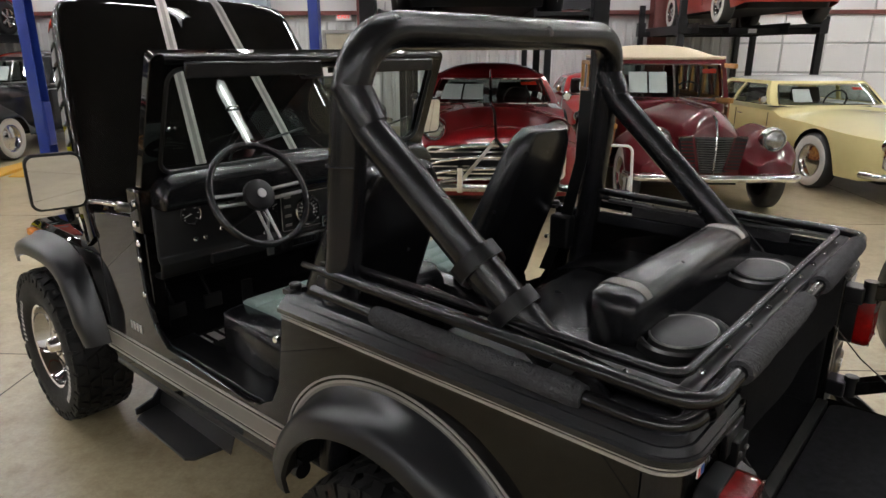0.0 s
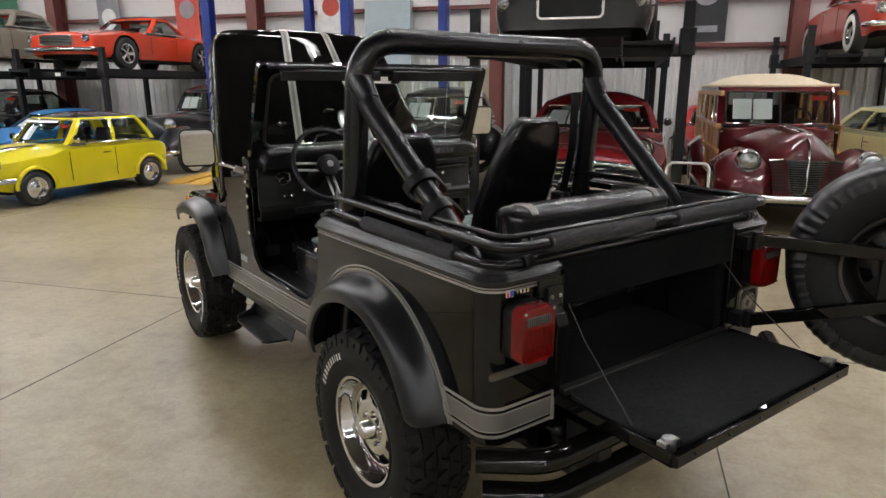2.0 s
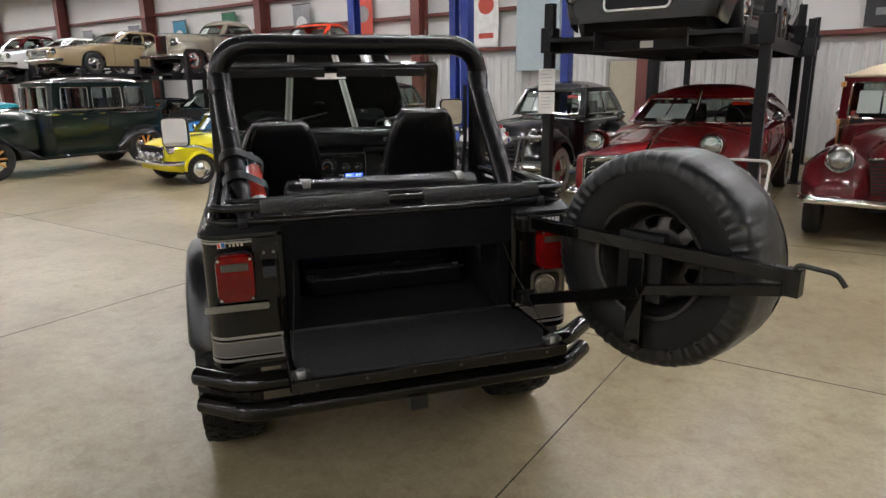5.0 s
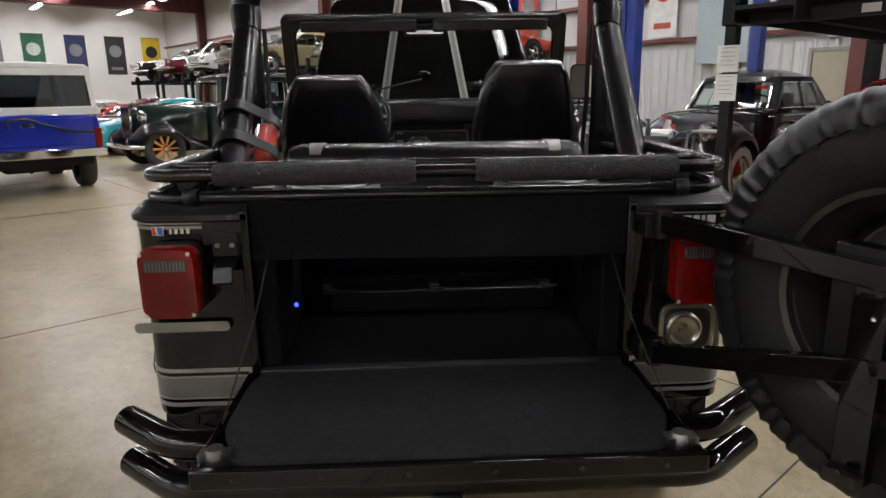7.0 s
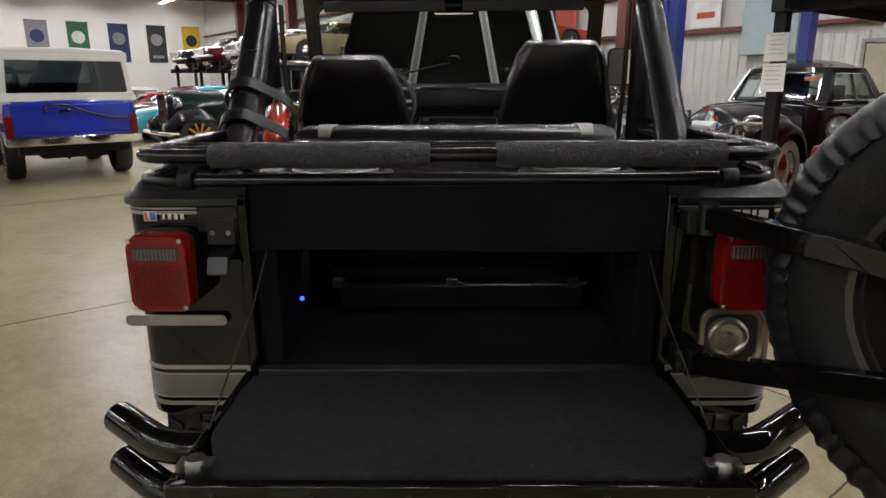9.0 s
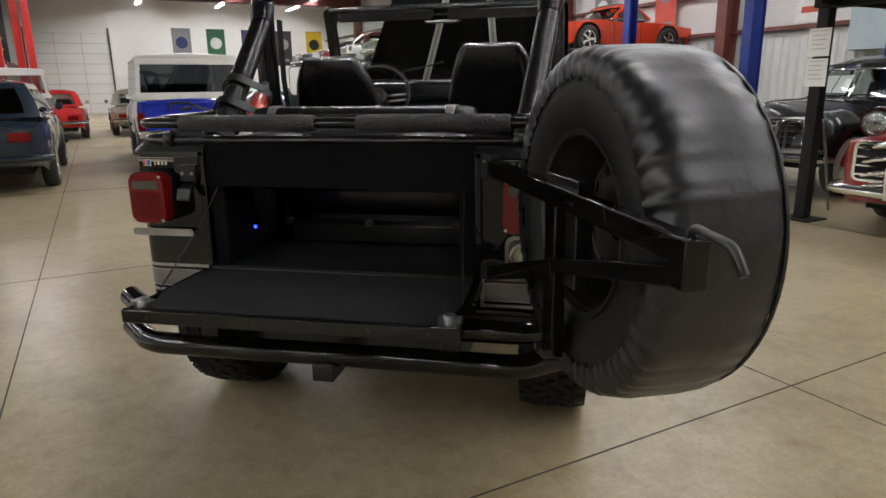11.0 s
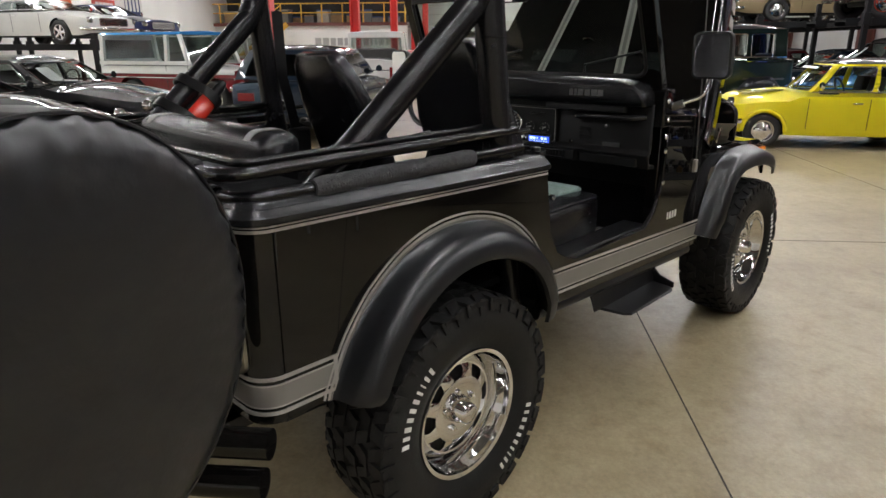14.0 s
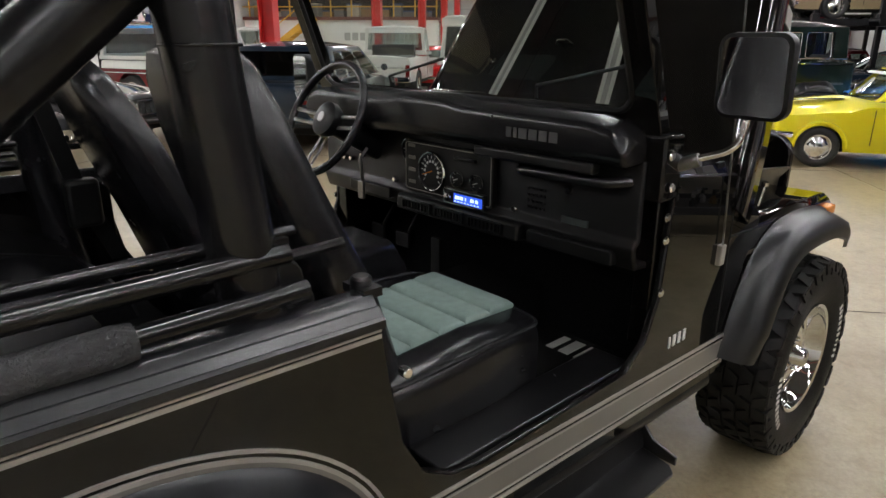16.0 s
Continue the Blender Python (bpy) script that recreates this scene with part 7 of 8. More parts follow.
    bumper_bar(ob, L / 2 + 0.12, 0.62, hw, 1, 0.07)
    part("rear_bumper", box(-hw, hw, -L / 2 - 0.14, -L / 2 - 0.03, 0.55, 0.68), CHROME, ob, "broad chrome bumper", bevel=0.02)
    if not bed:
        part("tailgate_panel", box(-hw + 0.12, hw - 0.12, -L / 2 - 0.014, -L / 2 + 0.01, 0.72, belt - 0.06), color, ob, bevel=0.012)
        part("tailgate_handle", slab(rrect(0.16, 0.05, 0.01, 3, -0.1, belt - 0.16), -L / 2 - 0.03, -L / 2 - 0.01, "y"), CHROME, ob, bevel=0.004)
    part("seats", box(-0.6, 0.6, -0.35, -0.2, belt - 0.4, belt + 0.25), INTERIOR, ob, bevel=0.05)
    part("cabin_floor", box(-hw + 0.1, hw - 0.1, c0, 0.7, belt - 0.5, belt - 0.45), INTERIOR, ob, smooth=0)
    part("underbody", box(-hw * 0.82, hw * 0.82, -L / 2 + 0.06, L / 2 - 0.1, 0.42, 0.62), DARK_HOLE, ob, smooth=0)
    part("rear_axle", tube([(-hw + 0.15, yr, wr), (-0.1, yr, wr), (0, yr, wr), (0.1, yr, wr), (hw - 0.15, yr, wr)], [0.05, 0.06, 0.15, 0.06, 0.05], 12), DARK_HOLE, ob)
    part("fuel_tank", box(-0.45, 0.45, -L / 2 + 0.15, -L / 2 + 0.6, 0.34, 0.50), DARK_HOLE, ob, bevel=0.04)
    return ob


def v_grille(ob):
    """a narrow tapered grille under the hood's prow, with two side grilles"""
    y = 2.16
    g = part("grille", slab([(-0.115, 0.47), (0.115, 0.47), (0.205, 0.86), (-0.205, 0.86)], y - 0.03, y, "y"), DULL_STEEL, ob, "tapered grey grille of fine bars")
    for k in range(15):
        z = 0.485 + 0.0255 * k
        h = 0.115 + 0.09 * (z - 0.47) / 0.39
        part("grille_bar", loft([[(-h, y - 0.01, z), (-h, y - 0.01, z + 0.014), (-h, y + 0.004, z + 0.007)], [(0, y + 0.035, z), (0, y + 0.035, z + 0.014), (0, y + 0.05, z + 0.007)], [(h, y - 0.01, z), (h, y - 0.01, z + 0.014), (h, y + 0.004, z + 0.007)]]), STEEL, g, smooth=0)
    part("grille_strip", tube([(0, y + 0.05, 0.47), (0, y + 0.05, 0.88), (0, y - 0.02, 1.04), (0, y - 0.25, 1.12)], 0.012, 8), CHROME, g)
    for s in (1, -1):
        sg = part("side_grille", slab([(s * 0.15, 0.48), (s * 0.30, 0.50), (s * 0.36, 0.84), (s * 0.235, 0.86)], y - 0.10, y - 0.03, "y"), DARK_HOLE, ob)
        for k in range(9):
            z = 0.50 + 0.038 * k
            q = (z - 0.48) / 0.38
            part("grille_bar", box(*sorted((s * (0.15 + 0.085 * q), s * (0.30 + 0.06 * q))), y - 0.045, y - 0.018, z, z + 0.012), MAROON, sg, smooth=0)
        part("grille_trim", tube([(s * 0.235, y - 0.02, 0.87), (s * 0.37, y - 0.05, 0.85)], 0.01, 6), CHROME, sg)


MAROON = paint("maroon", (0.075, 0.004, 0.007))
CHERRY = paint("cherry_red", (0.15, 0.005, 0.007))
CARBLACK = paint("car_black", (0.006, 0.006, 0.007))
CREAM = paint("cream", (0.70, 0.62, 0.30))
CORAL = paint("coral", (0.42, 0.05, 0.03))
ORANGE = paint("orange_red", (0.55, 0.045, 0.015))
YELLOW = paint("yellow", (0.72, 0.62, 0.012))
GREEN = paint("dark_green", (0.005, 0.013, 0.010))
TAN = paint("tan", (0.30, 0.23, 0.13))
GREIGE = paint("grey_beige", (0.20, 0.18, 0.14), 0.25)
WHITE = paint("white", (0.70, 0.70, 0.67))
TEAL = paint("teal", (0.02, 0.25, 0.30))
SKYBLUE = paint("sky_blue", (0.02, 0.20, 0.50))
ROYAL = paint("royal_blue", (0.012, 0.025, 0.30))
SLATE = paint("slate_blue", (0.010, 0.018, 0.030))
NAVY = paint("navy", (0.008, 0.012, 0.05))
SCARLET = paint("scarlet", (0.40, 0.012, 0.012))

# row in front of the far wall, noses towards the aisle
hud = slab_car("glossy cherry red vintage sedan with chrome grille", hall(-0.05, 7.3, 0, 180), CHERRY, "vintage_car", L=5.2, Wd=1.94, wb=3.1, wr=0.36, belt=1.10, roof=1.58, hood=(0.98, 1.12), tail=(0.80, 1.02), yb=(-2.0, 0.75), yt=(-1.05, 0.20), posts=(0.36, 0.70), lamps=0, grille_z=(0.50, 0.80), grille_w=0.72, nbars=4, dome=0.18, topround=0.12, rw=0.18, wheels="white", cab={"split": True})
for s in (1, -1):
    part("lamp_pod", lathe([(0.0001, -0.30), (0.10, -0.22), (0.135, -0.05), (0.13, 0.03)], 22, "y").move(pose(s * 0.63, 2.50, 0.97)), CHERRY, hud, smooth=60)
    lamp(hud, s * 0.63, 2.52, 0.97, 0.115)
    part("grille_chevron", bar_between((s * 0.34, 2.68, 0.48), (0, 2.68, 0.90), 0.035, 0.03), CHROME, hud, smooth=0)
    part("bumper_guard", tube([(s * 0.36, 2.70, 0.36), (s * 0.36, 2.73, 0.62)], 0.035, 10), CHROME, hud)
for h, w in ((0.84, 0.71), (0.72, 0.74), (0.60, 0.76), (0.50, 0.74)):
    part("grille_arc", tube([(w * math.sin(a), 2.67 - 0.16 * (1 - math.cos(a)) , h - 0.16 * (1 - math.cos(a))) for a in [radians(-80 + 16 * k) for k in range(11)]], 0.024, 8), CHROME, hud, "curved chrome grille bar", smooth=60)
part("hood_ornament", tube([(0, 1.0, 1.145), (0, 2.0, 1.11), (0, 2.45, 1.00), (0, 2.64, 0.90)], 0.016, 8), CHROME, hud)
part("sun_shade_bar", tube([(0, 0.60, 1.15), (0, 0.26, 1.50)], 0.012, 6), CHROME, hud)
blk = fender_car("glossy black vintage sedan with chrome barred nose", hall(-2.75, 8.35, 0, 180), CARBLACK, L=5.0, Wd=1.88, body_w=0.70, hood_w=0.46, hood_z=1.08, belt=1.10, roof=1.66, grille_w=0.55, grille_z=(0.45, 0.85), nbars=6, vertical=False, lamp_x=0.66, lamp_z=0.88, fender_top=1.0, yb=(-1.7, 0.5), yt=(-1.2, 0.2))
wdy = fender_car("maroon wood-bodied wagon with cream canvas roof", hall(2.32, 7.3, 0, 180), MAROON, L=4.85, Wd=1.86, body_w=0.72, hood_w=0.38, belt=1.16, roof=1.82, hood_z=1.15, wood=True, roof_mat=CANVAS, tail_slope=False, boxy=True, yb=(-2.1, 0.62), yt=(-2.05, 0.38), posts=(0.25, 0.5, 0.75), grille_w=0.17, grille_z=(0.46, 0.98), lamp_x=0.60, lamp_z=0.84, fender_top=0.96, lamp_r=0.125, nbars=16, plain_nose=True, cab={"visor": True, "rc": 0.17})
v_grille(wdy)
slab_car("cream finned sedan with white roof and chrome", hall(4.95, 8.5, 0, 187), CREAM, L=5.6, Wd=2.0, wb=3.3, wr=0.36, belt=0.98, roof=1.38, hood=(0.86, 0.94), tail=(0.95, 0.96), yb=(-1.7, 0.6), yt=(-1.2, 0.25), two_tone=WHITE, wheels="white", lamps=2, grille_z=(0.45, 0.70), grille_w=0.85, nbars=5)
slab_car("red two-door coupe with black nose", hall(2.3, 11.62, 0, 180), SCARLET, L=3.75, Wd=1.75, wb=2.3, belt=0.95, roof=1.32, lamps=2, grille_z=(0.5, 0.72), grille_w=0.8)
slab_car("black large sedan parked up on a lift", hall(-0.26, 7.2, 2.09, 180), CARBLACK, L=5.0, Wd=1.85, wb=3.1, wr=0.35, belt=0.92, roof=1.36, hood=(0.60, 0.90), grille_z=(0.28, 0.52), grille_w=0.36, nbars=0, lamps=1, zbot=0.10, lamp_r=0.08, chrome=False, bumper=False)
slab_car("coral convertible with white-wall tyres on a lift", hall(4.75, 11.3, 2.18, 180), CORAL, L=4.4, Wd=1.78, belt=0.92, roof=1.30, wheels="white", lamps=1, grille_z=(0.5, 0.66), grille_w=0.62, nbars=10, vertical=True, yb=(-0.6, 0.6), yt=(-0.35, 0.2), posts=())
slab_car("navy vintage sedan under the lifts", hall(-0.3, 11.0 - 0.3, 2.30, 180), SLATE, L=3.4, Wd=1.75, wb=2.2)

# towards the left along the same wall
tiny = slab_car("small bright yellow rally car with black roof", hall(-8.28, 5.72, 0, 172), YELLOW, "small_car", L=3.05, Wd=1.44, wb=2.036, wr=0.255, belt=0.83, roof=1.29, topround=0.06, cab={"top": 0.93, "a_post": 0.04, "c_post": 0.05, "rc": 0.08}, hood=(0.80, 0.86), tail=(0.78, 0.84), yb=(-1.28, 0.50), yt=(-1.05, 0.18), two_tone=CARBLACK, posts=(0.50,), wheels="steel", rw=0.19, grille_z=(0.50, 0.66), grille_w=0.6, nbars=0, zbot=0.20, lamp_r=0.09, dome=0.17, nose=0.24)
for x in (-0.32, -0.11, 0.11, 0.32):
    lamp(tiny, x, 1.60, 0.50, 0.075)
for s in (1, -1):
    for y in (1.018, -1.018):
        part("arch_flare", tube([(s * 0.715, y + 0.30 * math.cos(a), 0.255 + 0.30 * math.sin(a)) for a in [math.pi * k / 14 for k in range(15)]], 0.030, 8), YELLOW, tiny, smooth=60)
for s in (1, -1):
    part("hood_stripe", loft([[(s * 0.26, y, z), (s * 0.36, y, z), (s * 0.36, y, z + 0.006), (s * 0.26, y, z + 0.006)] for y, z in ((0.72, 0.835), (1.0, 0.825), (1.35, 0.80))]), CARBLACK, tiny, smooth=0)
part("sun_strip", bars([0.09, 0.07, 0.08, 0.06, 0.08, 0.09, 0.07, 0.08], 0.045, 0.25, 0.002).move(pose(0, 0.305, 1.155, 40, 0, 180)), WHITE_PAPER, tiny, "white plain bars on the windscreen", smooth=0)
fender_car("black vintage sedan with white-wall tyres", hall(-8.75, 10.3, 0, 180), CARBLACK, L=5.2, Wd=1.88, wb=3.2, body_w=0.70, hood_w=0.40, belt=1.15, roof=1.74, grille_w=0.20, grille_z=(0.5, 1.08), fender_top=0.92, freestanding=True, lamp_x=0.58, lamp_z=0.95, yb=(-1.7, 0.45), yt=(-1.35, 0.2), posts=(0.35, 0.68))
slab_car("orange-red convertible up on a lift", hall(-11.4, 11.3, 2.06, 180), ORANGE, L=4.75, Wd=1.83, belt=0.86, roof=1.30, wheels="spoke", two_tone=CARBLACK, yb=(-0.9, 0.6), yt=(-0.45, 0.15), posts=(), wr=0.35, grille_w=0.45, lamp_r=0.08)
fender_car("grey-beige vintage coupe up on a lift", hall(-15.2, 11.0, 2.06, 180), GREIGE, L=4.4, Wd=1.75, wb=2.6, body_w=0.64, roof_mat=GREIGE, yb=(-1.2, 0.4), yt=(-0.9, 0.15), roof=1.58, wheels="steel", posts=())
slab_car("sky blue compact sedan", hall(-11.3, 8.5, 0, 180), SKYBLUE, L=4.0, Wd=1.5, roof=1.24, belt=0.84)
slab_car("black vintage pickup cab", hall(-13.6, 9.4, 0, 180), CARBLACK, L=4.4, Wd=1.75, belt=1.1, roof=1.65)
grn = fender_car("dark green 1920s sedan with wooden-spoke wheels", hall(-12.35, 4.55, 0, 180), GREEN, L=4.7, Wd=1.72, wb=3.1, wr=0.40, body_w=0.68, hood_w=0.34, belt=1.25, roof=1.90, hood_z=1.24, boxy=True, tail_slope=False, yb=(-2.0, 0.50), yt=(-1.95, 0.45), posts=(0.33, 0.66), wheels="wood", fender_top=0.92, fmat=CARBLACK, roof_mat=CARBLACK, grille_w=0.27, grille_z=(0.6, 1.2), freestanding=True, lamp_x=0.42, lamp_z=1.02, lamp_r=0.13, split=False, paper=False)
slab_car("teal compact sedan with chrome bumper", hall(-16.3, 4.6, 0, 180), TEAL, L=4.3, Wd=1.62)
slab_car("dark red coupe in the parked row", hall(-19.0, 4.8, 0, 180), MAROON, L=4.4, Wd=1.7)
slab_car("red sports car in the parked row", hall(-21.8, 4.6, 0, 180), SCARLET, L=4.4, Wd=1.75, belt=0.82, roof=1.2)
slab_car("white coupe in the parked row", hall(-24.6, 4.7, 0, 180), WHITE, L=4.4, Wd=1.75)
slab_car("dark sedan in the parked row", hall(-16.5, 9.5, 0, 180), SLATE, L=4.6)
slab_car("maroon convertible in the parked row", hall(-19.4, 9.6, 0, 180), MAROON, L=4.6, yb=(-0.6, 0.6), yt=(-0.4, 0.25), posts=())
slab_car("tan coupe on the upper rack", hall(-18.6, 9.8, 2.1, 180), TAN, L=4.9, Wd=1.85, lamps=2, belt=0.95, roof=1.36)
slab_car("white hatchback on the upper rack", hall(-21.8, 9.8, 2.1, 180), WHITE, L=4.5, Wd=1.75, belt=0.92, roof=1.32)
slab_car("dark red pickup on the upper rack", hall(-25.0, 9.8, 2.1, 180), MAROON, L=4.6, Wd=1.8, belt=1.0, roof=1.55)
slab_car("black coupe on the upper rack", hall(-28.2, 9.8, 2.1, 180), CARBLACK, L=4.6, Wd=1.8)

# across the aisle
brc = box_truck("royal blue off-roader with white hardtop", hall(-11.2, 0.38, 0, 90), ROYAL, top_mat=WHITE)
part("tyre_carrier_hose", tube([(-0.35, -2.05, 1.0), (-0.38, -2.06, 1.10), (-0.1, -2.07, 1.12), (0.12, -2.06, 1.02), (0.45, -2.05, 0.92), (0.75, -2.03, 0.90)], 0.02, 8, 0.08), BLACK_STEEL, brc)
slab_car("slate blue modern wagon seen from behind", hall(-9.75, -2.55, 0, 90), SLATE, L=4.7, Wd=1.85, wb=2.8, wr=0.36, belt=1.0, roof=1.50, hood=(0.90, 0.98), tail=(0.95, 1.0), yb=(-2.2, 0.75), yt=(-1.85, 0.0), chrome=False, posts=(0.3, 0.62), paper=False, wheels="spoke", zbot=0.28, glass=PRIVACY_GLASS)
box_truck("red and white off-roader with blue roof and white hood", hall(-12.75, -6.45, 0, -18), CHERRY, top_mat=WHITE, upper=WHITE, lid=SKYBLUE, belt=1.12, roof=1.80, hood=1.07)
slab_car("black coupe with square headlamps", hall(-8.4, -7.0, 0, -8), CARBLACK, L=5.0, Wd=1.85, wb=2.75, lamps=2, belt=0.93, roof=1.36, grille_z=(0.48, 0.66), grille_w=0.5, nbars=9, vertical=True, chrome=False)
slab_car("low glossy black sports car", hall(-6.0, -6.85, 0, -8), CARBLACK, L=4.5, Wd=1.85, belt=0.88, roof=1.20, nose=0.34, dome=0.2, hood=(0.74, 0.90), tail=(0.80, 0.84), chrome=False, paper=False, grille_z=(0.36, 0.44), bumper=False)
box_truck("white pickup seen from behind", hall(-17.2, -2.9, 0, 90), WHITE, bed=True, L=4.8, wb=2.9)
box_truck("red off-roader with white hardtop", hall(-15.4, -6.6, 0, -8), CHERRY, top_mat=WHITE, roof=1.80)
slab_car("dark green sedan in the back row", hall(-15.0, -4.2, 0, 80), GREEN, L=4.6)
slab_car("white fastback up on a lift", hall(-16.2, -12.2, 1.55, -15), WHITE, L=4.7, Wd=1.85, belt=0.92, roof=1.28, wheels="spoke")
slab_car("dark blue coupe up on a lift", hall(-19.4, -12.4, 1.55, -15), NAVY, L=4.6, Wd=1.85, belt=0.92, roof=1.30, wheels="spoke")
slab_car("red coupe in the back row", hall(-20.5, -2.2, 0, 90), SCARLET, L=4.4)
slab_car("silver sedan in the back row", hall(-21.0, 0.2, 0, 90), GREIGE, L=4.5)


# ---------------- car lifts ----------------
def four_post(u0, u1, v0, v1, deck, top, label="black four-post car lift"):
    ob = thing("car_lift", label, "car lift", hall(0, 0))
    for u in (u0, u1):
        for v in (v0, v1):
            post = part("post", M().join(box(u - 0.055, u + 0.055, v - 0.055, v + 0.055, 0.012, top)), LIFT_BLACK, ob, bevel=0.006)
            part("base_plate", box(u - 0.16, u + 0.16, v - 0.16, v + 0.16, 0, 0.012), LIFT_BLACK, post, smooth=0)
            part("latch_box", box(u - 0.08, u + 0.08, v - 0.09, v + 0.09, deck - 0.12, deck + 0.16), LIFT_BLACK, post, bevel=0.01)
    for v in (v0, v1):
        part("cross_beam", box(u0, u1, v - 0.07, v + 0.07, deck - 0.13, deck - 0.02), LIFT_BLACK, ob, bevel=0.006)
    for uc in ((u0 + u1) / 2 - 0.75, (u0 + u1) / 2 + 0.75):
        part("runway", M().join(box(uc - 0.26, uc + 0.26, v0 - 0.35, v1 + 0.35, deck - 0.02, deck + 0.02)).join(box(uc - 0.27, uc - 0.25, v0 - 0.35, v1 + 0.35, deck - 0.12, deck + 0.05)).join(box(uc + 0.25, uc + 0.27, v0 - 0.35, v1 + 0.35, deck - 0.12, deck + 0.05)), LIFT_BLACK, ob, bevel=0.004)
    part("rating_sticker", box((u0 + u1) / 2 - 0.07, (u0 + u1) / 2 + 0.07, v0 - 0.075, v0 - 0.0705, deck - 0.11, deck - 0.04), WHITE_PAPER, ob, smooth=0)
    return ob


four_post(-1.36, 0.97, 4.98, 9.4, 2.09, 2.52)
four_post(-1.5, 0.8, 9.6, 12.2, 2.28, 2.75)
four_post(3.35, 5.75, 10.1, 12.9, 2.14, 2.65)
four_post(-12.65, -10.35, 9.0, 13.0, 2.02, 2.5)
four_post(-16.4, -14.0, 9.0, 13.0, 2.02, 2.5)
for k in range(4):
    four_post(-19.9 - 3.2 * k, -17.4 - 3.2 * k, 7.9, 12.0, 2.06, 2.3)
four_post(-17.5, -15.0, -14.3, -10.2, 1.52, 2.0)
four_post(-20.7, -18.2, -14.4, -10.3, 1.52, 2.0)
for z in (1.17, 1.44):
    sh = hpart("notice_sheet", box(-1.36 - 0.105, -1.36 + 0.105, 4.916, 4.920, z + 0.10, z + 0.35), WHITE_PAPER, "white printed notice taped to the lift post", "notice", "thing", smooth=0)
    for k in range(5):
        part("print_line", box(-1.36 - 0.07, -1.36 + 0.07 - 0.02 * (k % 2), 4.914, 4.9165, z + 0.325 - 0.04 * k, z + 0.330 - 0.04 * k), SILVER_TAPE, sh, smooth=0)


def blue_post(u, v, turn=0):
    ob = thing("two_post_lift", "tall blue two-post car lift column", "car lift", hall(u, v, 0, turn), "blue lift columns")
    part("column", M().join(box(-0.08, -0.068, -0.10, 0.10, 0.02, 4.6)).join(box(-0.08, 0.08, -0.10, -0.088, 0.02, 4.6)).join(box(-0.08, 0.08, 0.088, 0.10, 0.02, 4.6)), BLUE_POST, ob, bevel=0.004)
    part("carriage", box(-0.066, 0.10, -0.085, 0.085, 0.35, 1.0), BLUE_POST, ob, bevel=0.01)
    part("base_plate", box(-0.25, 0.25, -0.25, 0.25, 0, 0.02), BLUE_POST, ob, smooth=0)
    return ob


for u, v, t in ((-6.85, 7.8, 0), (-6.3, 10.6, 0), (-4.06, 7.5, 180), (-2.84, 8.95, 180)):
    blue_post(u, v, t)
for du in (-0.9, -0.45):
    ob = hpart("drive_on_ramp", loft([[(-6.35 + du - 0.16, y, 0.0), (-6.35 + du - 0.16, y, z), (-6.35 + du + 0.16, y, z), (-6.35 + du + 0.16, y, 0)] for y, z in ((6.95, 0.015), (7.2, 0.05), (8.3, 0.06))]), YELLOW_STEEL, "low yellow steel ramp on the floor", "ramp", "thing", "yellow ramps", bevel=0.005)

# ---------------- end wall, mezzanine, posts ----------------
for u, v in ((-11.72, -4.24), (-20.7, -4.28), (-27.85, -4.06), (-31.3, -3.6), (-34.6, -3.4)):
    hpart("red_post", M().join(box(u - 0.15, u + 0.15, v - 0.15, v - 0.13, 0, TOP)).join(box(u - 0.15, u + 0.15, v + 0.13, v + 0.15, 0, TOP)).join(box(u - 0.012, u + 0.012, v - 0.13, v + 0.13, 0, TOP)), RED_POST, "bright red steel roof post", "column", smooth=0)
mz = thing("mezzanine", "storage mezzanine with yellow railing over a white wall", "mezzanine", hall(0, 0))
# near-black colour for an added panel that paints the unlit depth above the deck
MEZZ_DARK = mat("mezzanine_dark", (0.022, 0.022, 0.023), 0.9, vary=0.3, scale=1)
part("front_wall", box(-36.2, -36.0, -15.9, -4.6, 0, 2.62), WALL_WHITE, mz, smooth=0)
part("dark_backing", box(-38.2, -38.0, -15.9, -4.6, 2.8, TOP), MEZZ_DARK, mz, "added dark panel painted as the unlit depth behind the goods", smooth=0)
part("deck", box(U0, -35.8, -15.9, -4.6, 2.62, 2.8), RUST_STEEL, mz, smooth=0)
for v in [-15.5 + 1.2 * k for k in range(10)]:
    part("rail_post", box(-35.95, -35.89, v - 0.03, v + 0.03, 2.8, 3.85), YELLOW_STEEL, mz, smooth=0)
for z in (3.3, 3.8):
    part("handrail", box(-35.95, -35.89, -15.9, -4.6, z, z + 0.06), YELLOW_STEEL, mz, smooth=0)
part("wall_lettering", bars([0.35, 0.35, 0.30, 0.30, 0.2, 0.30, 0.30, 0.30, 0.14, 0.14, 0.30, 0.25, 0.28], 0.42, 0.25, 0.02).move(pose(-35.99, -7.6, 1.75, 90, 0, 90)), mat("grey_sign", (0.42, 0.42, 0.41), 0.6), mz, "row of plain grey sign bars")
GOODS = [mat("goods_" + n, c, 0.8, vary=0.3, scale=6) for n, c in (("card", (0.22, 0.14, 0.07)), ("grey", (0.12, 0.12, 0.12)), ("blue", (0.03, 0.06, 0.14)), ("pale", (0.36, 0.33, 0.28)))]
rnd = random.Random(5)
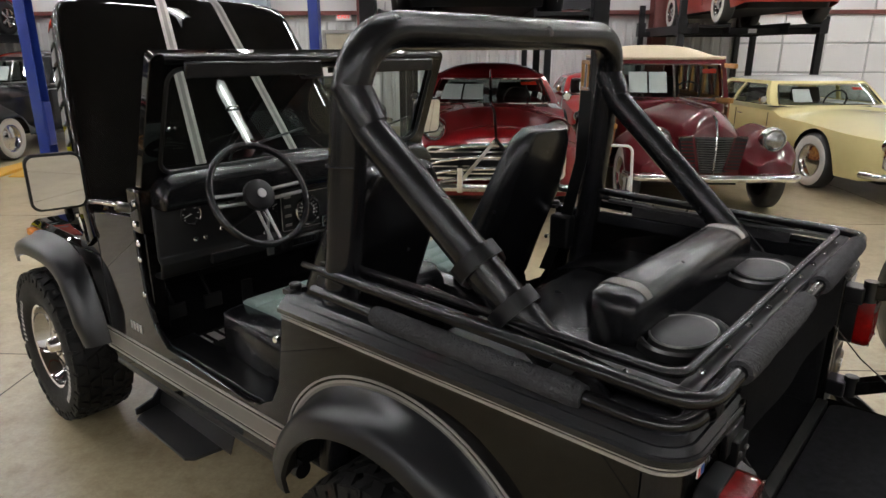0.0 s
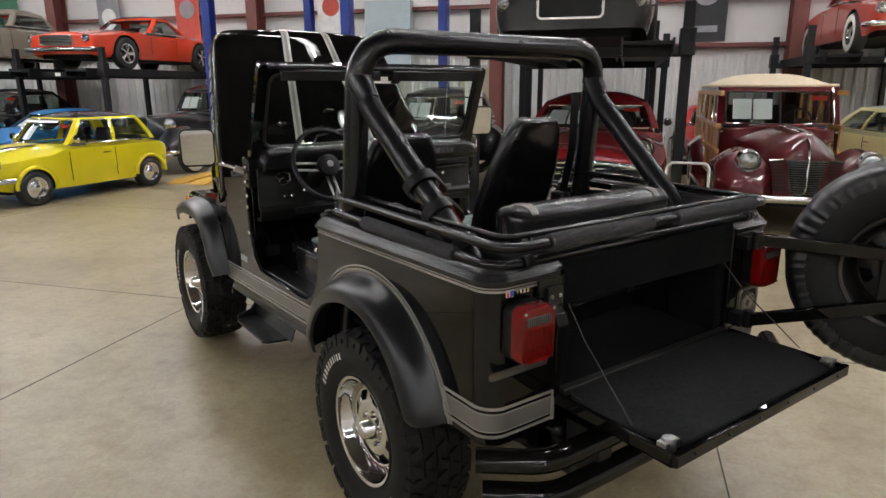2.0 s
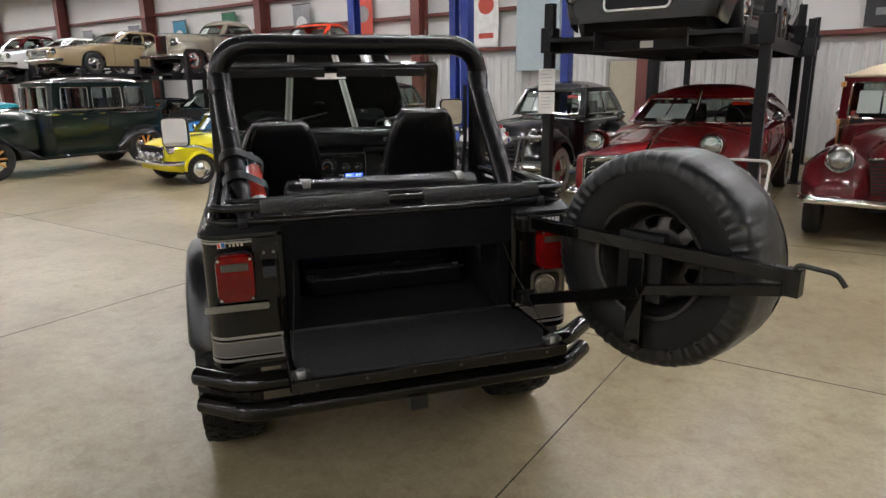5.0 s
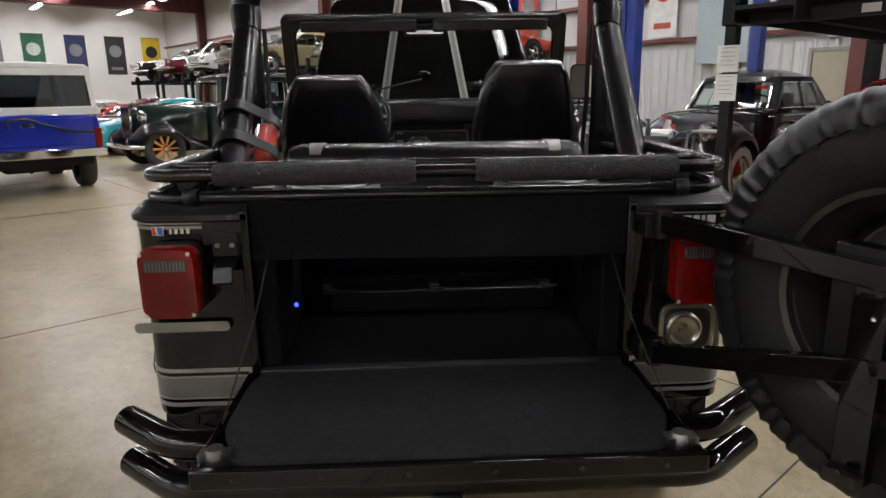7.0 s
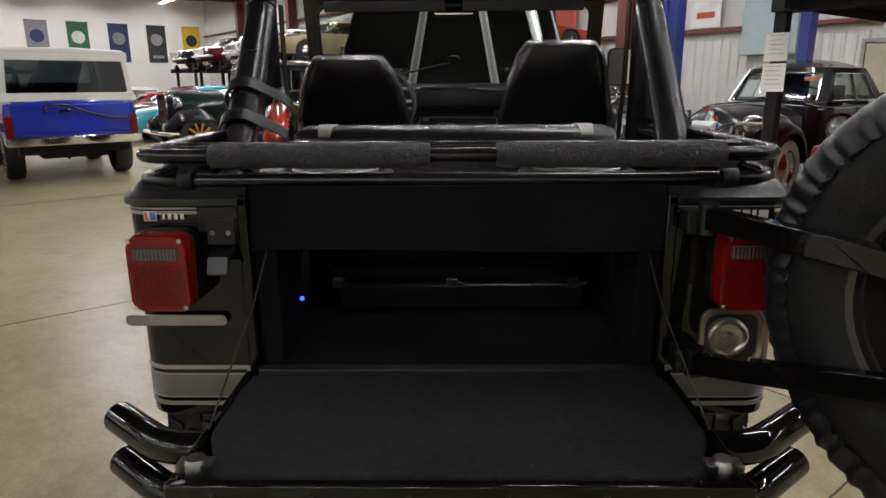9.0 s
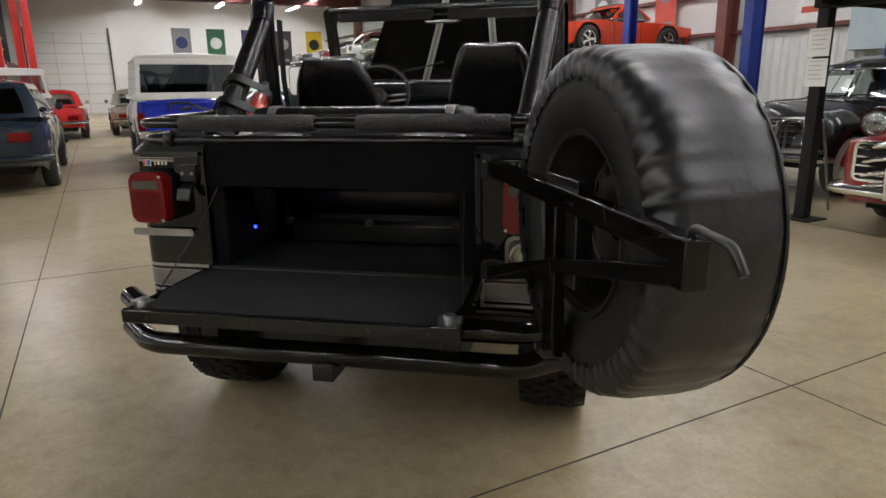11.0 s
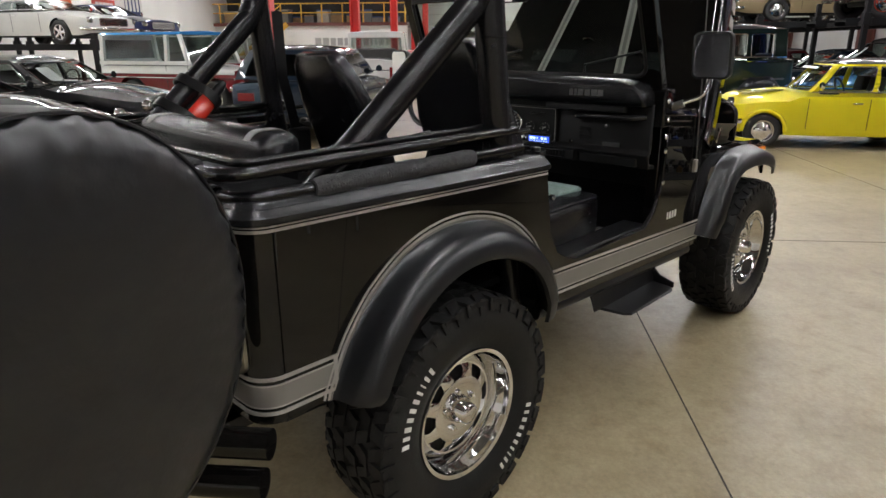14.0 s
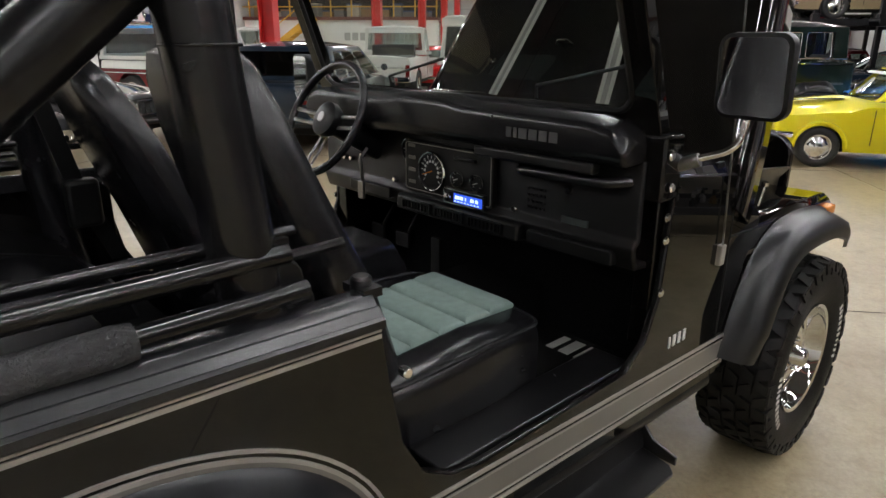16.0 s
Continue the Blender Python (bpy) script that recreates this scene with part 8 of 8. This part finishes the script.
for k in range(13):
    v, w, h, d = -15.2 + 0.80 * k + rnd.uniform(-0.12, 0.12), rnd.uniform(0.26, 0.36), rnd.uniform(0.3, 0.75), rnd.uniform(0.25, 0.4)
    u = -37.0 + rnd.uniform(-0.3, 0.4)
    bx = thing("storage_box", "stored carton standing on the mezzanine deck", "box", hall(u, v, 2.8, rnd.uniform(-8, 8)), "stored goods")
    part("carton", box(-d, d, -w, w, 0, h), rnd.choice(GOODS), bx, bevel=0.02)
    part("carton_lid", box(-d - 0.012, d + 0.012, -w - 0.012, w + 0.012, h - 0.06, h + 0.01), rnd.choice(GOODS), bx, bevel=0.008)
stair = thing("stairway", "yellow steel stairs up to the mezzanine", "stairs", hall(-34.9, -13.6))
part("stringer", bar_between((-0.5, -1.6, 0.05), (-0.5, 2.2, 2.70), 0.05, 0.28), YELLOW_STEEL, stair, smooth=0)
part("stringer", bar_between((0.5, -1.6, 0.05), (0.5, 2.2, 2.70), 0.05, 0.28), YELLOW_STEEL, stair, smooth=0)
for k in range(16):
    part("tread", box(-0.48, 0.48, -1.55 + k * 0.235, -1.30 + k * 0.235, 0.15 + k * 0.163, 0.18 + k * 0.163), YELLOW_STEEL, stair, smooth=0)
part("stair_rail", tube([(0.5, -1.6, 1.0), (0.5, 2.2, 3.65)], 0.03, 8), YELLOW_STEEL, stair)


def sectional_door(name, m, w, h, rows, cols):
    ob = thing(name, "white sectional overhead door with ribbed panels", "garage door", m)
    part("backing", box(-w / 2, w / 2, 0, 0.03, 0, h), WALL_METAL, ob, smooth=0)
    for r in range(rows):
        for c in range(cols):
            part("panel", box(-w / 2 + w * c / cols + 0.02, -w / 2 + w * (c + 1) / cols - 0.02, -0.025, 0.0, h * r / rows + 0.02, h * (r + 1) / rows - 0.02), WALL_WHITE, ob, bevel=0.008)
    for x in (-w / 2 - 0.06, w / 2 + 0.06):
        part("track", box(x - 0.04, x + 0.04, -0.12, 0.02, 0, h + 0.3), DULL_STEEL, ob, smooth=0)
    return ob


sectional_door("overhead_door", hall(U0 + 0.03, -2.0, 0, 90), 4.2, 4.6, 8, 3)
sectional_door("overhead_door", hall(7.6, V1 - 0.08, 0, 0), 3.8, 4.4, 7, 4)


def banner(m, w, h, base, mark, label):
    ob = thing("wall_banner", label, "banner", m, "hanging banners")
    part("cloth", box(-w / 2, w / 2, -0.012, 0, 0, h), base, ob, smooth=0)
    part("emblem", disc(w * 0.32, -0.018, -0.012, 24, "y").move(pose(0, 0, h * 0.62)), mark, ob)
    part("caption_bar", box(-w * 0.3, w * 0.3, -0.017, -0.012, h * 0.12, h * 0.2), mark, ob, smooth=0)
    part("top_rod", tube([(-w / 2 - 0.03, -0.01, h), (w / 2 + 0.03, -0.01, h)], 0.015, 8), DULL_STEEL, ob)


BN = {k: mat("banner_" + k, c, 0.7, vary=0.35, scale=5) for k, c in {"grey": (0.20, 0.20, 0.21), "green": (0.02, 0.10, 0.05), "navy": (0.02, 0.03, 0.10), "black": (0.02, 0.02, 0.022), "yellow": (0.6, 0.42, 0.02), "red": (0.4, 0.06, 0.04), "white": (0.6, 0.6, 0.58), "blue": (0.05, 0.2, 0.3)}.items()}
for v, base, mark in ((4.2, "grey", "navy"), (6.25, "green", "white"), (8.4, "navy", "grey"), (10.55, "black", "grey"), (12.65, "yellow", "black")):
    banner(hall(U0 + 0.02, v, 2.8, 90), 1.1, 2.2, BN[base], BN[mark], f"{base} hanging wall banner with round emblem")
for u, base, mark, w, h in ((-7.1, "white", "red", 0.75, 1.7), (-11.4, "red", "grey", 0.75, 1.8), (-14.0, "grey", "white", 0.75, 1.6), (-17.6, "green", "grey", 0.75, 1.6), (1.95, "black", "grey", 0.9, 1.7), (-20.5, "blue", "white", 0.75, 1.5), (-23.5, "grey", "white", 0.75, 1.5), (-27.0, "grey", "blue", 0.75, 1.5), (-30.5, "white", "grey", 0.75, 1.5)):
    banner(hall(u, V1 - 0.17, 2.62), w, h, BN[base], BN[mark], f"{base} hanging wall banner with round emblem")
for u, w, h, base, z, lab in ((-25.2, 1.6, 0.5, "red", 2.9, "red wall sign without readable words"), (-27.5, 1.3, 1.3, "navy", 2.7, "dark blue square wall sign"),):
    ob = hpart("wall_sign", box(u - w / 2, u + w / 2, V0, V0 + 0.06, z, z + h), BN[base], lab, "sign", "thing", bevel=0.01)
    part("sign_bars", bars([w * 0.13] * 5, h * 0.5, 0.2, 0.01).move(pose(u, V0 + 0.06, z + h / 2, 90, 0, 180)), BN["white"], ob)
ob = hpart("round_sign", disc(0.75, 0, 0.08, 32, "y", 0.02).move(pose(-22.3, V0, 2.9)), mat("sign_orange", (0.5, 0.09, 0.02), 0.4), "round orange wall sign", "sign", "thing")

# exit door, electrical panel
dr = thing("door", "beige steel exit door with red sign above", "door", hall(-3.2, V1 - 0.05))
part("door_leaf", box(-0.46, 0.46, -0.03, 0.0, 0, 2.1), mat("beige_door", (0.40, 0.36, 0.27), 0.5), dr, bevel=0.006)
part("door_frame", M().join(box(-0.54, -0.47, -0.06, 0.02, 0, 2.18)).join(box(0.47, 0.54, -0.06, 0.02, 0, 2.18)).join(box(-0.47, 0.47, -0.06, 0.02, 2.11, 2.18)), mat("grey_door_frame", (0.3, 0.29, 0.27), 0.5), dr, smooth=0)
part("door_handle", tube([(0.38, -0.03, 1.0), (0.38, -0.08, 1.0), (0.28, -0.08, 1.0)], 0.01, 8), STEEL, dr)
ex = hpart("exit_sign", box(-3.40, -3.04, V1 - 0.12, V1 - 0.05, 2.38, 2.58), WHITE_PAPER, "small lit red exit sign", "exit sign", "thing", bevel=0.01)
part("sign_word", text_mesh("EXIT", 0.15, 0.003).move(pose(-3.22, V1 - 0.122, 2.48, 90, 0, 0)), glow("exit_red", (0.9, 0.05, 0.03), 1.5), ex, smooth=0)
hp = hpart("electric_cabinet", box(-6.1, -4.9, V1 - 0.35, V1 - 0.05, 1.95, 3.75), mat("cabinet_grey_blue", (0.32, 0.38, 0.40), 0.45), "grey-blue equipment panel on the wall", "cabinet", "thing", bevel=0.01)

# ---------------- loose things ----------------
cart = thing("detailing_cart", "grey plastic cart loaded with bottles and cloths", "cart", hall(-2.40, 5.05, 0, 4))
CARTG = mat("grey_cart_plastic", (0.045, 0.047, 0.055), 0.5, vary=0.2, scale=12, bump=0.1, bscale=120)
for z in (0.18, 0.52, 0.84):
    part("shelf", M().join(box(-0.50, 0.50, -0.24, 0.24, z, z + 0.03)).join(box(-0.50, 0.50, -0.25, -0.235, z, z + 0.07)).join(box(-0.50, 0.50, 0.235, 0.25, z, z + 0.07)), CARTG, cart, bevel=0.006)
for x in (-0.47, 0.47):
    for y in (-0.22, 0.22):
        part("corner_post", box(x - 0.03, x + 0.03, y - 0.025, y + 0.025, 0.18, 0.86), CARTG, cart, bevel=0.006)
        part("castor", M().join(disc(0.055, -0.018, 0.018, 16, "x", 0.006).move(pose(x, y, 0.055))).join(box(x - 0.025, x + 0.025, y - 0.02, y + 0.02, 0.08, 0.18)), RUBBER, cart)
part("push_handle", tube([(0.50, -0.2, 0.86), (0.62, -0.2, 0.95), (0.62, 0.2, 0.95), (0.50, 0.2, 0.86)], 0.016, 10, 0.04), CARTG, cart)
bag = part("hanging_bag", loft([[(-0.62 - 0.08 * w, y * w, z) for y in (-0.16, -0.05, 0.05, 0.16)] + [(-0.53, y * w, z) for y in (0.16, 0.05, -0.05, -0.16)] for z, w in ((0.32, 0.7), (0.38, 1.1), (0.55, 1.2), (0.72, 1.0), (0.80, 0.8))]), mat("black_bag", (0.012, 0.012, 0.014), 0.6, bump=0.3, bscale=30), cart, "black cloth bag", smooth=60)
part("bag_patch", box(-0.73, -0.70, -0.10, 0.05, 0.62, 0.74), mat("pale_blue_cloth", (0.15, 0.28, 0.45), 0.8), cart, bevel=0.01)
BOT = [mat("bottle_" + n, c, 0.3) for n, c in (("white", (0.7, 0.7, 0.68)), ("blue", (0.03, 0.08, 0.35)), ("red", (0.4, 0.03, 0.02)), ("steel", (0.5, 0.5, 0.5)), ("amber", (0.35, 0.18, 0.03)), ("dark", (0.03, 0.03, 0.035)))]
rnd = random.Random(11)
for z in (0.87, 0.55, 0.21):
    for k in range(13):
        x, y = -0.44 + k * 0.072, rnd.uniform(-0.15, 0.15)
        h = rnd.uniform(0.09, 0.2) * (1.0 if z > 0.8 else 0.7)
        b = thing("spray_bottle", "plastic bottle of car care product on the cart", "bottle", hall(-2.40, 5.05, 0, 4) @ pose(x, y, z), "bottles on the cart")
        part("bottle_body", lathe([(0.0001, 0), (0.029, 0), (0.031, 0.02), (0.030, h * 0.65), (0.014, h * 0.82), (0.012, h), (0.0001, h)], 14, "z"), BOT[rnd.choice((0, 1, 1, 2, 3, 4, 5, 5) if z > 0.8 else (5, 5, 5, 3, 4, 5, 1))], b)
        part("cap", M().join(disc(0.017, h, h + 0.03, 12, "z", 0.004)).join(box(-0.035, 0.012, -0.01, 0.01, h + 0.028, h + 0.05)), BOT[rnd.choice((0, 2, 5) if z > 0.8 else (5, 5, 3))], b)
tw = part("folded_towel", loft([[(x, y, z) for y, z in ((-0.12, 0.88), (-0.13, 0.93 + 0.01 * math.sin(9 * x)), (0.0, 0.97), (0.13, 0.93), (0.12, 0.88))] for x in (0.20, 0.28, 0.36, 0.44)]), WHITE_PAPER, cart, "white cloth", smooth=60)

walker = thing("folding_frame", "grey tubular folding work stand", "stand", hall(-1.66, 5.25, 0, 12))
for y in (-0.22, 0.22):
    part("leg_frame", tube([(-0.27, y * 1.2, 0.012), (-0.17, y * 0.5, 0.95), (0.17, y * 0.5, 0.95), (0.27, y * 1.2, 0.012)], 0.014, 10, 0.06), STEEL, walker)
for z in (0.3, 0.62):
    part("cross_rung", tube([(-0.23, -0.16, z), (0.23, -0.16, z)], 0.012, 8), STEEL, walker)
part("tray", box(-0.2, 0.2, -0.16, 0.16, 0.60, 0.63), BLACK_PLASTIC, walker, bevel=0.006)

stool = thing("step_stool", "white tubular step stool with black treads", "step stool", hall(1.02, 4.25, 0, -6))
WT = mat("white_tube", (0.68, 0.67, 0.63), 0.4)
for x in (-0.2, 0.2):
    part("front_leg", tube([(x, -0.30, 0.012), (x, -0.08, 0.72)], 0.013, 10), WT, stool)
    part("rear_leg", tube([(x, 0.18, 0.012), (x, 0.02, 0.60)], 0.012, 10), WT, stool)
part("hoop", tube([(-0.2, -0.08, 0.72), (-0.2, -0.02, 0.90), (0.2, -0.02, 0.90), (0.2, -0.08, 0.72)], 0.013, 10, 0.07), WT, stool)
for z, y in ((0.24, -0.25), (0.46, -0.17)):
    part("tread", box(-0.19, 0.19, y - 0.09, y + 0.11, z, z + 0.03), BLACK_PLASTIC, stool, bevel=0.006)
